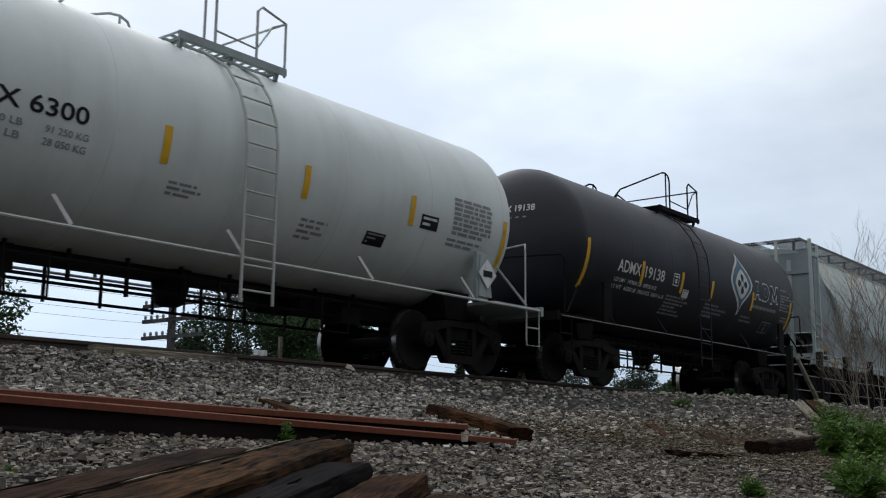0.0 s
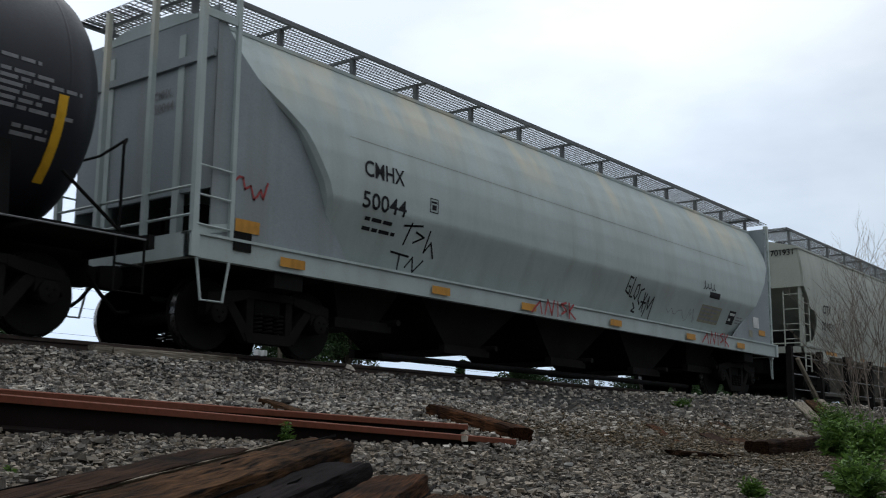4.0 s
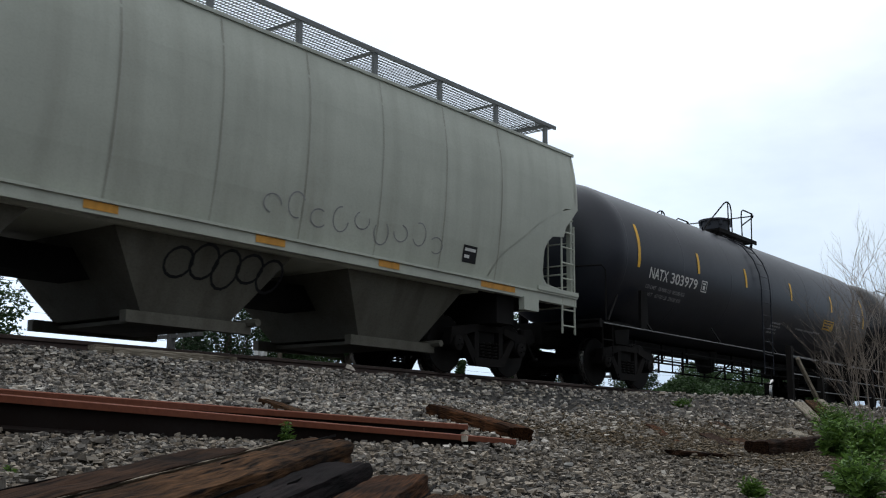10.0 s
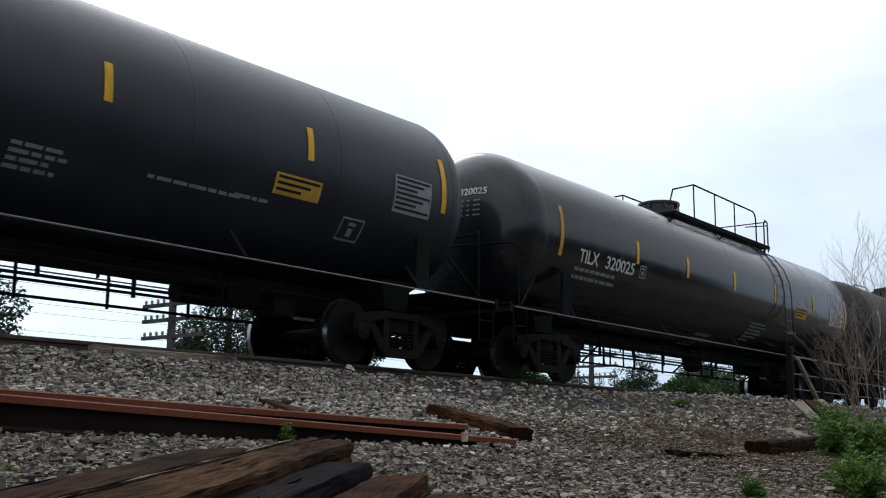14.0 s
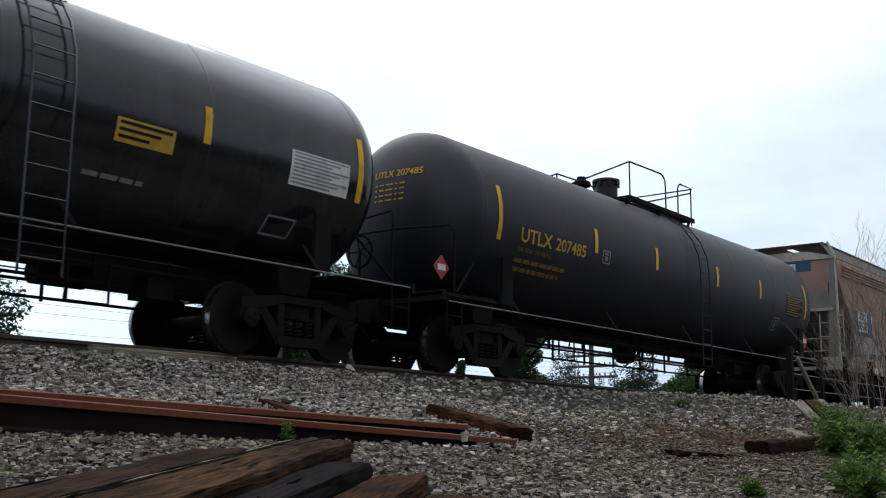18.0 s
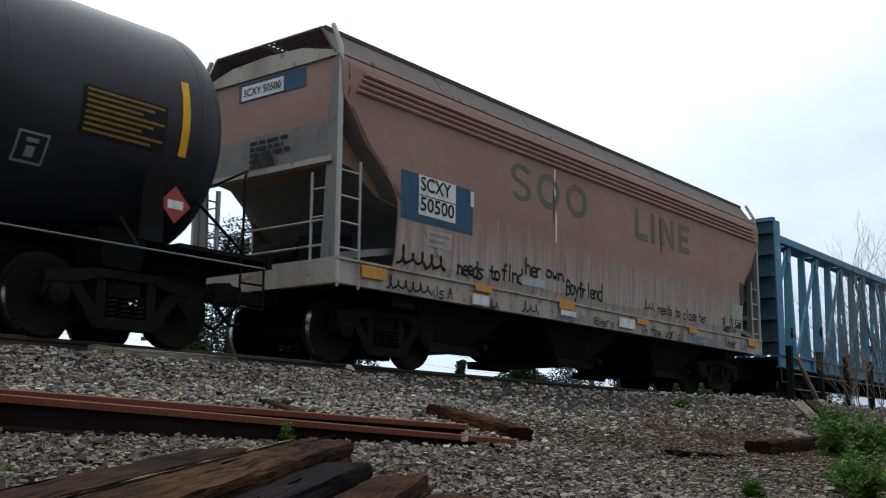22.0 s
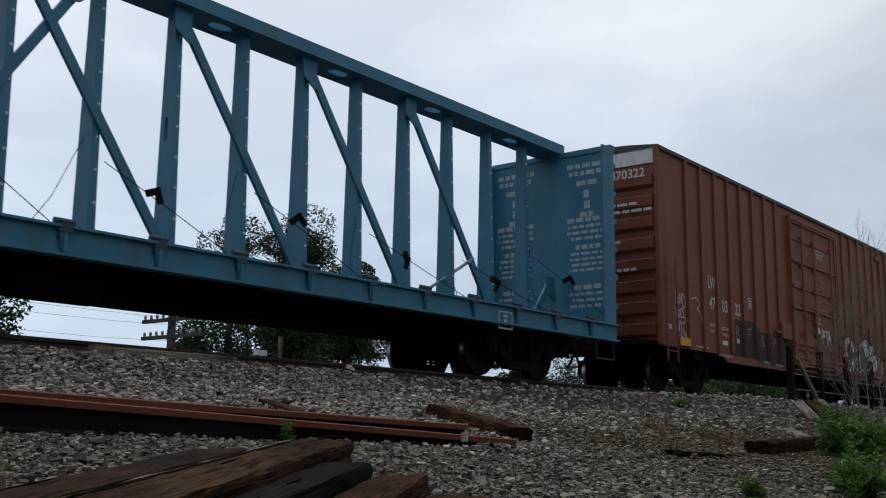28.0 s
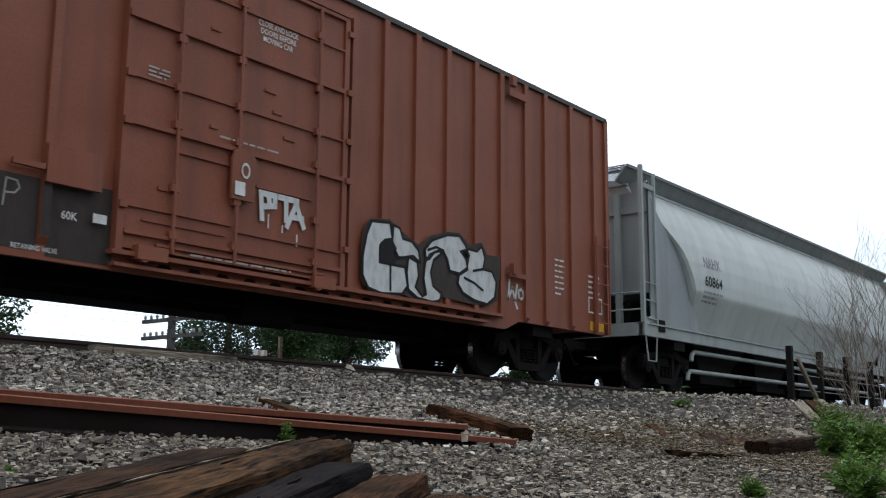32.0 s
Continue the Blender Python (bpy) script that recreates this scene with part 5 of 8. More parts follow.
GL = [[(41.0, 2.72), (40.78, 2.72), (40.75, 2.45), (41.02, 2.42), (41.0, 2.56), (40.88, 2.55)], [(41.15, 2.75), (41.14, 2.4), (41.32, 2.4)], [(41.45, 2.65), (41.6, 2.68), (41.68, 2.52), (41.58, 2.4), (41.43, 2.45), (41.45, 2.65)],
      [(42.0, 2.66), (41.82, 2.6), (41.82, 2.42), (42.0, 2.36)], [(42.08, 2.42), (42.44, 2.44)], [(42.18, 2.60), (42.36, 2.26)], [(42.36, 2.60), (42.16, 2.28)], [(42.5, 2.2), (42.56, 2.58), (42.7, 2.36), (42.92, 2.62), (42.74, 1.85)], [(41.55, 2.32), (41.75, 2.25), (41.6, 2.18), (41.85, 2.18)]]
strokes(car, [[(39.7 + (a - 40.75) * 0.56 - X, b - 0.62 - (a - 40.75) * 0.08) for a, b in ln] for ln in GL], face, LETTER_BLACK, 0.035)
for z, q in ((3.07, 0.006),):
    sm = Shape()
    for i in range(12):
        patch(sm, -6.6 + 1.15 * i, -6.6 + 1.15 * (i + 1), z - q, z + q, face, 0.003, 1)
    part("long_seam", sm, SEAM, car, "dark lengthwise weld seam", 0)
s = Shape()
patch(s, 29.78 - X, 30.18 - X, 1.44, 1.60, lambda x, z: -1.435, 0.008, 1)
part("reflector", s, ORANGE, car, "orange reflective strip", 0)
strokes(car, cursive(43.0 - X, 2.32, 0.62, 0.07, 4), face, LETTER_BLACK, 0.022)
s = Shape()
patch(s, 43.34 - X, 43.88 - X, 2.08, 2.21, face, 0.007, 2)
part("painted_out_patch", s, LETTER_BLACK, car, "", 0)
for a, b, z in ((36.3, 37.6, 1.08), (43.05, 44.1, 1.08)):
    strokes(car, [[(q - X, w) for q, w in ln] for ln in ([(a, z), (a + 0.25, z + 0.2), (a + 0.3, z)], [(a + 0.4, z), (a + 0.5, z + 0.25), (a + 0.62, z), (a + 0.7, z + 0.25)], [(a + 0.82, z), (a + 0.82, z + 0.24)], [(a + 0.95, z + 0.05), (a + 1.1, z + 0.12), (a + 0.95, z + 0.22), (a + 1.1, z + 0.26)], [(a + 1.2, z), (a + 1.2, z + 0.26)], [(a + 1.35, z + 0.25), (a + 1.2, z + 0.12), (a + 1.4, z)])], lambda x, z: -1.5, SPRAY_RED, 0.04)
for x in (30.5, 33.6, 36.0, 39.0, 42.28, 44.96):
    s = Shape()
    patch(s, x - X, x - X + 0.44, 1.09, 1.21, lambda x, z: -1.49, 0.008, 1)
    part("reflector", s, ORANGE, car, "orange reflective strip", 0)
label_panel(car, 43.15 - X, 44.2 - X, 1.55, 1.92, face, TAN_NOTE, LETTER_GREY, 4)
part("discharge_pipe", Shape().tube([(-5.2, -0.92, 0.14), (5.1, -0.92, 0.14)], 0.05, 8), UNDER_BLACK, car)
label_panel(car, 44.64 - X, 45.0 - X, 1.62, 1.92, face, LETTER_BLACK, LETTER_WHITE, 2)
for tx, z, w in (("CMHX", 3.22, 0.34), ("50044", 3.04, 0.4)):
    letters(car, tx, 0.12, w, 0, 0, lambda x, z: 0, LETTER_GREY).matrix_basis = Matrix.Translation((-8.905, -0.22, z)) @ Euler((0, 0, radians(-90))).to_matrix().to_4x4()
text_bars(car, 45.1 - X, 1.82, (0.3, 0.35, 0.3), face, LETTER_GREY, 0.03, 0.06, seed=65)
for x, z, w, h, mt in ((46.12, 1.66, 0.34, 0.26, SIGN_WHITE), (46.45, 1.5, 0.4, 0.13, ORANGE), (45.85, 1.42, 0.2, 0.16, TAN_NOTE)):
    s = Shape()
    patch(s, x - X, x - X + w, z, z + h, lambda x, z: -1.435, 0.006, 1)
    part("notice", s, mt, car, "", 0)
strokes(car, [*scribble(41.6 - X, 1.5, 0.9, 0.3, 8, 61), *scribble(42.5 - X, 1.45, 0.5, 0.35, 6, 62)], face, LETTER_GREY, 0.014)
strokes(car, scribble(29.75 - X, 1.85, 0.55, 0.3, 9, 5), lambda x, z: -1.435, SPRAY_RED, 0.03)

def ring_line(car, cx, cz, rx, rz, face, mat, w, a0=0, a1=360):
    """One loop of a sprayed tag."""
    return strokes(car, [[(cx + rx * math.cos(radians(a0 + (a1 - a0) * i / 14)), cz + rz * math.sin(radians(a0 + (a1 - a0) * i / 14))) for i in range(15)]], face, mat, w)


# tan flat-sided hopper
X = 59.17
FLAT = [(1.27, 1.36), (1.5, 1.415), (1.7, 1.455), (2.0, 1.508), (2.4, 1.553), (2.8, 1.578), (3.1, 1.585), (3.4, 1.575), (3.7, 1.54), (3.95, 1.49), (4.10, 1.46)]
END_C = [(1.30, 0.60), (1.56, 0.74), (1.70, 0.96), (1.83, 1.02), (2.05, 1.05), (2.19, 1.04), (2.34, 0.96), (2.46, 0.80), (2.50, 0.45), (2.69, 0.38), (3.04, 0.02), (3.05, 0.0), (4.10, 0.0)]
car, face = hopper_car("hopper_car", "tan covered hopper with faint vertical seams and black lettering", X, 9.80, TAN_HOPPER, FLAT, [(1.30, 2.7), (1.9, 2.25), (2.6, 1.2), (3.02, 0.35), (3.05, 0.0), (4.10, 0.0)], 4.10, 4.36, 4.69,
                       (-7.75, 7.75), [(-7.4, -4.65, 0.38), (-3.6, -0.77, 0.36), (0.25, 3.0, 0.36), (4.05, 6.75, 0.38)], (1.29, 1.46), bay_mat=SHADED_DIRTY_BAY, ribs=[-7.4 + 1.48 * i for i in range(11)], board_mat=WALKWAY, post_x=0.9, corner_top=3.05, side_edge=END_C, sill_y=1.53, post_step=1.6)
for k in (-1, 1):
    a, c = sorted((k * 8.5, k * 8.06))
    jack = part("jacking_bracket", Shape().box(a, c, -1.57, -1.46, 1.08, 1.30), TAN_HOPPER, car)
    a, c = sorted((k * 9.8, k * 8.5))
    part("sill_beam", Shape().box(a, c, -1.58, -1.535, 1.465, 1.54), TAN_HOPPER, car)
letters(car, "CITX", 0.24, 0.66, 50.83 - X, 2.45, face, LETTER_BLACK)
letters(car, "701931", 0.24, 1.04, 50.79 - X, 1.99, face, LETTER_BLACK)
letters(car, "LD LMT  218000", 0.075, 0.8, 50.75 - X, 1.84, face, LETTER_GREY)
letters(car, "LT WT    68000", 0.075, 0.8, 50.75 - X, 1.68, face, LETTER_GREY)
frame_mark(car, 52.5 - X, 52.74 - X, 2.2, 2.43, face, LETTER_BLACK, 0.015)
frame_mark(car, 51.95 - X, 52.2 - X, 1.62, 1.78, face, LETTER_BLACK, 0.015, False)
text_bars(car, 54.6 - X, 1.58, (0.9, 0.7), face, LETTER_GREY, 0.03, 0.07, seed=22)
label_panel(car, 65.64 - X, 66.0 - X, 1.68, 1.95, face, LETTER_BLACK, LETTER_WHITE, 2)
for x, w in ((51.03, 0.9), (54.03, 0.42), (56.46, 0.44), (58.86, 0.44), (61.3, 0.5), (63.6, 0.45), (66.05, 0.95)):
    s = Shape()
    patch(s, x - X, x - X + w, 1.33, 1.425, lambda x, z: -1.532, 0.006, 1)
    part("reflector", s, ORANGE, car, "orange reflective strip", 0)
tag_face = lambda x, z: -0.865 - (z - 0.28) * 0.585
for k in range(5):
    ring_line(car, 60.35 - X + 0.36 * k, 0.97 + 0.05 * (k % 2), 0.2, 0.17 + 0.03 * (k % 3), tag_face, LETTER_BLACK, 0.035)
for k in range(9):
    ring_line(car, 61.6 - X + 0.42 * k, 1.88 + 0.06 * math.sin(2.1 * k), 0.15, 0.12 + 0.05 * (k % 2), face, LETTER_GREY, 0.018, 30 * k, 30 * k + 260)
letters(car, "CITX", 0.16, 0.01 + 0.42, 0, 0, lambda x, z: 0, LETTER_BLACK).matrix_basis = Matrix.Translation((-9.82, -0.72, 4.12)) @ Euler((0, 0, radians(-90))).to_matrix().to_4x4()
letters(car, "701931", 0.16, 0.62, 0, 0, lambda x, z: 0, LETTER_BLACK).matrix_basis = Matrix.Translation((-9.82, -0.72, 3.92)) @ Euler((0, 0, radians(-90))).to_matrix().to_4x4()

# brown hopper with a blue number panel
X = 132.87
FLAT_B = [(1.30, 1.50), (1.5, 1.55), (2.6, 1.57), (3.6, 1.56), (3.8, 1.58), (4.12, 1.56), (4.24, 1.50)]
END_G = [(1.30, 1.2), (1.64, 1.23), (2.1, 1.26), (2.3, 1.24), (2.45, 1.16), (2.56, 1.08), (3.04, 0.5), (3.66, 0.03), (4.24, 0.0)]
car, face = hopper_car("hopper_car", "weathered brown covered hopper with a blue number panel and scrawled graffiti", X - SLIP, 7.44, BROWN_HOPPER, FLAT_B, [(1.30, 2.5), (2.0, 1.75), (2.72, 0.55), (2.78, 0.12), (3.2, 0.08), (4.24, 0.06)], 4.24, 4.5, 4.71,
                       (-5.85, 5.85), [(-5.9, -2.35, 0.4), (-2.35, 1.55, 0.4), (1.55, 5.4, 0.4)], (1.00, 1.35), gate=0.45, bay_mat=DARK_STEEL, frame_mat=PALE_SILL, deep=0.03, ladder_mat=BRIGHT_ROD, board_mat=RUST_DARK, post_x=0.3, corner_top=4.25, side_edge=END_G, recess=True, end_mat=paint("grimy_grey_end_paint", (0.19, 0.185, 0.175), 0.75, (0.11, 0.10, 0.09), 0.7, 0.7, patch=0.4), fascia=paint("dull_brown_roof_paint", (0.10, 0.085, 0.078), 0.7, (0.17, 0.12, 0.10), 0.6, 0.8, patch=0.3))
for i, z in enumerate((3.74, 3.83, 3.92, 4.01)):
    s = Shape().tube([(-7.15 + 0.05 * i, -1.585, z), (7.15 - 0.05 * i, -1.585, z)], 0.03, 6)
    part("rib", s, BROWN_HOPPER, car)
s = Shape()
patch(s, 126.72 - X, 128.47 - X, 2.10, 2.82, face, 0.005, 5)
part("number_panel", s, BLUE_PANEL, car, "blue painted number panel", 0)
for z0, z1, tx, w in ((2.52, 2.82, "SCXY", 0.74), (2.215, 2.505, "50500", 0.82)):
    s = Shape()
    patch(s, 127.12 - X, 128.02 - X, z0, z1, face, 0.010, 3)
    part("sign_plate", s, SIGN_WHITE, car, "", 0)
    letters(car, tx, 0.22, w, 127.16 - X, z0 + 0.06, face, LETTER_BLACK, 0.015)
s = Shape()
patch(s, 128.40 - X, 128.49 - X, 2.55, 2.8, face, 0.012, 2)
part("white_tab", s, SIGN_WHITE, car, "", 0)


def ring_mark(car, cx, cz, rx, rz, t, face, mat, a0=0, a1=360):
    s = Shape()
    n = 24
    vs, fs = [], []
    for i in range(n + 1):
        a = radians(a0 + (a1 - a0) * i / n)
        for k in (1.0, 1 - t):
            x, z = cx + rx * k * math.cos(a), cz + rz * k * math.sin(a)
            vs.append((x, face(x, z) - 0.006, z))
    for i in range(n):
        fs.append((2 * i, 2 * i + 1, 2 * i + 3, 2 * i + 2))
    s.add(vs, fs)
    return part("faded_letter_shape", s, mat, car, "", 0)


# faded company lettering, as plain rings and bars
ring_mark(car, 129.86 - X, 3.38, 0.3, 0.17, 0.42, face, GREEN_FADED, 20, 270)
ring_mark(car, 129.86 - X, 3.09, 0.3, 0.17, 0.42, face, GREEN_FADED, -160, 90)
ring_mark(car, 130.72 - X, 3.24, 0.36, 0.31, 0.36, face, GREEN_FADED)
ring_mark(car, 131.68 - X, 3.24, 0.36, 0.31, 0.36, face, GREEN_FADED)
for a, b, c, d in ((0.0, 0.13, 0, 0.62), (0.13, 0.50, 0, 0.13), (0.68, 0.82, 0, 0.62), (1.10, 1.23, 0, 0.62), (1.56, 1.69, 0, 0.62), (1.95, 2.08, 0, 0.62), (2.08, 2.44, 0, 0.13), (2.08, 2.38, 0.25, 0.37), (2.08, 2.44, 0.49, 0.62)):
    gl = Shape()
    patch(gl, 133.92 - X + a, 133.92 - X + b, 2.90 + c, 2.90 + d, face, 0.006, 2)
    part("faded_letter_shape", gl, GREEN_FADED, car, "faded green block lettering", 0)
gl = Shape().add([(133.92 - X + a, face(0, 2.90 + c) - 0.006, 2.90 + c) for a, c in ((1.23, 0.62), (1.23, 0.42), (1.56, 0.0), (1.56, 0.2))], [(0, 1, 2, 3)])
part("faded_letter_shape", gl, GREEN_FADED, car, "faded green block lettering", 0)
strokes(car, cursive(126.7 - X, 1.55, 1.1, 0.1, 5), face, LETTER_BLACK, 0.042)
for word, x, z, w, h, k in (("needs", 128.12, 1.46, 0.66, 0.24, 3), ("to", 128.96, 1.48, 0.28, 0.2, 33), ("find", 129.3, 1.51, 0.62, 0.26, 34), ("her", 130.0, 1.68, 0.5, 0.25, 35), ("own", 130.64, 1.70, 0.6, 0.22, 36), ("Boyfriend", 131.3, 1.50, 1.26, 0.27, 4)):
    scrawl(car, word, x - X, z, w, h, face, LETTER_BLACK, 0.042, k)
sillf = lambda x, z: -1.56
strokes(car, cursive(126.45 - X, 1.12, 1.0, 0.07, 6), sillf, LETTER_BLACK, 0.03)
scrawl(car, "is A", 127.55 - X, 1.03, 0.42, 0.17, sillf, LETTER_BLACK, 0.024, 5)
strokes(car, cursive(128.94 - X, 1.07, 0.26, 0.06, 2), sillf, LETTER_BLACK, 0.026)
strokes(car, cursive(129.88 - X, 1.12, 0.5, 0.07, 3), sillf, LETTER_BLACK, 0.028)
scrawl(car, "every", 132.24 - X, 1.04, 0.75, 0.18, sillf, LETTER_BLACK, 0.026, 6)
scrawl(car, "in the world!", 134.08 - X, 1.02, 1.9, 0.19, sillf, LETTER_BLACK, 0.026, 7)
scrawl(car, "Especially", 136.2 - X, 1.05, 1.75, 0.22, sillf, SPRAY_BLUE, 0.032, 16)
strokes(car, cursive(130.95 - X, 1.12, 0.9, 0.08, 5), sillf, SPRAY_BLUE, 0.028)
scrawl(car, "Other", 138.1 - X, 1.06, 0.62, 0.2, sillf, LETTER_BLACK, 0.028, 8)
strokes(car, cursive(138.95 - X, 1.14, 0.45, 0.08, 3), sillf, SPRAY_BLUE, 0.03)
strokes(car, cursive(134.22 - X, 1.6, 0.45, 0.07, 3), face, LETTER_BLACK, 0.026)
scrawl(car, "needs to close her", 134.85 - X, 1.5, 2.3, 0.2, face, LETTER_BLACK, 0.026, 9)
scrawl(car, "-oz it", 137.95 - X, 1.62, 0.62, 0.17, face, LETTER_BLACK, 0.026, 10)
scrawl(car, "Smells", 138.05 - X, 1.42, 0.7, 0.17, face, LETTER_BLACK, 0.026, 11)
s = Shape()
patch(s, 129.86 - X, 130.56 - X, 1.50, 1.64, face, 0.008, 2)
part("paint_patch", s, plain("pale_blue_white_patch", (0.40, 0.45, 0.46)), car, "", 0)
s = Shape()
patch(s, 138.58 - X, 139.14 - X, 1.50, 2.08, face, 0.004, 4)
part("paint_patch", s, plain("pale_green_patch", (0.34, 0.38, 0.30)), car, "pale repainted square", 0)
label_panel(car, 138.7 - X, 139.05 - X, 1.52, 1.72, face, LETTER_BLACK, LETTER_WHITE, 3)
s = Shape()
patch(s, 139.0 - X, 139.24 - X, 2.16, 2.62, face, 0.005, 3)
part("paint_patch", s, SPRAY_GREY, car, "dark repainted patch", 0)
rr = random.Random(91)
for i in range(46):
    x, z = rr.uniform(126.5, 139.2), rr.uniform(1.4, 1.9)
    q = Shape()
    patch(q, x - X, x - X + rr.uniform(0.012, 0.04), z, z + rr.uniform(0.25, 0.8), face, 0.003, 5)
    part("lime_streak", q, LIME_STREAK, car, "", 0)
for x, w, z in ((125.92, 0.5, 1.13), (128.55, 0.46, 1.24), (131.03, 0.52, 1.21), (133.9, 0.48, 1.2), (136.22, 0.42, 1.22), (139.42, 0.5, 1.17)):
    s = Shape()
    patch(s, x - X, x - X + w, z, z + (0.17 if w > 0.49 else 0.11), sillf, 0.012, 1)
    part("reflector", s, ORANGE, car, "orange reflective strip", 0)
for x, w, z, h in ((128.47, 0.44, 1.02, 0.16), (131.07, 0.5, 1.10, 0.09), (133.16, 0.62, 1.07, 0.18)):
    s = Shape()
    patch(s, x - X, x - X + w, z, z + h, sillf, 0.018, 1)
    part("paint_patch", s, SIGN_WHITE, car, "", 0)
label_panel(car, 127.35 - X, 127.95 - X, 1.78, 2.02, face, plain("pale_patch", (0.42, 0.38, 0.33)), LETTER_GREY, 2)
q = Shape()
q.box(-7.392, -7.386, -0.35, 0.55, 3.92, 4.14)
part("end_sign", q, SIGN_WHITE, car, "white number sign on the end", 0)
part("end_panel", Shape().box(-7.385, -7.36, -0.8, 0.62, 3.90, 4.18), BLUE_PANEL, car, "faded blue painted panel on the end", 0)
part("end_ledge", Shape().box(-7.44, -7.30, -1.40, 1.40, 2.70, 2.78), PALE_SILL, car, "bar across the end sheet")
text_bars(car, 0, 0, (0.8, 0.7, 0.85, 0.5, 0.6), lambda x, z: 0, LETTER_BLACK, 0.06, 0.09, seed=63).matrix_basis = Matrix.Translation((-7.36, 0.35, 3.25)) @ Euler((0, 0, radians(-90))).to_matrix().to_4x4()
letters(car, "SCXY 50500", 0.12, 0.8, 0, 0, lambda x, z: 0, LETTER_BLACK).matrix_basis = Matrix.Translation((-7.3935, 0.50, 3.97)) @ Euler((0, 0, radians(-90))).to_matrix().to_4x4()

for x, z0, z1 in ((130.92, 2.36, 2.9), (130.90, 3.2, 3.68), (130.86, 2.7, 3.3), (134.98, 2.75, 3.49)):
    s = Shape()
    patch(s, x - X, x + (0.05 if x != 130.86 else 0.035) - X, z0, z1, face, 0.006, 8)
    part("paint_gash", s, SIGN_WHITE if x < 132 and x != 130.86 else SPRAY_GREY, car, "peeled paint gash", 0)

# pale grey round-sided hopper, last in view
X = 195.3
car, face = hopper_car("hopper_car", "clean pale grey round-sided covered hopper with black numbers", X - SLIP, 9.25, SILVER_HOPPER, ROUND, SWEEP, 4.22, 4.38, 4.57,
                       (-7.5, 7.5), [(-6.4, -3.1, 0.35), (-2.9, 0.0, 0.3), (0.1, 3.0, 0.3), (3.2, 6.4, 0.35)], (1.02, 1.28), frame_mat=GREY_STEEL, end_wall=0.42, board_mat=WALKWAY, bay_mat=DARK_STEEL, sill_y=1.46, fascia=paint("dull_grey_roof_edge_paint", (0.21, 0.235, 0.24), 0.6, (0.12, 0.12, 0.115), 0.5, 0.5))
letters(car, "NAHX", 0.24, 0.88, 188.76 - X, 2.73, face, LETTER_GREY)
letters(car, "60864", 0.24, 0.92, 188.75 - X, 2.31, face, LETTER_BLACK)
text_bars(car, 188.7 - X, 2.2, (1.0, 0.7, 0.8), face, LETTER_GREY, 0.05, 0.1, seed=31)
for y, z in ((-1.3, 0.86), (-1.2, 0.45)):
    s = Shape().tube([(-6.75, y, z - 0.2), (-6.7, y, z - 0.06), (-6.6, y, z), (7.0, y, z)], 0.05, 10)
    part("discharge_pipe", s, GREY_STEEL, car)

# ---- centre-beam flat car ----
# blue darkened by grime and by the shade of the car's front end
SHADED_GRIMY_TEAL = paint("shaded_grimy_teal_paint", (0.026, 0.075, 0.10), 0.7, (0.03, 0.035, 0.036), 0.7, 0.7, spec=0.25)
GRIMY_BLUE = paint("grimy_blue_paint", (0.022, 0.06, 0.09), 0.65, (0.03, 0.03, 0.03), 0.7, 0.6)
X = 153.15
car = new_car("centre_beam_flat_car", "empty blue centre-beam lumber car with braced posts", "flat car", X - SLIP)
H = 11.36
dk = Shape()
dk.box(-H, H, -1.38, 1.38, 1.02, 1.08)
dk.box(-H, H, -0.35, 0.35, 0.55, 1.02)
part("deck", dk, UNDER_BLACK, car)
for y in (-1, 1):
    s = Shape()
    a, b = sorted((y * 1.42, y * 1.36))
    s.box(-H, H, a, b, 0.83, 1.10)
    a, b = sorted((y * 1.48, y * 1.30))
    s.box(-H, H, a, b, 1.10, 1.13)
    s.box(-H, H, a, b, 0.80, 0.83)
    part("side_sill", s, BLUE_PAINT, car)
    pk = Shape()
    pk.box(-0.075, 0.075, -0.06, 0.05, -0.05, 0.05)
    pk.spin([(-0.12, 0.035), (0.12, 0.035)], 8, "x", 0, 0, 0.07)
    pk.bar((-0.06, 0, -0.1), (-0.06, 0.18, -0.22), 0.035)
    pkm = pk.mesh("winch", GRIMY_BLUE)
    gm = Shape().plate([(-0.02, 1.08), (0.02, 1.08), (0.02, 0.84), (-0.02, 0.84)], -0.05, 0.0).add([(-0.09, -0.05, 1.09), (0.09, -0.05, 1.09), (0.03, -0.012, 0.86), (-0.03, -0.012, 0.86)], [(0, 1, 2, 3)]).mesh("stake_pocket", BLUE_PAINT)
    for i in range(18):
        part("winch", pkm, None, car, "", at=pose(-10.25 + 1.213 * i, y * 1.42, 1.10))
        part("stake_pocket", gm, None, car, "", at=pose(-10.25 + 1.213 * i, y * 1.425, 0, 0, 0, 0 if y < 0 else 180))
posts_x = [k * (0.602 + 1.204 * i) for k in (-1, 1) for i in range(9)]
posts_x.sort()
pm = Shape()
pm.loft([[(-0.06, -0.17, 1.08), (0.06, -0.17, 1.08), (0.06, 0.17, 1.08), (-0.06, 0.17, 1.08)], [(-0.06, -0.085, 4.66), (0.06, -0.085, 4.66), (0.06, 0.085, 4.66), (-0.06, 0.085, 4.66)]])
pm.box(-0.16, 0.16, -0.24, 0.24, 1.08, 1.16)
pmm = pm.mesh("post", BLUE_PAINT, 20)


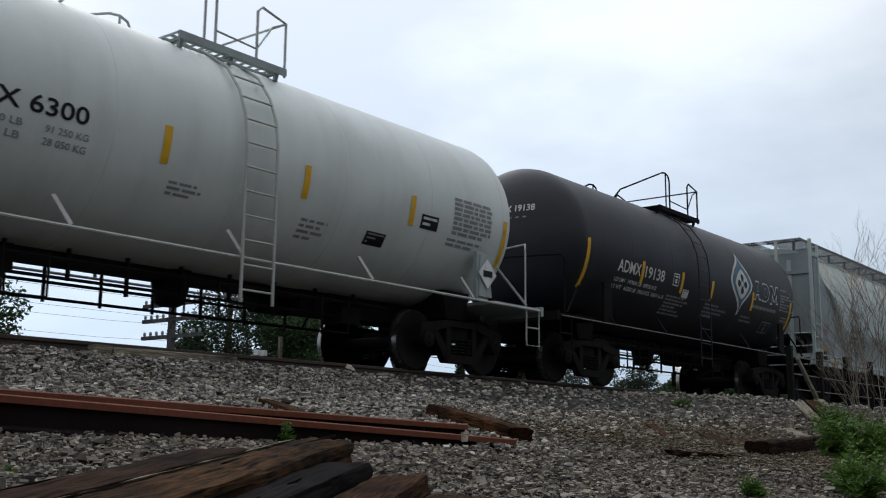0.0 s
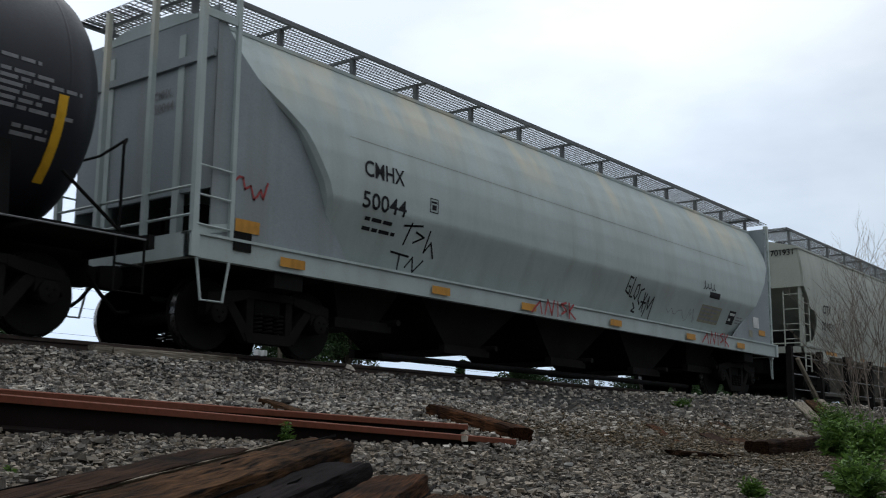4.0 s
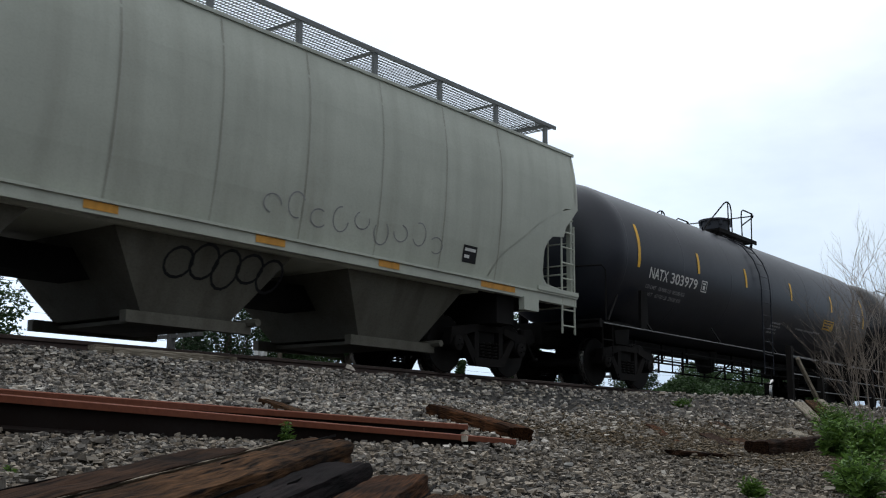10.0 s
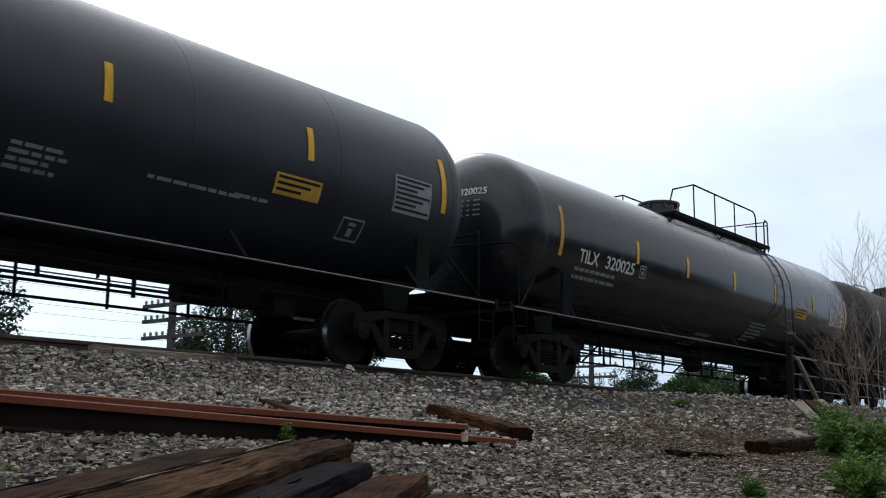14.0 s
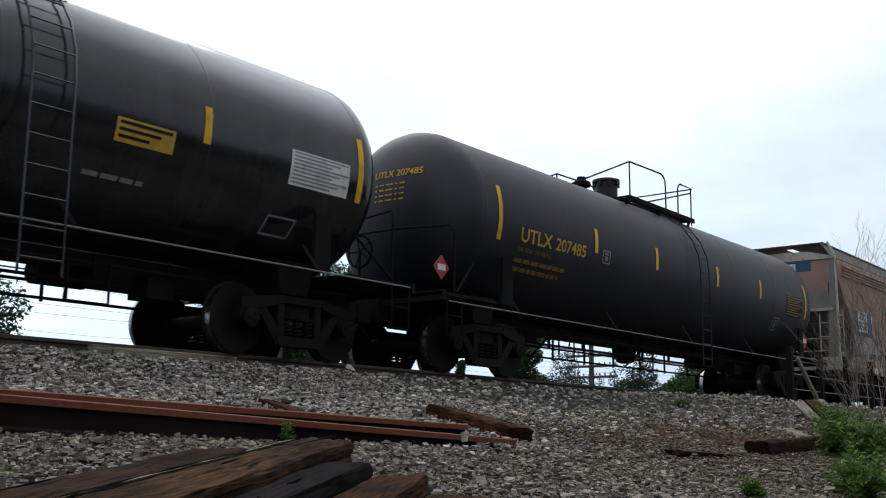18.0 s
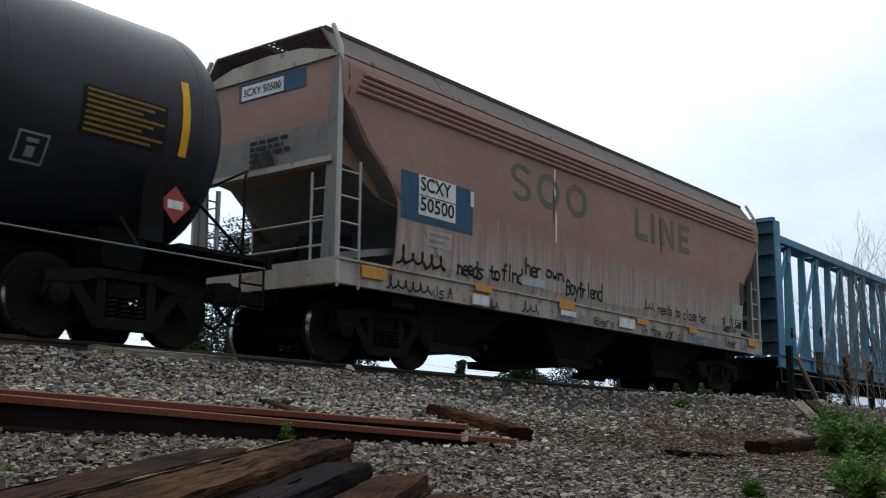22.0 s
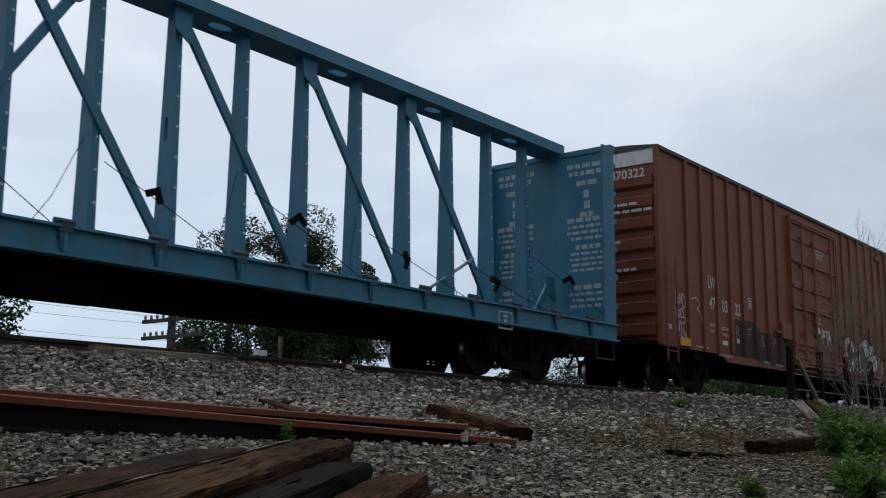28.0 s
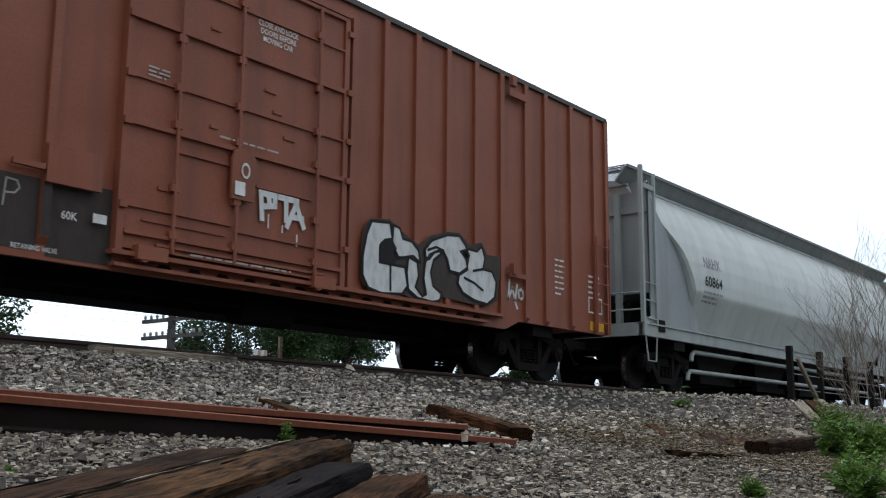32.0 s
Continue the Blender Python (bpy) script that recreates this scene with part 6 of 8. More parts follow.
def post_piece(sh, z0, z1, a0, a1):
    """A length of post between two heights and between two shares of its depth."""
    d0, d1 = 0.17 - 0.024 * (z0 - 1.08), 0.17 - 0.024 * (z1 - 1.08)
    sh.loft([[(-0.06, a0 * d, z), (0.06, a0 * d, z), (0.06, a1 * d, z), (-0.06, a1 * d, z)] for d, z in ((d0, z0), (d1, z1))])


slot = Shape().box(-0.16, 0.16, -0.24, 0.24, 1.08, 1.16)
post_piece(slot, 1.08, 2.82, -1, 1)
post_piece(slot, 2.82, 3.14, -1, -0.25)
post_piece(slot, 2.82, 3.14, 0.25, 1)
post_piece(slot, 3.14, 4.66, -1, 1)
slot_m = slot.mesh("post", BLUE_PAINT, 20)
# small white discs in a row up the near edge of each post
dot_m = Shape().spin([(-0.006, 0.02), (0.0, 0.02)], 8, "y").mesh("white_dot", SIGN_WHITE)
for x in posts_x:
    p = part("post", slot_m if 1.7 < abs(x) < 1.9 else pmm, None, car, at=pose(x, 0, 0))
    for i in range(7):
        z = 1.75 + 0.42 * i
        part("white_dot", dot_m, None, p, at=pose(0.02, -0.17 + 0.024 * (z - 1.08) - 0.002, z))
# top chord: a wide cap with oval lightening holes
cap = Shape()
cap.box(-H, H, -0.30, -0.26, 4.66, 4.86)
cap.box(-H, H, 0.26, 0.30, 4.66, 4.86)
hx = [-9.53 + 2.42 * i for i in range(9)]
edges = [-H]
for x in hx:
    edges += [x - 0.2, x + 0.2]
edges.append(H)
for i in range(0, len(edges), 2):
    cap.box(edges[i], edges[i + 1], -0.26, 0.26, 4.66, 4.69)
for x in hx:
    n = 10
    for s0 in (-1, 1):
        ov = [(x + 0.2 * math.cos(math.pi * i / n), s0 * 0.10 * math.sin(math.pi * i / n)) for i in range(n + 1)]
        for (xa, ya), (xb, yb) in zip(ov, ov[1:]):
            cap.add([(xa, ya, 4.675), (xb, yb, 4.675), (xb, s0 * 0.26, 4.675), (xa, s0 * 0.26, 4.675)], [(0, 1, 2, 3)])
part("top_chord", cap, BLUE_PAINT, car)
for k in (-1, 1):
    for xb, xt in ((9.03, 6.62), (6.62, 4.21), (4.21, 1.81), (1.81, -0.6), (10.24, 11.0)):
        s = Shape()
        zt = 4.55 if xb < 10 else 2.0
        bx, tx = (xb, xt) if k > 0 else (-xb - 0.1, -xt - 0.25)
        s.bar((bx, -0.15 - 0.02 * k, 1.12), (tx, -0.11 - 0.02 * k, zt), 0.13, 0.06, (0, 1, 0))
        part("diagonal_brace", s, BLUE_PAINT, car)
        g = Shape().plate([(tx - 0.15, zt + 0.12), (tx - 0.13, zt - 0.20), (tx + k * 0.16 - 0.05, zt - 0.36), (tx + k * 0.16 + 0.05, zt - 0.34), (tx + 0.14, zt - 0.15), (tx + 0.15, zt + 0.12)], -0.175, -0.15)
        part("gusset_plate", g, BLUE_PAINT, car)
for k in (-1, 1):
    b = Shape()
    xa, xb = sorted((k * H, k * (H - 0.09)))
    b.box(xa, xb, -1.40, 1.40, 1.13, 4.62)
    # the front end gets the blue with its shade painted in
    end_paint = BLUE_PAINT if k > 0 else SHADED_GRIMY_TEAL
    part("bulkhead", b, end_paint, car)
    f = Shape()
    for y in (-1.42, 1.42):
        a2, b2 = sorted((k * H, k * (H - 0.42)))
        f.box(a2, b2, min(y, y * 0.97), max(y, y * 0.97), 0.85, 4.62)
    f.box(min(k * (H + 0.06), k * (H - 0.12)), max(k * (H + 0.06), k * (H - 0.12)), -1.42, 1.42, 4.58, 4.68)
    part("bulkhead_frame", f, BLUE_PAINT, car)
    for i in range(6):
        z = 1.45 + 0.56 * i
        r = Shape()
        a2, b2 = sorted((k * H, k * (H + 0.16)))
        r.box(a2, b2, -1.38, 1.38, z, z + 0.09)
        part("bulkhead_rib", r, end_paint, car)


def inner(lines, y0, z, seed):
    rng = random.Random(seed)
    s = Shape()
    zz = z
    for w, h in lines:
        a = y0 - w / 2
        while a < y0 + w / 2:
            b = min(a + rng.uniform(0.08, 0.22), y0 + w / 2)
            s.add([(H - 0.094, b, zz), (H - 0.094, a, zz), (H - 0.094, a, zz - h), (H - 0.094, b, zz - h)], [(0, 1, 2, 3)])
            a = b + 0.04
        zz -= h + 0.06
    return part("notice_writing", s, LETTER_GREY, car, "", 0)


pale_blue = plain("pale_blue_stencil", (0.42, 0.52, 0.58))
for y0 in (-0.85, 0.85):
    for z, seed, ln in ((4.4, 1, ((0.95, 0.09), (0.8, 0.09))), (4.05, 2, ((0.5, 0.1),)), (3.85, 9, ((0.12, 0.16), (0.16, 0.16), (0.3, 0.1))), (3.3, 3, ((0.9, 0.09), (0.85, 0.06), (0.9, 0.06), (0.7, 0.06))), (2.75, 4, ((0.6, 0.09), (0.75, 0.05), (0.8, 0.05), (0.7, 0.05), (0.8, 0.05))), (1.95, 5, ((0.6, 0.09), (0.8, 0.06), (0.7, 0.06), (0.85, 0.06)))):
        ob = inner(ln, y0, z, seed)
        ob.data.materials[0] = pale_blue
frame_mark(car, 160.55 - X, 160.95 - X, 0.72, 1.02, lambda x, z: -1.43, pale_blue, 0.03)
rngc = random.Random(5)
for i in range(9):
    x = posts_x[min(17, 1 + i * 2)]
    s = Shape()
    z1 = rngc.uniform(1.9, 2.6)
    s.tube([(x, -0.36, z1), (x + 0.7, -0.95, (z1 + 1.2) / 2 - 0.12), (x + 1.1, -1.40, 1.15)], 0.006, 5)
    s.tube([(x - 0.3, -0.36, z1 + 0.25), (x - 1.0, -0.9, 1.55), (x - 1.5, -1.40, 1.15)], 0.005, 5)
    part("tie_down_cable", s, UNDER_BLACK, car)
    t = Shape().box(-0.1, 0.1, -0.03, 0.03, -0.04, 0.05).box(0.04, 0.1, -0.03, 0.03, -0.16, -0.02)
    part("cable_hook", t, UNDER_BLACK, car, at=pose(x + 0.45, -0.75, z1 - 0.35, 0, rngc.uniform(-40, 40), rngc.uniform(-30, 30)))
lb = Shape().tube([(160.2 - X, 0.36, 1.15), (161.4 - X, -0.3, 2.1)], 0.03, 6)
part("load_strap_bar", lb, paint("pale_blue_bar", (0.20, 0.36, 0.42), 0.5), car)
for k in (-1, 1):
    for y in (-1.4, 1.4):
        part("step", Shape().tube([(k * (H - 0.1), y, 0.84), (k * (H - 0.1), y, 0.45), (k * (H - 0.75), y, 0.45), (k * (H - 0.75), y, 0.84)], 0.018, 6), GRIMY_BLUE, car)
frame_mark(car, -H + 0.08, -H + 0.30, 3.62, 3.92, lambda x, z: -1.425, pale_blue, 0.02)
running_gear(car, (-8.6, 8.6), (-H - 0.1, H + 0.1))
u = Shape()
u.spin([(-0.35, 0.16), (0.35, 0.16)], 14, "x", -2.0, -0.6, 0.62)
u.spin([(-0.5, 0.22), (0.5, 0.22)], 14, "x", -0.2, -0.7, 0.62)
u.tube([(-6, -0.9, 0.72), (2.0, -0.9, 0.72)], 0.03, 6)
u.tube([(-6, -0.6, 0.56), (6.0, -0.6, 0.62)], 0.025, 6)
part("brake_gear", u, UNDER_BLACK, car)

# ---- box car ----
X = 175.43
car = new_car("box_car", "red-brown ribbed box car with a plug door and white graffiti", "box car", X - SLIP)
H = 9.16
b = Shape()
b.box(-H, H, -1.47, 1.47, 0.98, 5.08)
part("body", b, RED_PAINT, car)
lo = Shape()
for y in (-1, 1):
    a, c = sorted((y * 1.47, y * 1.40))
    lo.plate([(-H, 0.88), (-6.2, 0.88), (-5.8, 0.72), (5.8, 0.72), (6.2, 0.88), (H, 0.88), (H, 1.0), (-H, 1.0)], a, c)
part("side_sill", lo, RED_PAINT, car)
rf = Shape()
prof = [(-1.52, 5.02), (-1.52, 5.10), (-0.8, 5.18), (0, 5.22), (0.8, 5.18), (1.52, 5.10), (1.52, 5.02)]
rf.loft([[(-H - 0.03, y, z) for y, z in prof][::-1], [(H + 0.03, y, z) for y, z in prof][::-1]])
part("roof", rf, paint("dark_roof_paint", (0.05, 0.045, 0.04), 0.6), car)
bface = lambda x, z: -1.47
ribx = [168.33, 169.09, 169.83, 170.57, 171.32, 172.09, 172.85, 178.13, 178.86, 179.62, 180.36, 181.08, 181.81, 182.44, 183.30, 184.13]
rm = Shape()
rm.plate([(-0.055, 0.95), (0.055, 0.95), (0.055, 5.02), (-0.055, 5.02)], -0.055, 0.0)
rm.loft([[(-0.055, -0.055, 0.95), (0.055, -0.055, 0.95), (0.055, 0.0, 0.95), (-0.055, 0.0, 0.95)], [(-0.055, -0.004, 0.88), (0.055, -0.004, 0.88), (0.055, 0.0, 0.88), (-0.055, 0.0, 0.88)]][::-1])
rmm = rm.mesh("rib", RED_PAINT)
for x in [167.58] + ribx:
    for y, rz in ((-1.47, 0), (1.47, 180)):
        part("rib", rmm, None, car, at=pose(x - X, y, 0, 0, 0, rz))
for k in (-1, 1):
    for y in (-1.47, 1.47):
        s = Shape().box(k * H - 0.06, k * H + 0.06, y - 0.05, y + 0.05, 0.9, 5.06)
        part("corner_post", s, RED_PAINT, car)
    for i in range(8):
        z = 1.20 + 0.45 * i
        s = Shape()
        s.loft([[(k * H, y, z - 0.17), (k * (H + 0.085), y, z - 0.10), (k * (H + 0.10), y, z + 0.10), (k * H, y, z + 0.15)][::k] for y in (-1.40, 1.40)])
        part("end_corrugation", s, RED_PAINT, car)
    s = Shape().box(min(k * H, k * (H + 0.03)), max(k * H, k * (H + 0.03)), -1.42, 1.42, 4.72, 5.05)
    part("end_band", s, SIGN_WHITE if k < 0 else RED_PAINT, car, "white painted band across the end")
    ladder(car, *sorted((k * (H - 0.08), k * (H - 0.55))), 0.55 if k < 0 else 0.9, 2.7, -1.58, 5, RED_PAINT)
    s = Shape()
    for z in (1.3, 1.75, 2.2, 2.65):
        s.tube([(k * (H + 0.14), -1.35, z), (k * (H + 0.14), -0.85, z)], 0.016, 6)
    part("grab_iron", s, RED_PAINT, car)
    s = Shape().box(min(k * H, k * (H + 0.3)), max(k * H, k * (H + 0.3)), -1.2, 1.2, 0.9, 0.98)
    part("crossover_platform", s, UNDER_BLACK, car)
letters(car, "LW 470322", 0.2, 1.3, 0, 0, lambda x, z: 0, LETTER_WHITE).matrix_basis = Matrix.Translation((-H - 0.105, 0.05, 4.42)) @ Euler((0, 0, radians(-90))).to_matrix().to_4x4()
for z, w in ((3.9, 1.3), (3.75, 1.5), (3.1, 0.9), (3.0, 0.7), (2.5, 1.2), (2.4, 0.8)):
    s = Shape()
    rng = random.Random(int(z * 100))
    a = -0.3
    while a < w - 0.3:
        c = a + rng.uniform(0.1, 0.25)
        s.add([(-H - 0.103, -a, z), (-H - 0.103, -c, z), (-H - 0.103, -c, z - 0.06), (-H - 0.103, -a, z - 0.06)], [(3, 2, 1, 0)])
        a = c + 0.04
    part("small_stencil", s, LETTER_WHITE, car, "", 0)
# plug door with its rods, hinges and tracks
dx0, dx1 = 173.76 - X, 177.18 - X
d = Shape()
d.box(dx0, dx1, -1.545, -1.47, 0.98, 4.72)
door = part("door", d, RED_PAINT, car, "closed plug door with locking rods")
for z, xa, xb, h, dy in ((4.70, dx0, dx1, 0.05, 0.045), (3.65, dx0, dx1, 0.06, 0.05), (2.41, dx0, dx1, 0.06, 0.05), (1.16, dx0, dx1, 0.05, 0.045), (4.24, dx0, 175.30 - X, 0.03, 0.03), (4.24, 175.36 - X, dx1, 0.03, 0.03), (2.95, dx0 - 0.06, dx1 + 0.06, 0.025, 0.03),
                         (2.20, 174.45 - X, 175.28 - X, 0.04, 0.03), (2.02, 175.65 - X, 176.62 - X, 0.03, 0.03), (1.46, dx0, 175.28 - X, 0.028, 0.03), (1.40, 175.36 - X, dx1, 0.028, 0.03), (1.32, 174.0 - X, 175.2 - X, 0.02, 0.022), (1.06, 174.2 - X, 176.9 - X, 0.03, 0.04), (0.99, 174.2 - X, 176.9 - X, 0.025, 0.05)):
    part("door_rib", Shape().box(xa, xb, -1.545 - dy, -1.54, z - h / 2, z + h / 2), RED_PAINT, door)
for x in (174.40 - X, 175.32 - X, 176.68 - X):
    s = Shape().tube([(x, -1.605, 0.98), (x, -1.605, 4.7)], 0.024, 8)
    for z in (1.2, 1.75, 2.5, 2.95, 3.55, 4.3):
        s.box(x - 0.055, x + 0.055, -1.62, -1.54, z - 0.045, z + 0.045)
    part("lock_rod", s, RED_PAINT, door)
for z, xa, xb in ((3.3, 175.75, 175.95), (2.75, 176.1, 176.3), (2.62, 174.9, 175.02), (1.72, 174.2, 174.32), (3.05, 175.9, 176.06), (3.85, 174.85, 175.0)):
    part("bracket", Shape().box(xa - X, xb - X, -1.565, -1.544, z - 0.022, z + 0.022), RED_PAINT, door)
for z in (1.45, 2.4, 2.95, 3.65, 4.5):
    for x in (dx0 - 0.04, dx1 + 0.10):
        part("hinge", Shape().box(x - 0.05, x + 0.05, -1.615, -1.56, z - 0.04, z + 0.04), RED_PAINT, door)
for x in (dx0 - 0.05, dx1 + 0.05, dx1 + 0.20):
    s = Shape().box(x - 0.045, x + 0.045, -1.58, -1.47, 0.9, 4.78)
    part("door_jamb", s, RED_PAINT, car)
part("door_track", Shape().box(dx0 - 0.1, dx1 + 0.1, -1.6, -1.47, 4.74, 4.84), RED_PAINT, car, "upper door track")
part("door_track", Shape().box(173.62 - X, 181.0 - X, -1.60, -1.47, 0.89, 0.94), RED_PAINT, car, "lower door track")
part("door_track", Shape().box(dx0 - 0.1, 180.6 - X, -1.59, -1.47, 0.76, 0.80), RED_PAINT, car, "track support ledge")
# slots drawn as near-black plates on the sill, their shade in the colour
for i in range(15):
    x = 174.3 - X + 0.43 * i
    part("dark_slot_plate", Shape().plate([(x, 0.815), (x + 0.2, 0.815), (x + 0.16, 0.865), (x + 0.04, 0.865)], -1.488, -1.472), UNDER_BLACK, car)
for xa, xb, za, zb in ((172.80, 173.46, 1.52, 1.93), (172.42, 172.78, 1.64, 1.70), (181.22, 181.74, 4.68, 4.80), (181.22, 181.74, 1.58, 1.66)):
    part("bracket_plate", Shape().box(xa - X, xb - X, -1.58, -1.53, za, zb), RED_PAINT, car)
for z in (1.62, 4.86):
    part("bracket_hook", Shape().box(181.26 - X, 181.38 - X, -1.62, -1.53, z, z + 0.18), RED_PAINT, car)
for x in (dx0 + 0.35, dx1 - 0.35):
    s = Shape().box(x - 0.2, x + 0.2, -1.66, -1.5, 0.86, 1.02).spin([(-0.03, 0.09), (0.03, 0.09)], 12, "y", x - 0.1, -1.62, 0.92)
    part("door_carriage", s, RED_PAINT, car)
hd = Shape().plate([(175.20 - X, 1.78), (175.56 - X, 1.78), (175.60 - X, 2.28), (175.53 - X, 2.40), (175.24 - X, 2.40), (175.20 - X, 2.28)], -1.64, -1.6)
part("lock_plate", hd, RED_PAINT, door)
dface = lambda x, z: -1.65
chalk_white = plain("thin_white_stencil", (0.40, 0.37, 0.35))
letters(car, "CLOSE AND LOCK", 0.075, 0.7, 175.60 - X, 4.13, lambda x, z: -1.55, LETTER_WHITE)
letters(car, "DOORS BEFORE", 0.075, 0.62, 175.64 - X, 4.03, lambda x, z: -1.55, LETTER_WHITE)
letters(car, "MOVING CAR", 0.075, 0.52, 175.69 - X, 3.93, lambda x, z: -1.55, LETTER_WHITE)
ring_mark(car, 175.40 - X, 2.15, 0.07, 0.1, 0.32, dface, LETTER_WHITE)
s = Shape()
patch(s, 175.24 - X, 175.40 - X, 1.83, 2.0, dface, 0.006, 1)
part("notice", s, SIGN_WHITE, car, "", 0)
text_bars(car, 175.02 - X, 2.52, (0.95,), lambda x, z: -1.60, chalk_white, 0.022, 0.05, seed=40)
text_bars(car, 173.98 - X, 3.12, (0.3, 0.3, 0.25), lambda x, z: -1.55, chalk_white, 0.022, 0.05, seed=41)
text_bars(car, dx0 + 0.9, 1.02, (1.6,), lambda x, z: -1.6, chalk_white, 0.022, 0.05, seed=42)
letters(car, "LW", 0.29, 0.38, 168.64 - X, 2.32, bface, LETTER_WHITE)
for t, x in (("47", 168.68), ("03", 169.35), ("22", 170.09)):
    letters(car, t, 0.28, 0.32, x - X, 1.85, bface, LETTER_WHITE)
letters(car, "LD LMT", 0.075, 0.34, 168.65 - X, 1.47, bface, LETTER_WHITE)
letters(car, "LT WT", 0.075, 0.28, 168.65 - X, 1.32, bface, LETTER_WHITE)
letters(car, "203200", 0.075, 0.38, 169.30 - X, 1.44, bface, LETTER_WHITE)
letters(car, "77700", 0.075, 0.33, 169.34 - X, 1.29, bface, LETTER_WHITE)
letters(car, "60K", 0.09, 0.19, 173.02 - X, 1.17, bface, LETTER_WHITE, 0.068)
letters(car, "RELEASE ROD", 0.055, 0.42, 171.72 - X, 0.83, bface, LETTER_WHITE, 0.01)
letters(car, "RETAINING VALVE", 0.055, 0.52, 172.52 - X, 0.80, bface, LETTER_WHITE, 0.01)
letters(car, "2 INCH HP COMP SHOES", 0.06, 0.84, 169.07 - X, 0.83, bface, LETTER_WHITE, 0.01)
frame_mark(car, 170.87 - X, 171.13 - X, 2.08, 2.35, bface, LETTER_WHITE, 0.02)
for x0_, x1_, z0_, z1_ in ((169.94, 170.515, 0.90, 1.74), (170.625, 171.265, 0.90, 1.78), (171.375, 172.035, 0.82, 1.58), (172.145, 172.795, 0.80, 1.56), (172.905, 173.70, 0.76, 1.60), (170.516, 170.624, 0.96, 1.76), (171.266, 171.374, 0.96, 1.66), (172.036, 172.144, 0.96, 1.57), (172.796, 172.904, 0.96, 1.50)):
    s = Shape()
    patch(s, x0_ - X, x1_ - X, z0_, z1_, bface, 0.004 if x1_ - x0_ > 0.3 else 0.0635, 1)
    part("primer_patch", s, SPRAY_GREY, car, "dark grey repainted patch", 0)
chalk = plain("chalk_mark", (0.36, 0.35, 0.33))
for x, z, runs in ((170.12, 1.32, ([(0, 0), (0.02, 0.28), (0.14, 0.26), (0.17, 0.2), (0.12, 0.14), (0.01, 0.13)], [(0.08, 0.13), (0.2, 0.0)])), (170.86, 1.32, ([(0, 0), (0.01, 0.28), (0.18, 0.27)], [(0.01, 0.15), (0.14, 0.15)])),
                   (171.62, 1.22, ([(0.22, 0.0), (0.04, 0.2), (0.07, 0.27), (0.13, 0.25), (0.13, 0.19), (0.0, 0.08), (0.03, 0.01), (0.11, 0.0), (0.21, 0.12)],)), (172.40, 1.22, ([(0, 0), (0.02, 0.28), (0.14, 0.27), (0.17, 0.2), (0.12, 0.14), (0.01, 0.13)],))):
    strokes(car, [[(x - X + a, z + b) for a, b in run] for run in runs], bface, chalk, 0.02)
for x, z, w in ((170.14, 1.20, 0.15), (169.33, 1.10, 0.3), (173.40, 1.19, 0.17), (166.62, 1.24, 0.14)):
    s = Shape()
    patch(s, x - X, x + w - X, z, z + 0.10, bface, 0.066 if x > 172 else 0.007, 1)
    part("notice", s, SIGN_WHITE, car, "", 0)
text_bars(car, 167.95 - X, 0.98, (0.6,), bface, LETTER_WHITE, 0.03, 0.06, seed=43)
text_bars(car, 182.75 - X, 2.10, (0.3, 0.32, 0.3, 0.28, 0.3, 0.3, 0.2), bface, LETTER_WHITE, 0.03, 0.1, seed=45)
text_bars(car, 183.9 - X, 1.95, (0.4, 0.4, 0.35, 0.4), bface, LETTER_WHITE, 0.04, 0.1, seed=46)
frame_mark(car, 183.9 - X, 184.4 - X, 1.25, 1.55, bface, LETTER_WHITE, 0.03)
for x in (167.05, 183.95):
    s = Shape()
    patch(s, x - X, x + 0.5 - X, 0.93, 1.1, bface, 0.06 if x < 170 else 0.006, 1)
    part("reflector", s, YELLOW, car, "yellow reflective plate", 0)
# graffiti: fat white shapes edged with black, and smaller tags
def tag_shape(pts):
    """Corners given along the side and up it, in tenths of a metre from the tag's lower corner."""
    return [(177.50 + 0.1 * a + SLIP - X, 0.95 + 0.1 * b) for a, b in pts]


G = [(1.9, 10.0), (5.8, 10.4), (6.4, 8.1), (4.7, 7.7), (3.7, 6.8), (3.7, 4.4), (7.1, 4.4), (9.2, 4.4), (9.9, 1.7), (8.6, 0.4), (4.3, 0.0), (1.4, 0.5), (0.2, 2.2), (0.2, 4.9), (0.9, 8.0)]
HORN = [(6.6, 10.2), (8.0, 9.9), (8.7, 8.5), (10.7, 8.4), (12.3, 7.3), (12.7, 5.5), (11.1, 6.3), (9.1, 5.8), (7.8, 5.6), (6.9, 6.7), (6.4, 7.5)]
U = [(10.0, 6.0), (12.0, 5.5), (12.4, 3.5), (11.7, 1.8), (13.3, 0.6), (14.2, 1.0), (13.6, 3.3), (13.9, 5.7), (14.9, 7.0), (17.2, 8.0), (17.8, 7.6), (15.9, 6.4), (15.2, 4.4), (15.8, 2.4), (17.9, 1.5), (17.4, 0.4), (15.7, 0.0), (12.3, 0.2), (10.1, 1.2), (9.7, 3.7)]
T = [(13.8, 7.7), (15.5, 9.3), (19.3, 10.7), (22.2, 11.0), (23.8, 9.8), (24.8, 8.3), (24.2, 6.2), (22.3, 5.1), (19.9, 5.2), (19.3, 6.9), (18.2, 8.1), (16.1, 7.6), (14.8, 6.3), (14.1, 6.2)]
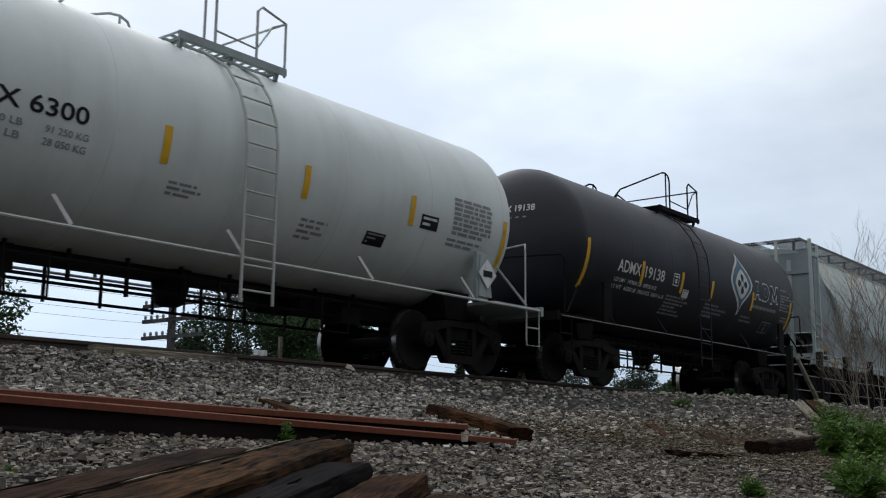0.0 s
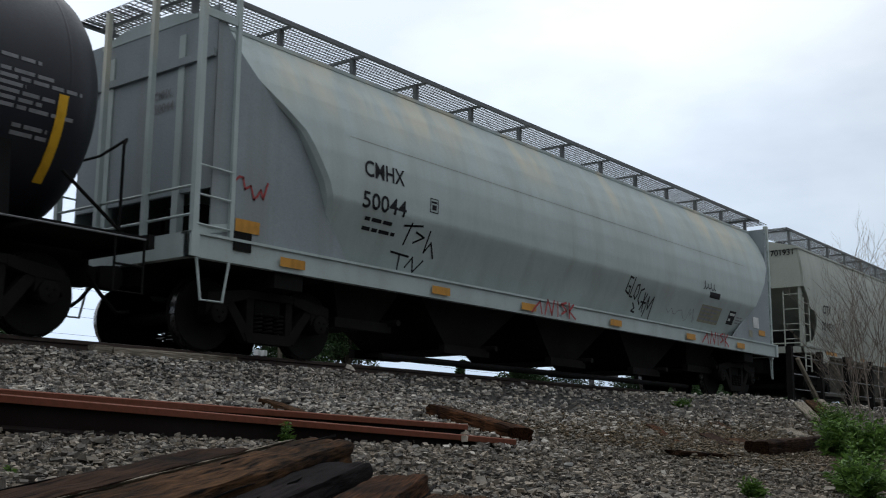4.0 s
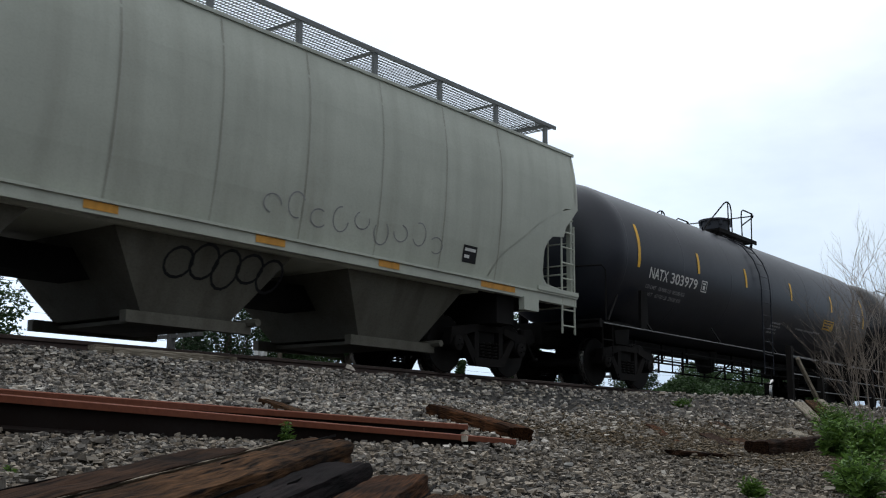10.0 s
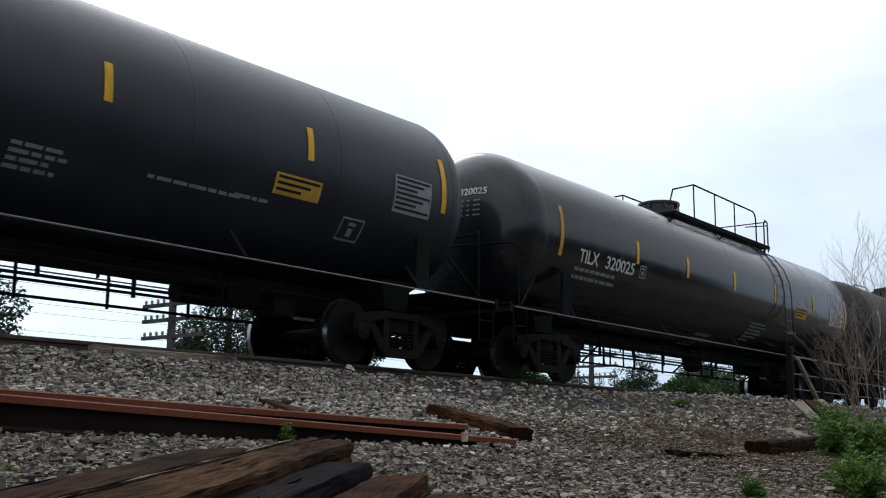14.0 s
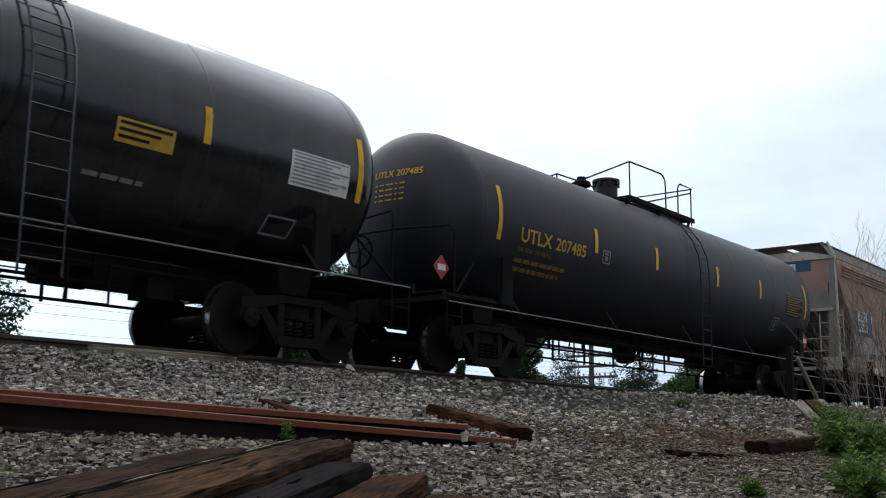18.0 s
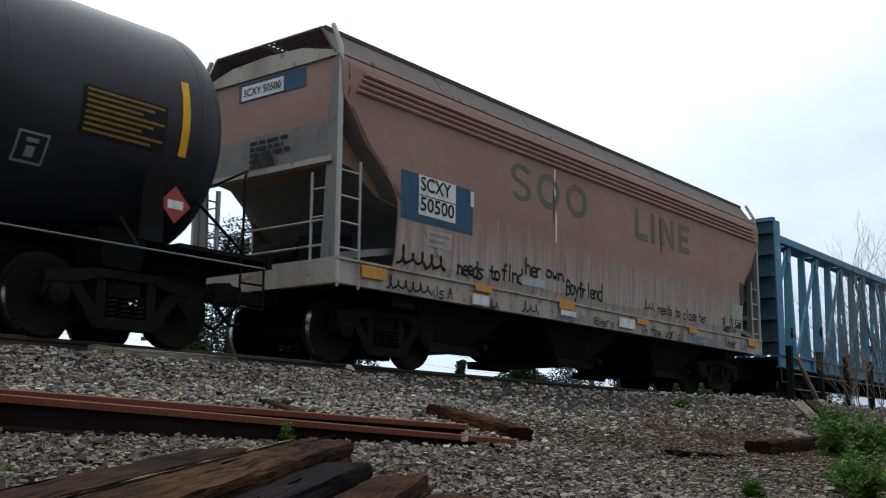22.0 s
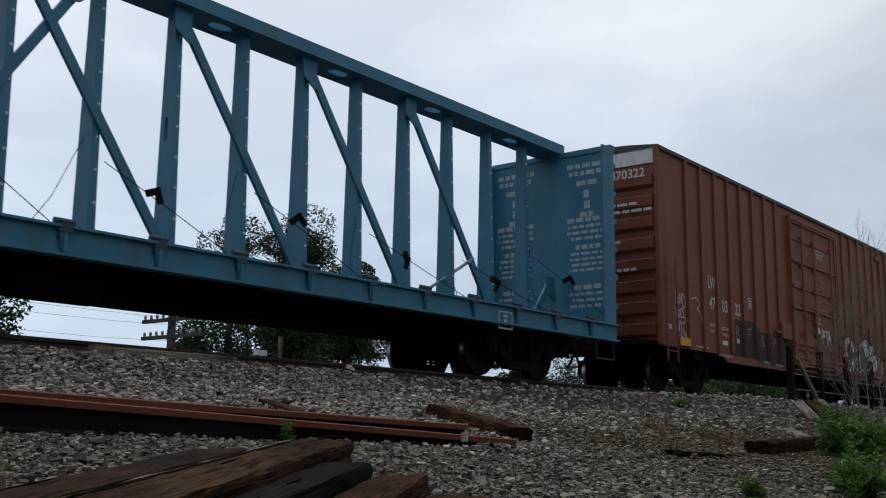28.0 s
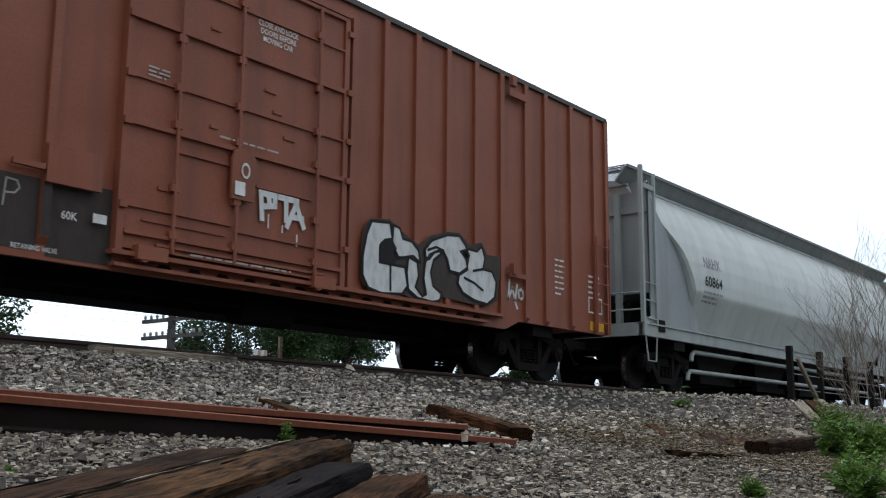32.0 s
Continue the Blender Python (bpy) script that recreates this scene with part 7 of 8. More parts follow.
S4 = [(22.6, 8.6), (24.8, 9.3), (26.9, 9.2), (28.1, 10.2), (29.0, 8.4), (28.5, 6.6), (30.9, 6.5), (32.2, 4.9), (31.7, 2.4), (29.6, 1.1), (26.1, 1.4), (23.3, 2.2), (21.9, 3.6), (22.3, 4.9), (24.4, 6.0), (24.0, 7.6)]
ngon(car, tag_shape([(-0.1, 6.5), (0.4, 8.7), (1.7, 10.3), (5.8, 10.9), (8.7, 9.5), (12.6, 8.1), (15.3, 10.0), (19.3, 11.2), (22.4, 11.5), (25.0, 10.0), (28.3, 10.9), (29.8, 9.1), (33.5, 9.2), (33.5, 7.1), (32.6, 2.0), (30.2, 0.9), (26.1, 0.7), (18.3, 1.0), (17.4, -0.3), (11.9, -0.2), (9.3, 0.4), (1.8, -0.2), (-0.1, 1.6)]), -1.527, SPRAY_GREY, "graffiti_shade")
for g in (G, HORN, U, T, S4):
    ngon(car, tag_shape(g), -1.535, GRAFFITI_WHITE, "graffiti", "fat white graffiti letter shape")
    strokes(car, [tag_shape(g + g[:1])], lambda x, z: -1.533, LETTER_BLACK, 0.04, "graffiti_outline")
ngon(car, tag_shape([(3.9, 7.3), (6.4, 7.9), (7.4, 6.8), (6.4, 6.2), (7.6, 5.3), (6.8, 4.5), (3.8, 4.3)]), -1.542, LETTER_BLACK, "graffiti_outline")
for run in ([(23.6, 4.6), (26.1, 4.1), (28.4, 3.2)], [(25.9, 6.0), (28.5, 6.6)], [(6.0, 4.3), (6.1, 0.7)], [(14.5, 7.7), (16.5, 8.4), (18.2, 8.1)]):
    strokes(car, [tag_shape(run)], lambda x, z: -1.536, LETTER_BLACK, 0.04, "graffiti_outline")
# a smaller tag on the door
strokes(car, [[(a - X, b) for a, b in ln] for ln in ([(175.76, 1.63), (175.73, 1.95), (175.97, 1.95), (175.97, 1.82), (175.77, 1.78)], [(176.05, 1.95), (176.35, 1.95)], [(176.16, 1.95), (176.17, 1.67)], [(176.19, 1.60), (176.34, 1.91), (176.48, 1.63)], [(176.26, 1.73), (176.45, 1.74)], [(175.86, 1.94), (175.88, 1.80)])],
        lambda x, z: -1.572, GRAFFITI_WHITE, 0.075, "graffiti", "small pale blue-white tag on the door")
for x, z0, z1 in ((175.86, 1.52, 1.70), (176.36, 1.36, 1.52), (176.10, 1.5, 1.6)):
    q = Shape()
    patch(q, x - X, x + 0.022 - X, z0, z1, lambda x, z: -1.57, 0.004, 1)
    part("paint_drip", q, GRAFFITI_WHITE, car, "", 0)
strokes(car, [[(a - X, b) for a, b in ln] for ln in ([(181.34, 1.54), (181.30, 1.22), (181.42, 1.42), (181.50, 1.22), (181.56, 1.48)], [(181.62, 1.40), (181.72, 1.44), (181.76, 1.30), (181.64, 1.24), (181.60, 1.36)], [(181.5, 1.2), (181.56, 1.1)])], bface, GRAFFITI_WHITE, 0.05)
CHALK_TOP = [[(166.99, 1.79), (166.99, 2.07), (167.15, 1.85), (166.99, 1.79)], [(167.15, 1.82), (167.17, 2.04), (167.25, 1.84), (167.28, 2.05)], [(167.28, 2.05), (167.32, 1.78), (167.41, 1.75), (167.46, 1.87), (167.4, 2.01), (167.28, 2.05)]]
CHALK_MID = [[(166.99, 1.51), (166.97, 1.67), (167.03, 1.71), (167.07, 1.66), (167.01, 1.6), (167.09, 1.51)], [(167.12, 1.67), (167.09, 1.58), (167.15, 1.52), (167.2, 1.59), (167.17, 1.68), (167.12, 1.67)], [(167.2, 1.7), (167.29, 1.72)], [(167.23, 1.71), (167.23, 1.53)], [(167.37, 1.73), (167.3, 1.7), (167.3, 1.65), (167.37, 1.62), (167.35, 1.55), (167.28, 1.55)]]
CHALK_LOW = [[(167.22, 1.53), (167.42, 1.54), (167.45, 1.49), (167.37, 1.42), (167.24, 1.41)], [(167.05, 1.45), (166.99, 1.33), (167.01, 1.23), (167.1, 1.24), (167.1, 1.31)], [(167.13, 1.42), (167.13, 1.25)], [(167.14, 1.44), (167.21, 1.43), (167.23, 1.3)], [(167.25, 1.3), (167.19, 1.15), (167.32, 1.09), (167.43, 1.07), (167.48, 1.15), (167.36, 1.24), (167.28, 1.29)], [(167.31, 1.2), (167.41, 1.14)], [(167.03, 1.23), (167.03, 1.13)]]
for rows in (CHALK_TOP, CHALK_MID, CHALK_LOW):
    strokes(car, [[(a - X, b) for a, b in ln] for ln in rows], bface, LETTER_WHITE, 0.026, "graffiti", "white outlined chalk tag")
strokes(car, [[(a - X, b) for a, b in ((167.78, 1.98), (167.9, 2.02), (168.03, 2.02), (168.13, 1.97), (168.15, 1.89), (168.1, 1.82), (168.02, 1.79), (168.12, 1.76), (168.2, 1.69), (168.25, 1.6), (168.28, 1.5))], [(167.9, 2.06), (167.78, 1.98), (167.92, 1.95)]], bface, LETTER_WHITE, 0.022)
uf = Shape().box(-H + 0.2, H - 0.2, -0.35, 0.35, 0.55, 0.98)
for x in (-7.1, 7.1):
    uf.box(x - 0.3, x + 0.3, -1.35, 1.35, 0.7, 0.98)
uf.tube([(-5, -0.8, 0.62), (5, -0.8, 0.62)], 0.03, 6)
uf.spin([(-0.45, 0.2), (0.45, 0.2)], 14, "x", 1.2, -0.65, 0.6)
part("underframe", uf, UNDER_BLACK, car)
running_gear(car, (-7.1, 7.1), (-H - 0.35, H + 0.35))


# ---- ground, track and stones ----
def ground_z(x, y):
    wide = min(1.0, max(0.0, (x - 15.0) / 6.0))
    if 5.0 < y < 10.2:
        y = y + 1.6 * wide * wide * (3 - 2 * wide) * min(1.0, (10.2 - y) / 1.8) * min(1.0, (y - 5.0) / 2.5)
    if y <= 8.5:
        z = SLOPE * y
    elif y <= 10.0:
        t = (y - 8.5) / 1.5
        z = SLOPE * 8.5 + (1.50 - SLOPE * 8.5) * (0.55 * t + 0.45 * t * t * (3 - 2 * t))
    elif y <= 13.2:
        z = 1.50
    elif y <= 16:
        z = 1.50 - 0.9 * (y - 13.2) / 2.8
    else:
        z = 0.6
    if y < -2:
        z = SLOPE * -2
    near = max(0.0, 1 - abs(y - 5) / 9)
    return z + near * 0.02 * noise.noise(Vector((x * 0.5, y * 0.5, 0))) + near * 0.012 * noise.noise(Vector((x * 1.7, y * 1.7, 3)))


xs = [-900, -300, -100, -40, -20, -10] + [-6 + 0.4 * i for i in range(120)] + [44, 50, 60, 80, 120, 200, 400, 900]
ys = [-900, -300, -100, -40, -15, -6, -2] + [-1 + 0.35 * i for i in range(44)] + [15, 16, 18, 25, 40, 80, 160, 400, 900]
gs = Shape()
gs.add([(x, y, ground_z(x, y)) for y in ys for x in xs],
       [(j * len(xs) + i, j * len(xs) + i + 1, (j + 1) * len(xs) + i + 1, (j + 1) * len(xs) + i) for j in range(len(ys) - 1) for i in range(len(xs) - 1)])
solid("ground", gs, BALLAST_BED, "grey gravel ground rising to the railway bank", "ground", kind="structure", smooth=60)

rng = random.Random(7)
nrg = np.random.default_rng(11)


def scatter(name, n, place, size, mat, label):
    """Many crushed stones in one mesh: angular, uneven chips."""
    base = np.array([(x, y, z) for z in (-0.62, 0.62) for x, y in ((-0.8, -0.8), (0.8, -0.8), (0.8, 0.8), (-0.8, 0.8))])
    tris = np.array([(4, 5, 6), (4, 6, 7), (0, 1, 5), (0, 5, 4), (1, 2, 6), (1, 6, 5), (2, 3, 7), (2, 7, 6), (3, 0, 4), (3, 4, 7)])
    pts = place(n)
    n = len(pts)
    v = base[None] * nrg.uniform(0.4, 1.2, (n, 8, 3))
    v = v * nrg.uniform(0.7, 1.35, (n, 1, 3)) * np.array([1.25, 0.9, 0.75])
    a, b = nrg.uniform(0, 2 * np.pi, n), nrg.uniform(-0.75, 0.75, n)
    ca, sa, cb, sb = np.cos(a), np.sin(a), np.cos(b), np.sin(b)
    x, y, z = v[..., 0].copy(), v[..., 1].copy(), v[..., 2].copy()
    y, z = y * cb[:, None] - z * sb[:, None], y * sb[:, None] + z * cb[:, None]
    x, y = x * ca[:, None] - y * sa[:, None], x * sa[:, None] + y * ca[:, None]
    r = size * nrg.lognormal(0, 0.24, n)
    co = np.stack([x, y, z], -1) * r[:, None, None] + pts[:, None, :] + np.array([0, 0, 1.0]) * (r * nrg.uniform(-0.2, 1.9, n))[:, None, None]
    f = tris[None] + (np.arange(n) * 8)[:, None, None]
    me = bpy.data.meshes.new(name)
    me.from_pydata(co.reshape(-1, 3).tolist(), [], f.reshape(-1, 3).tolist())
    me.materials.append(mat)
    ob = new(name, me)
    return tagged(ob, label, "gravel", kind="stuff")


def sector(d0, d1, y_max, side=0):
    def place(n):
        d = np.sqrt(nrg.uniform(d0 * d0, d1 * d1, n))
        a = np.radians(nrg.uniform(27.0, 76.5, n))
        p = np.stack([d * np.sin(a), d * np.cos(a)], -1)
        p = p[(p[:, 1] < y_max)]
        if side:
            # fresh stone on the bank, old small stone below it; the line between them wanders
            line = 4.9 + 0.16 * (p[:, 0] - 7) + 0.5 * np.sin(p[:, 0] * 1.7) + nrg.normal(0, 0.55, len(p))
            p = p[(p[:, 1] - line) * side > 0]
        return np.array([(q[0], q[1], ground_z(q[0], q[1])) for q in p])
    return place


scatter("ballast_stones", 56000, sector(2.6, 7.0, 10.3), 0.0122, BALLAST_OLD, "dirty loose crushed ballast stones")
scatter("ballast_stones", 56000, sector(6.6, 14.5, 10.35, 1), 0.0180, BALLAST, "crushed grey ballast stones on the bank")
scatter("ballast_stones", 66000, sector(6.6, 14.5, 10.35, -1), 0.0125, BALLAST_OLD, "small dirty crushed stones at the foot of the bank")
scatter("ballast_stones", 40000, sector(14.2, 34.0, 10.3), 0.027, BALLAST, "crushed grey ballast stones along the track")

def bank_around(n):
    """The rest of the bank: beside, behind and beyond the thick of the stones."""
    p = np.stack([nrg.uniform(-14, 26, n), nrg.uniform(-4, 10.2, n)], -1)
    d, a = np.hypot(p[:, 0], p[:, 1]), np.degrees(np.arctan2(p[:, 0], p[:, 1]))
    p = p[((d < 2.7) | (a < 27.5) | (a > 76)) & (d > 0.5)]
    return np.array([(q[0], q[1], ground_z(q[0], q[1])) for q in p])


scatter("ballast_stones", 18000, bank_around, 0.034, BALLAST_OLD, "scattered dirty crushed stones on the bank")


def litter_patch(n):
    p = np.stack([nrg.normal(12.2, 2.8, n), nrg.normal(5.1, 1.2, n)], -1)
    p = p[(p[:, 1] > 2.6) & (p[:, 1] < 8.3) & (p[:, 0] > 8.0)]
    return np.array([(q[0], q[1], ground_z(q[0], q[1]) + 0.012) for q in p])


scatter("wood_litter", 36000, litter_patch, 0.0125, SOIL, "brown rotten wood chips and soil on the gravel")["category"] = "litter"

RAIL = [(-0.07, 0.0), (0.07, 0.0), (0.07, 0.012), (0.012, 0.03), (0.010, 0.12), (0.036, 0.135), (0.036, 0.168), (0.026, 0.175), (-0.026, 0.175), (-0.036, 0.168), (-0.036, 0.135), (-0.010, 0.12), (-0.012, 0.03), (-0.07, 0.012)]


def rail_shape(length):
    return Shape().loft([[(-length / 2, y, z) for y, z in RAIL][::-1], [(length / 2, y, z) for y, z in RAIL][::-1]])


track = thing("track", "railway track of dark steel rails on wooden ties", "railway track", kind="structure", m=pose(0, YC, 0))
for y in (-0.753, 0.753):
    part("rail", rail_shape(420), RUST_DARK, track, "dark worn steel rail", at=pose(40, y, RT - 0.175))
    top = Shape().box(-210, 210, -0.024, 0.024, 0, 0.0015)
    part("rail_head", top, TREAD_STEEL, track, "shiny worn rail head", at=pose(40, y, RT))
tie = Shape().box(-0.115, 0.115, -1.3, 1.3, -0.17, 0.0).mesh("tie", TIE_GREY)
for i in range(150):
    part("tie", tie, None, track, at=pose(-8 + 0.52 * i, rng.uniform(-0.04, 0.04), RT - 0.185, 0, 0, rng.uniform(-1, 1)))
plate_m = Shape().box(-0.10, 0.10, -0.17, 0.17, 0, 0.02).spin([(0.02, 0.016), (0.05, 0.022)], 6, "z", -0.05, -0.1, 0).spin([(0.02, 0.016), (0.05, 0.022)], 6, "z", 0.05, -0.1, 0).mesh("tie_plate", RUST_DARK)
for i in range(120):
    part("tie_plate", plate_m, None, track, at=pose(-8 + 0.52 * i, -0.753, RT - 0.19))


def timber_shape(size, seed=0, rough=0.006, n=10):
    """A worn timber: fibres and splits along it, rounded arrises and ragged ends; lies along its own x."""
    L, W, H = size
    rings = []
    m = 44
    for i in range(n + 1):
        x = -L / 2 + L * i / n
        tip = min(1.0, min(i, n - i) / 2.0)
        ring = []
        for k in range(m):
            t = 4.0 * k / m
            side, f = int(t), (t - int(t)) * 2 - 1
            a, b = ((f, 1.0), (1.0, -f), (-f, -1.0), (-1.0, f))[side]
            edge = max(0.0, abs(a * b) - 0.72) / 0.28
            a, b = a * (1 - 0.05 * edge) * (0.96 + 0.04 * tip), b * (1 - 0.06 * edge) * (0.95 + 0.05 * tip)
            y, z = a * W / 2, b * H / 2
            fibre = noise.noise(Vector((x * 1.3 + seed, y * 42, z * 42 + seed * 3.1)))
            lump = noise.noise(Vector((x * 5.0, y * 9 + seed, z * 9)))
            grow = (min(0.0, fibre) * 1.5 + 0.35 * fibre + 0.9 * lump) * rough * (1.0 if b > -0.9 else 0.2)
            q = Vector((y, z)).normalized() * grow
            end = 0.06 * noise.noise(Vector((y * 16 + seed, z * 16, 4.0))) * (1 - tip)
            ring.append((x + end, y + q.x, z + q.y + H / 2))
        rings.append(ring[::-1])
    return Shape().loft(rings[::-1])


def plank(name, label, category, m, size, mat, seed=0, group="", rough=0.006, n=10):
    return solid(name, timber_shape(size, seed, rough, n), mat, label, category, group, m=m, smooth=50)


def old_tie(label, m, size, mat, seed, splinter=0.0):
    """A discarded tie: its timber, the dark cracks along it and a pale splintered edge."""
    r = random.Random(seed + 500)
    L, W, H = size
    ob = thing("old_tie", label, "railway tie", "old ties on the gravel", m)
    part("timber", timber_shape(size, seed, 0.011, 70), mat, ob, "", 50)
    for i in range(4):
        x0, ln = r.uniform(-L / 2, L / 2 - 0.5), r.uniform(0.3, 0.9)
        pts = [(x0 + ln * k / 4, r.uniform(-0.008, 0.008)) for k in range(5)]
        s = Shape()
        if i % 2:
            y = r.uniform(-0.42, 0.42) * W
            s.loft([[(x, y + d - w, H + 0.0015), (x, y + d + w, H + 0.0015), (x, y + d, H - 0.01)] for (x, d), w in zip(pts, (0.0006, 0.0025, 0.003, 0.002, 0.0006))])
        else:
            z = r.uniform(0.3, 0.85) * H
            s.loft([[(x, -W / 2 - 0.0035, z + d + w), (x, -W / 2 - 0.0035, z + d - w), (x, -W / 2 + 0.01, z + d)] for (x, d), w in zip(pts, (0.0006, 0.002, 0.003, 0.002, 0.0006))])
        part("crack", s, CRACK, ob, "dark drying crack")
    if splinter:
        s = Shape().loft([[(x, splinter * W * 0.5 + r.uniform(-0.004, 0.004), H * 0.93), (x, splinter * (W * 0.5 + 0.012) + r.uniform(-0.004, 0.004), H * 0.98 + r.uniform(-0.004, 0.006)), (x, splinter * (W * 0.5 - 0.012), H + 0.004)] for x in [-L / 2 + L * k / 30 for k in range(28)]])
        part("splintered_edge", s, BOARD, ob, "pale splintered edge")
    return ob


def lay(x, y, dx, dy, lift=0.0, roll=0.0, length=1.0):
    """The pose of a long thing whose far end lies at (x, y) and which runs back along -(dx, dy)."""
    d = Vector((dx, dy)).normalized()
    cx, cy = x - d.x * length / 2, y - d.y * length / 2
    za, zb = SLOPE * y, SLOPE * (y - d.y * length)
    return Matrix.Translation((cx, cy, (za + zb) / 2 + lift)) @ pose(0, 0, 0, 0, -math.degrees(math.atan2(za - zb, length)), math.degrees(math.atan2(d.y, d.x))) @ pose(0, 0, 0, roll, 0, 0)


# old ties stacked side by side in the foreground
TIES = [(3.10, 3.60, TIE_DUSK, "dull brown flat old railway tie lying on gravel", -0.03, 0, 0.16), (3.77, 3.635, TIE_BROWN, "brown split old railway tie with a pale edge", -0.02, 4, 0.19),
        (3.37, 3.14, TIE_GREY, "dark creosoted old railway tie", -0.04, -3, 0.18), (3.35, 2.81, TIE_RED, "reddish brown weathered railway tie", -0.04, -3, 0.18), (3.22, 2.44, TIE_BROWN, "brown weathered railway tie end", -0.05, 3, 0.18)]
for i, (x, y, mat, lab, lift, roll, h) in enumerate(TIES):
    old_tie(lab, lay(x, y, 0.86, 0.51, lift, roll, 2.6), (2.6, 0.235, h), mat, 20 + i, 1.0 if i == 1 else 0.0)
old_tie("dark reddish rotten railway tie lying on the ballast", lay(8.2, 6.5, 1.2, 1.75, -0.04, 6, 2.2), (2.2, 0.22, 0.17), TIE_RED, 31)
plank("plank", "broken dark plank on the ballast", "plank", lay(6.4, 6.95, 0.6, 1.1, -0.01, 6, 1.3), (1.3, 0.14, 0.08), TIE_BROWN, 32)
plank("timber", "pale weathered timber lying beside the rail", "timber", Matrix.Translation((7.80, 9.98, 1.475)), (1.75, 0.12, 0.125), BOARD, 33)
plank("timber", "short brown timber block beside the rail", "timber", Matrix.Translation((6.80, 9.99, 1.485)), (0.22, 0.12, 0.12), BOARD, 34)
old_tie("dark brown old tie half buried in gravel", lay(12.9, 4.33, 3.1, 0.45, -0.05, 0, 3.3), (3.3, 0.23, 0.2), TIE_DUSK, 35)
def board_between(a, b, w, t, mat, seed, lab, group="boards by the railing"):
    a, b = Vector(a), Vector(b)
    d = b - a
    m = Matrix.Translation((a + b) / 2) @ d.to_track_quat("X", "Z").to_matrix().to_4x4() @ Matrix.Translation((0, 0, -t / 2))
    return plank("board", lab, "board", m, (d.length, w, t), mat, seed, group, 0.010, 18)


# broken boards among the litter
for i, (ax, ay, bx, by, w, mat, lab) in enumerate(((8.0, 3.9, 8.8, 3.74, 0.16, TIE_DUSK, "dark splintered board lying on gravel"), (11.7, 6.0, 9.5, 4.6, 0.1, TIE_RED, "thin reddish splintered board lying on gravel"), (15.1, 6.7, 13.2, 5.62, 0.16, TIE_BROWN, "brown broken board lying on gravel"),
                                                   (11.4, 5.15, 10.2, 4.4, 0.16, TIE_DUSK, "dark splintered board lying on gravel"), (11.2, 4.75, 10.5, 4.2, 0.2, TIE_BROWN, "brown broken board lying on gravel"), (16.2, 6.05, 14.4, 5.15, 0.3, BOARD, "pale broad weathered board lying on gravel"), (17.9, 7.5, 16.8, 6.8, 0.16, TIE_BROWN, "brown broken board lying on gravel"))):
    board_between((ax, ay, SLOPE * ay + 0.045), (bx, by, SLOPE * by + 0.02), w, 0.04, mat, 40 + i, lab, "broken boards")

# rusty rails left on the ballast
def spare_rail(a, b, back, lab):
    """A rail whose head runs from a to b, continued behind a by back metres."""
    a, b = Vector(a), Vector(b)
    a = a + (a - b).normalized() * back
    d = b - a
    m = Matrix.Translation((a + b) / 2 - Vector((0, 0, 0.175))) @ pose(0, 0, 0, 0, -math.degrees(math.asin(d.z / d.length)), math.degrees(math.atan2(d.y, d.x)))
    ob = thing("spare_rail", lab, "rail", "spare rails", m)
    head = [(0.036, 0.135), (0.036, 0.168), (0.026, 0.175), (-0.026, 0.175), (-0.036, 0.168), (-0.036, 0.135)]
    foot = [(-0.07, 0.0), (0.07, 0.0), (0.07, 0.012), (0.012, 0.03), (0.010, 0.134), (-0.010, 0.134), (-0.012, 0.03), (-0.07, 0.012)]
    # web and foot take a colour that holds the shadow of the head
    for nm, prof, mt, tx in (("head", head, RUST, "orange rusty rail head"), ("web_and_foot", foot, SHADED_WEB, "rail web and foot darkened as shaded by the head")):
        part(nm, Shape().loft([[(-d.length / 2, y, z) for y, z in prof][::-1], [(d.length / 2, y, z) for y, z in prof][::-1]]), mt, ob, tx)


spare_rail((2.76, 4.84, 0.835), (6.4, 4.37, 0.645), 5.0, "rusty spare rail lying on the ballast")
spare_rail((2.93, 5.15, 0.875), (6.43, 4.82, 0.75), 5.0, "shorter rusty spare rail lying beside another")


# ---- plants ----
def leaf_cloud(sh, centres, n, size, rng):
    """Small bent leaves on the outside and inside of several clumps."""
    for _ in range(n):
        (cx, cy, cz), (rx, ry, rz) = rng.choice(centres)
        u, w = rng.uniform(-1, 1), rng.uniform(0, 2 * math.pi)
        k = rng.uniform(0.45, 1.05) ** 0.6
        q = math.sqrt(1 - u * u)
        p = Vector((cx + rx * q * math.cos(w) * k, cy + ry * q * math.sin(w) * k, cz + rz * u * k))
        a = Vector((rng.uniform(-1, 1), rng.uniform(-1, 1), rng.uniform(-0.6, 0.6))).normalized()
        b = a.cross(Vector((rng.uniform(-1, 1), rng.uniform(-1, 1), rng.uniform(-1, 1)))).normalized()
        s = size * rng.uniform(0.6, 1.3)
        sh.add([p - a * s, p + b * s * 0.45, p + a * s, p - b * s * 0.45], [(0, 1, 2, 3)])


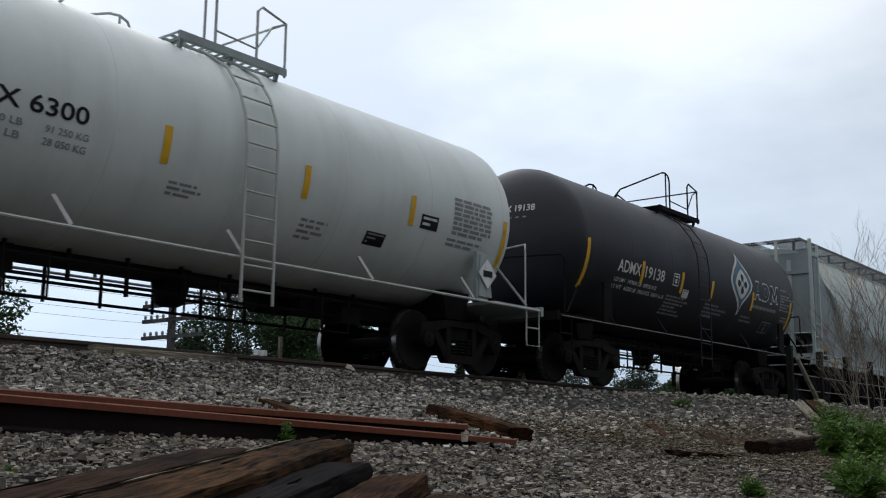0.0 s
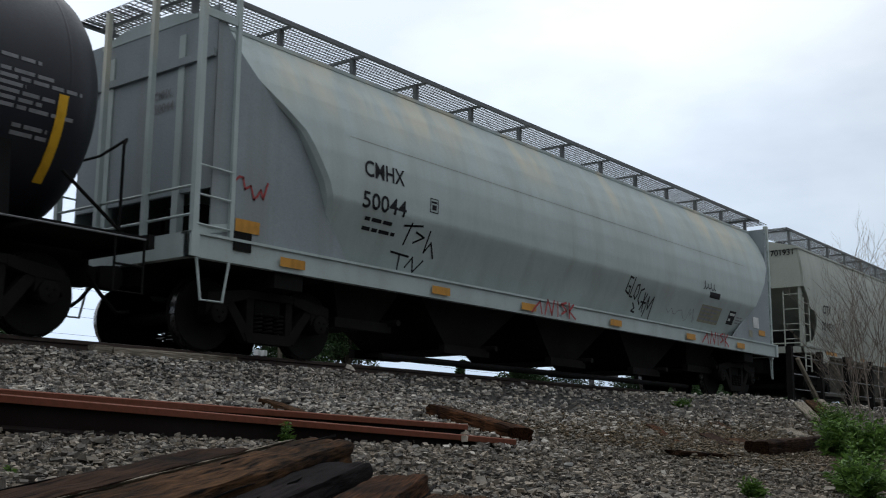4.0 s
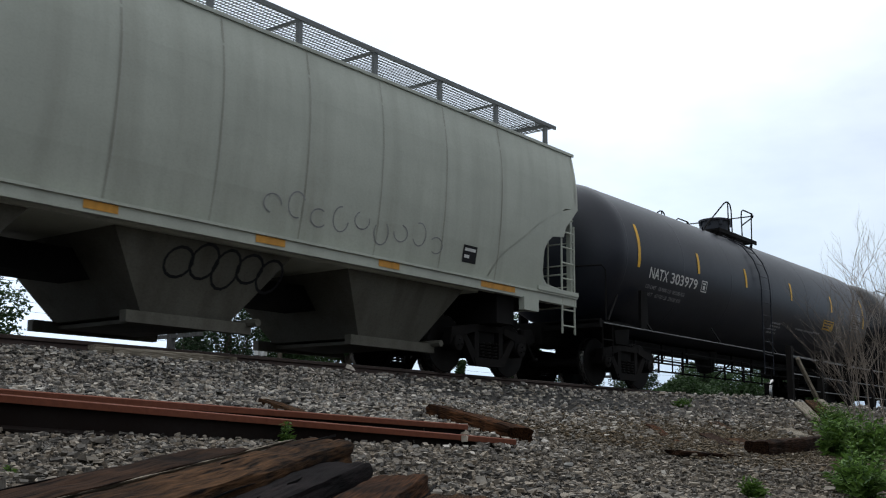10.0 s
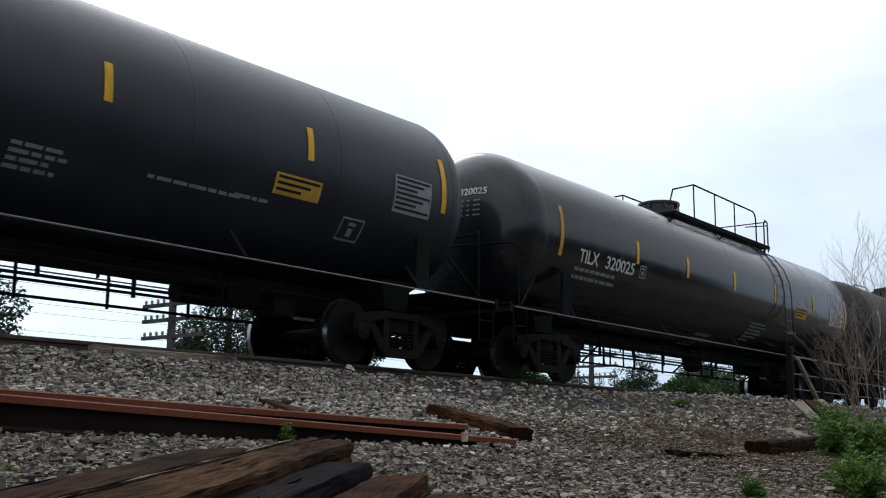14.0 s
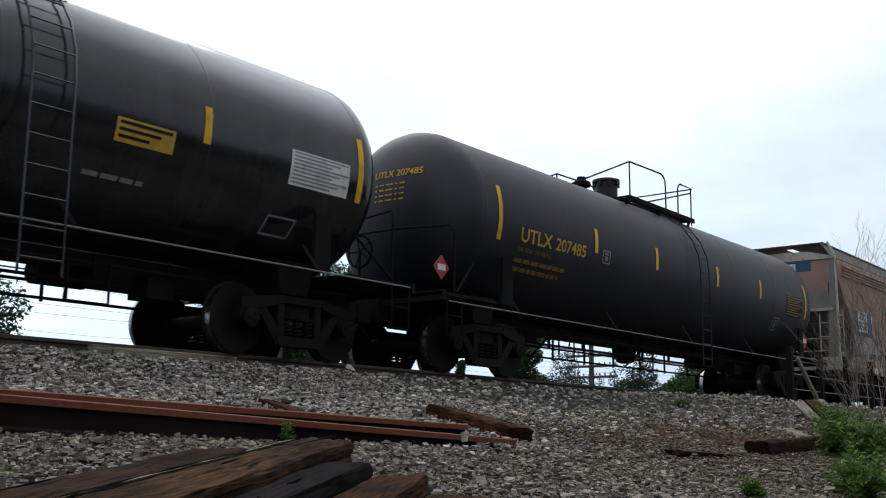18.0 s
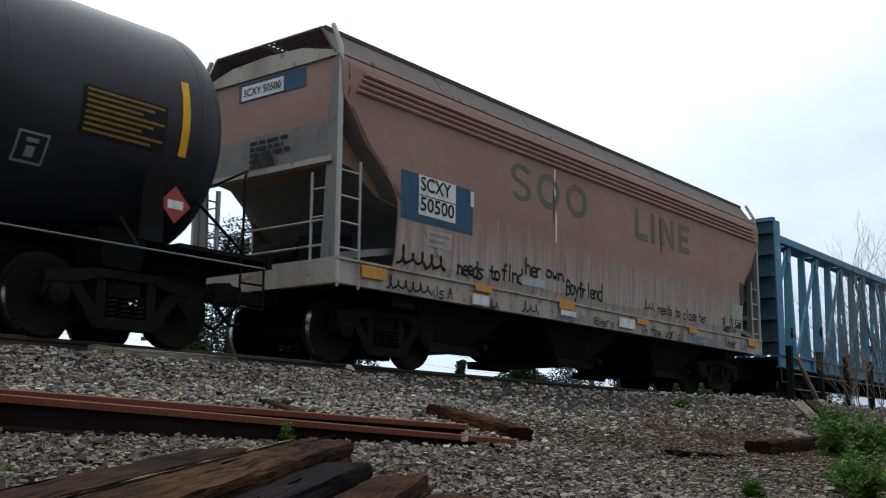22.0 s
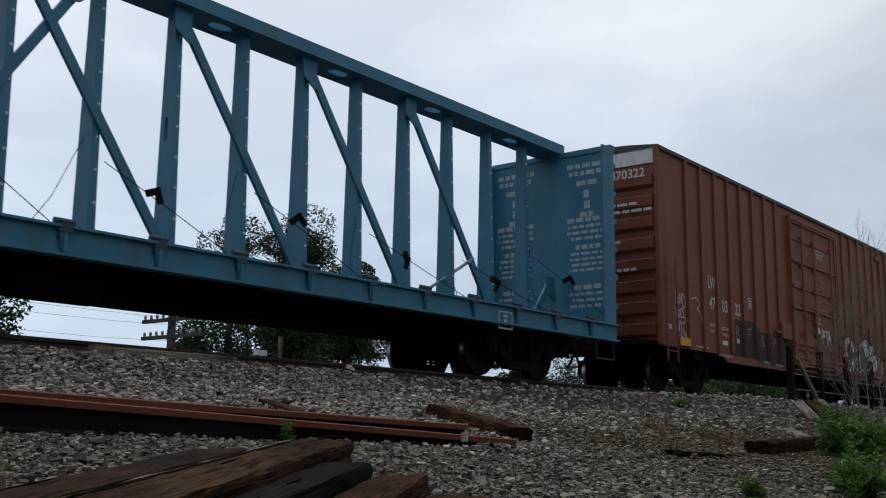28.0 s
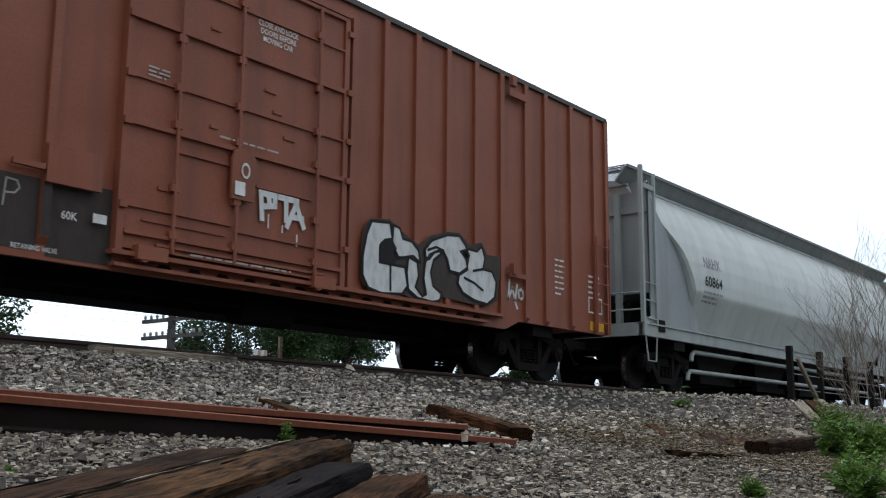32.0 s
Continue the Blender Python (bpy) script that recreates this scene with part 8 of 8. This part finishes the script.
def tree(name, x, y, height, crown, mat, label, seed, n=3600, low=0.3, leaf=0.10, clumps=30):
    rng = random.Random(seed)
    z0 = 0.6 if y > 16 else ground_z(x, y)
    ob = thing(name, label, "tree", "trees beyond the track", pose(x, y, z0 - 0.05))
    tr = Shape()
    pts = [(0, 0, 0), (rng.uniform(-0.1, 0.1), rng.uniform(-0.1, 0.1), height * 0.3), (rng.uniform(-0.3, 0.3), rng.uniform(-0.3, 0.3), height * 0.85)]
    tr.tube(pts, height * 0.022 + 0.05, 8, 0.03)
    cs = []
    for i in range(clumps):
        a, q = rng.uniform(0, 2 * math.pi), math.sqrt(rng.random())
        h = height * (low + (0.93 - low) * rng.random())
        wid = crown * (1.0 if h < height * 0.7 else 0.62)
        c = (wid * 0.72 * q * math.cos(a), wid * 0.72 * q * math.sin(a), h)
        r = crown * rng.uniform(0.24, 0.46)
        cs.append((c, (r, r, r * 0.8)))
        tr.tube([(0, 0, h * 0.6), (c[0] * 0.5, c[1] * 0.5, h * 0.82), c], 0.05, 5, 0.012)
    part("trunk", tr, BARK, ob)
    cr = Shape()
    leaf_cloud(cr, cs, int(n * 3.6), leaf * 0.82, rng)
    part("crown", cr, mat, ob, "", 0)
    return ob


def at_angle(deg, y):
    return y * math.tan(radians(deg)), y


for i, (deg, y, h, c, mat, n, low, lab) in enumerate((
        (27.9, 31, 5.9, 2.1, LEAF_MID, 2600, 0.15, "leafy green tree beyond the track"), (40.6, 36, 10.0, 2.7, LEAF_DARK, 3600, 0.2, "open dark tree with gaps to the sky"), (38.6, 34, 5.2, 1.5, LEAF_DARK, 1800, 0.2, "small dark tree beyond the track"),
        (44.4, 38, 11.6, 3.2, LEAF_DARK, 9000, 0.15, "tall dark broad tree beyond the track"), (46.9, 33, 8.2, 2.2, LEAF_MID, 9000, 0.05, "dense green tree beyond the track"), (44.0, 31, 5.0, 1.9, LEAF_MID, 5000, 0.05, "low green bushy tree"),
        (56.1, 34, 7.4, 2.35, LEAF_MID, 10000, 0.05, "rounded green tree beyond the track"), (52.95, 32, 4.15, 0.42, LEAF_MID, 320, 0.7, "thin sapling beyond the track"),
        (62.3, 34, 6.0, 2.6, LEAF_DARK, 4500, 0.05, "green bush beyond the track"), (65.6, 30, 5.4, 3.0, LEAF_MID, 7000, 0.03, "spreading green bush beyond the track"), (68.6, 27, 5.0, 3.4, LEAF_MID, 7000, 0.03, "low spreading green bush beyond the track"),
        (64.6, 20, 2.7, 2.2, LEAF_MID, 5000, 0.03, "low green bush close behind the track"), (67.6, 20, 2.9, 2.6, LEAF_MID, 5500, 0.03, "low green bush close behind the track"), (70.4, 20, 3.4, 2.8, LEAF_MID, 5500, 0.03, "green bush close behind the track"),
        (42.6, 40, 8.0, 3.0, LEAF_DARK, 5000, 0.1, "dark tree behind others"), (46.0, 42, 8.6, 3.2, LEAF_DARK, 5000, 0.1, "dark tree behind others"), (59.0, 44, 7.0, 3.0, LEAF_DARK, 4000, 0.05, "dark tree behind others"), (25.6, 33, 5.8, 2.4, LEAF_MID, 3000, 0.1, "leafy green tree beyond the track"))):
    tree("tree", *at_angle(deg, y), h, c, mat, lab, 100 + i, n, low)


# woods behind the camera, out of view, that the glossy tanks reflect
wd = Shape()
rw = random.Random(77)
cl = []
for i in range(70):
    x = -55 + 1.9 * i
    h = rw.uniform(6.5, 10.0)
    for k in range(3):
        cl.append(((x + rw.uniform(-1, 1), -17 + rw.uniform(-2, 2), h * (0.22 + 0.28 * k)), (2.4, 2.0, h * 0.2)))
leaf_cloud(wd, cl, 16000, 0.55, rw)
solid("far_woods", wd, LEAF_DARK, "row of dark leafy woods across the field", "woods", kind="stuff", smooth=0)


def weed(x, y, h, w, seed, n=420, label="bright green leafy weed growing in gravel", leaf=0.05):
    rng = random.Random(seed)
    ob = thing("weed", label, "weed", "weeds in the gravel", pose(x, y, ground_z(x, y) - 0.02))
    st, lf = Shape(), Shape()
    for i in range(max(4, n // 40)):
        a, q = rng.uniform(0, 2 * math.pi), w * math.sqrt(rng.random())
        tip = Vector((q * math.cos(a), q * math.sin(a), h * rng.uniform(0.55, 1.0)))
        base = Vector((tip.x * 0.35, tip.y * 0.35, 0))
        st.tube([base, base.lerp(tip, 0.5) + Vector((0, 0, 0.05 * h)), tip], 0.006, 4, 0.002)
        for k in range(40):
            t = rng.uniform(0.15, 1.0)
            p = base.lerp(tip, t)
            d = Vector((rng.uniform(-1, 1), rng.uniform(-1, 1), rng.uniform(-0.2, 0.7))).normalized()
            s = leaf * rng.uniform(0.5, 1.3) * (1.3 - 0.6 * t)
            sd = d.cross(Vector((rng.uniform(-1, 1), rng.uniform(-1, 1), 1))).normalized() * s * 0.32
            q0 = p + d * s * 0.3
            lf.add([q0, q0 + d * s * 0.8 + sd, q0 + d * s * 1.8 - Vector((0, 0, s * 0.3)), q0 + d * s * 0.8 - sd], [(0, 1, 2, 3)])
    part("stem", st, LEAF_MID, ob)
    part("leaves", lf, LEAF_BRIGHT, ob, "", 0)
    return ob


for i, (x, y, h, w, n, lf) in enumerate(((11.2, 3.62, 0.44, 0.24, 700, 0.062), (11.5, 3.45, 0.50, 0.24, 700, 0.062), (13.8, 4.0, 0.45, 0.3, 600, 0.055), (7.25, 2.27, 0.26, 0.18, 620, 0.046), (6.9, 2.08, 0.30, 0.15, 480, 0.046), (7.9, 2.36, 0.36, 0.18, 560, 0.044), (5.85, 2.36, 0.16, 0.08, 320, 0.032),
                                         (4.36, 4.53, 0.16, 0.03, 120, 0.024), (17.6, 8.4, 0.16, 0.2, 400, 0.04), (2.2, 3.75, 0.06, 0.05, 160, 0.015), (16.2, 5.2, 0.5, 0.5, 900, 0.05), (18.0, 5.8, 0.6, 0.5, 900, 0.05))):
    weed(x, y, h, w, 200 + i, n, leaf=lf)


def bare_shrub(x, y, h, seed, stems=9, spread=0.5):
    rng = random.Random(seed)
    ob = thing("bare_shrub", "leafless grey-brown shrub with thin twigs", "shrub", "bare shrubs", pose(x, y, ground_z(x, y) - 0.03))
    for i in range(stems):
        sh = Shape()

        def grow(p, d, ln, r, depth):
            pts = [p]
            q = p.copy()
            for k in range(4):
                d = (d + Vector((rng.uniform(-0.16, 0.16), rng.uniform(-0.16, 0.16), rng.uniform(-0.02, 0.12)))).normalized()
                q = q + d * ln / 4
                pts.append(q.copy())
                if depth < 3 and k >= 1:
                    for _ in range(2 if depth < 2 else 1):
                        s = (d + Vector((rng.uniform(-0.9, 0.9), rng.uniform(-0.9, 0.9), rng.uniform(-0.1, 0.5)))).normalized()
                        grow(q.copy(), s, ln * rng.uniform(0.32, 0.55), r * 0.55, depth + 1)
            sh.tube(pts, r, 5 if depth < 2 else 3, r * 0.45, False)

        a = rng.uniform(0, 2 * math.pi)
        base = Vector((rng.uniform(-0.3, 0.3) * spread, rng.uniform(-0.3, 0.3) * spread, 0))
        grow(base, Vector((math.cos(a) * 0.4 * spread, math.sin(a) * 0.4 * spread, 1)).normalized(), h * rng.uniform(0.55, 1.0), 0.008, 0)
        part("stem", sh, TWIG, ob)
    return ob


bare_shrub(15.2, 4.50, 1.8, 301, 5, 0.7)
bare_shrub(15.8, 4.35, 2.4, 302, 5, 0.8)
bare_shrub(13.6, 3.55, 2.0, 303, 4, 0.8)
bare_shrub(17.5, 5.0, 2.0, 304, 5, 0.8)


# ---- bridge railing and boards beside the track ----
fence = thing("railing", "dark post and cable railing beside the track", "railing", m=pose(0, 8.1, 0))
for i in range(6):
    x = 22.2 + 1.85 * i
    s = Shape().box(x - 0.06, x + 0.06, -0.06, 0.06, ground_z(x, 8.1) - 0.1, ground_z(x, 8.1) + 1.2)
    part("post", s, DARK_STEEL, fence)
for dz in (1.0, 0.62, 0.3):
    s = Shape().tube([(22.2 + 1.85 * i, 0, ground_z(22, 8.1) + dz) for i in range(6)], 0.011, 6)
    part("cable", s, DIM_ROD, fence)
board_between((22.1, 7.9, 2.36), (22.5, 7.6, 1.36), 0.1, 0.06, BOARD, 61, "pale board leaning against a railing post")
board_between((20.1, 7.2, 1.36), (18.7, 6.4, 0.99), 0.2, 0.06, BOARD, 62, "pale board lying on the bank")
board_between((20.9, 7.25, 1.42), (19.5, 6.45, 1.06), 0.22, 0.06, TIE_BROWN, 63, "brown board lying on the bank")
board_between((21.6, 7.3, 1.46), (20.0, 6.5, 1.12), 0.12, 0.06, BOARD, 64, "narrow pale board lying on the bank")

# ---- poles and wires beyond the track ----
def line_pole(x, y, h, arms):
    ob = thing("utility_pole", "weathered wooden line pole with crossarms and insulators", "utility pole", "line poles", pose(x, y, 0.55))
    part("pole", Shape().tube([(0, 0, 0), (0, 0, h)], 0.16, 10, 0.12), POLE_GREY, ob)
    for z in arms:
        a = part("crossarm", Shape().box(-0.06, 0.06, -1.5, 1.5, z - 0.06, z + 0.06), POLE_GREY, ob)
        ins = Shape().spin([(0.06, 0.02), (0.1, 0.05), (0.15, 0.05), (0.2, 0.03)], 8, "z").mesh("insulator", GREY_STEEL)
        for k in range(10):
            if k not in (4, 5):
                part("insulator", ins, None, a, at=pose(0, -1.4 + 0.311 * k, z))
    return ob


line_pole(21.65, 28, 5.2, (4.32, 3.82, 3.27))
line_pole(48.3, 28, 5.4, (4.4, 3.85, 3.3))
for k, (y, z) in enumerate(((26.6, 5.05), (27.2, 4.6), (28.9, 4.55), (29.4, 4.05))):
    s = Shape().tube([(-60 + 10 * i, y, z - 0.35 * (1 - ((i % 3) - 1.5) ** 2 / 2.25)) for i in range(20)], 0.0045, 4)
    solid("wire", s, DARK_STEEL, "thin line wire strung between poles", "wire", "line wires")
s = Shape().box(-0.032, 0.032, -0.032, 0.032, 0, 1.95)
solid("marker_post", s, BOARD, "grey wooden marker post beyond the track", "post", m=pose(15.1, 16.0, 0.72))
for dx, w in ((0.6, 0.10), (0.76, 0.09)):
    cab = thing("signal_box", "small white trackside box on a post", "signal box", m=pose(13.9 + dx, 16.0, 0.7))
    part("case", Shape().box(-w / 2, w / 2, -0.05, 0.05, 1.55, 1.66), SIGN_WHITE, cab)
    part("post", Shape().box(-0.02, 0.02, -0.02, 0.02, 0, 1.55), DARK_STEEL, cab)


# ---- what moves ----
KNOT_T = (0.0, 3.5, 7.0, 11.0, 14.5, 18.0, 22.0, 25.5, 28.5, 32.0)
KNOT_V = (5.309, 5.309, 5.193, 5.154, 5.278, 5.224, 5.229, 5.191, 5.155, 5.104)


def gone(t):
    """How far the train has run after t seconds; it checks for an instant on its way."""
    s = -SLIP * min(1.0, max(0.0, (t - 19.2) / 0.1))
    for ta, tb, va, vb in zip(KNOT_T, KNOT_T[1:], KNOT_V, KNOT_V[1:]):
        d = min(t, tb) - ta
        if d <= 0:
            break
        s += va * d + (vb - va) / (tb - ta) * d * d / 2
    return s


def motions():
    times = sorted({float(i) for i in range(33)} | {18.9 + 0.1 * i for i in range(8)})
    for car, x0 in CARS:
        walk(car, [(t, pose(x0 - gone(t), YC, RT)) for t in times])
    turns = [(0.1 * i, -math.degrees(gone(0.1 * i) / 0.457)) for i in range(321)]
    for ws, x in WHEELSETS:
        walk(ws, [(t, pose(x, 0, 0.457, 0, a, 0)) for t, a in turns])


motions()
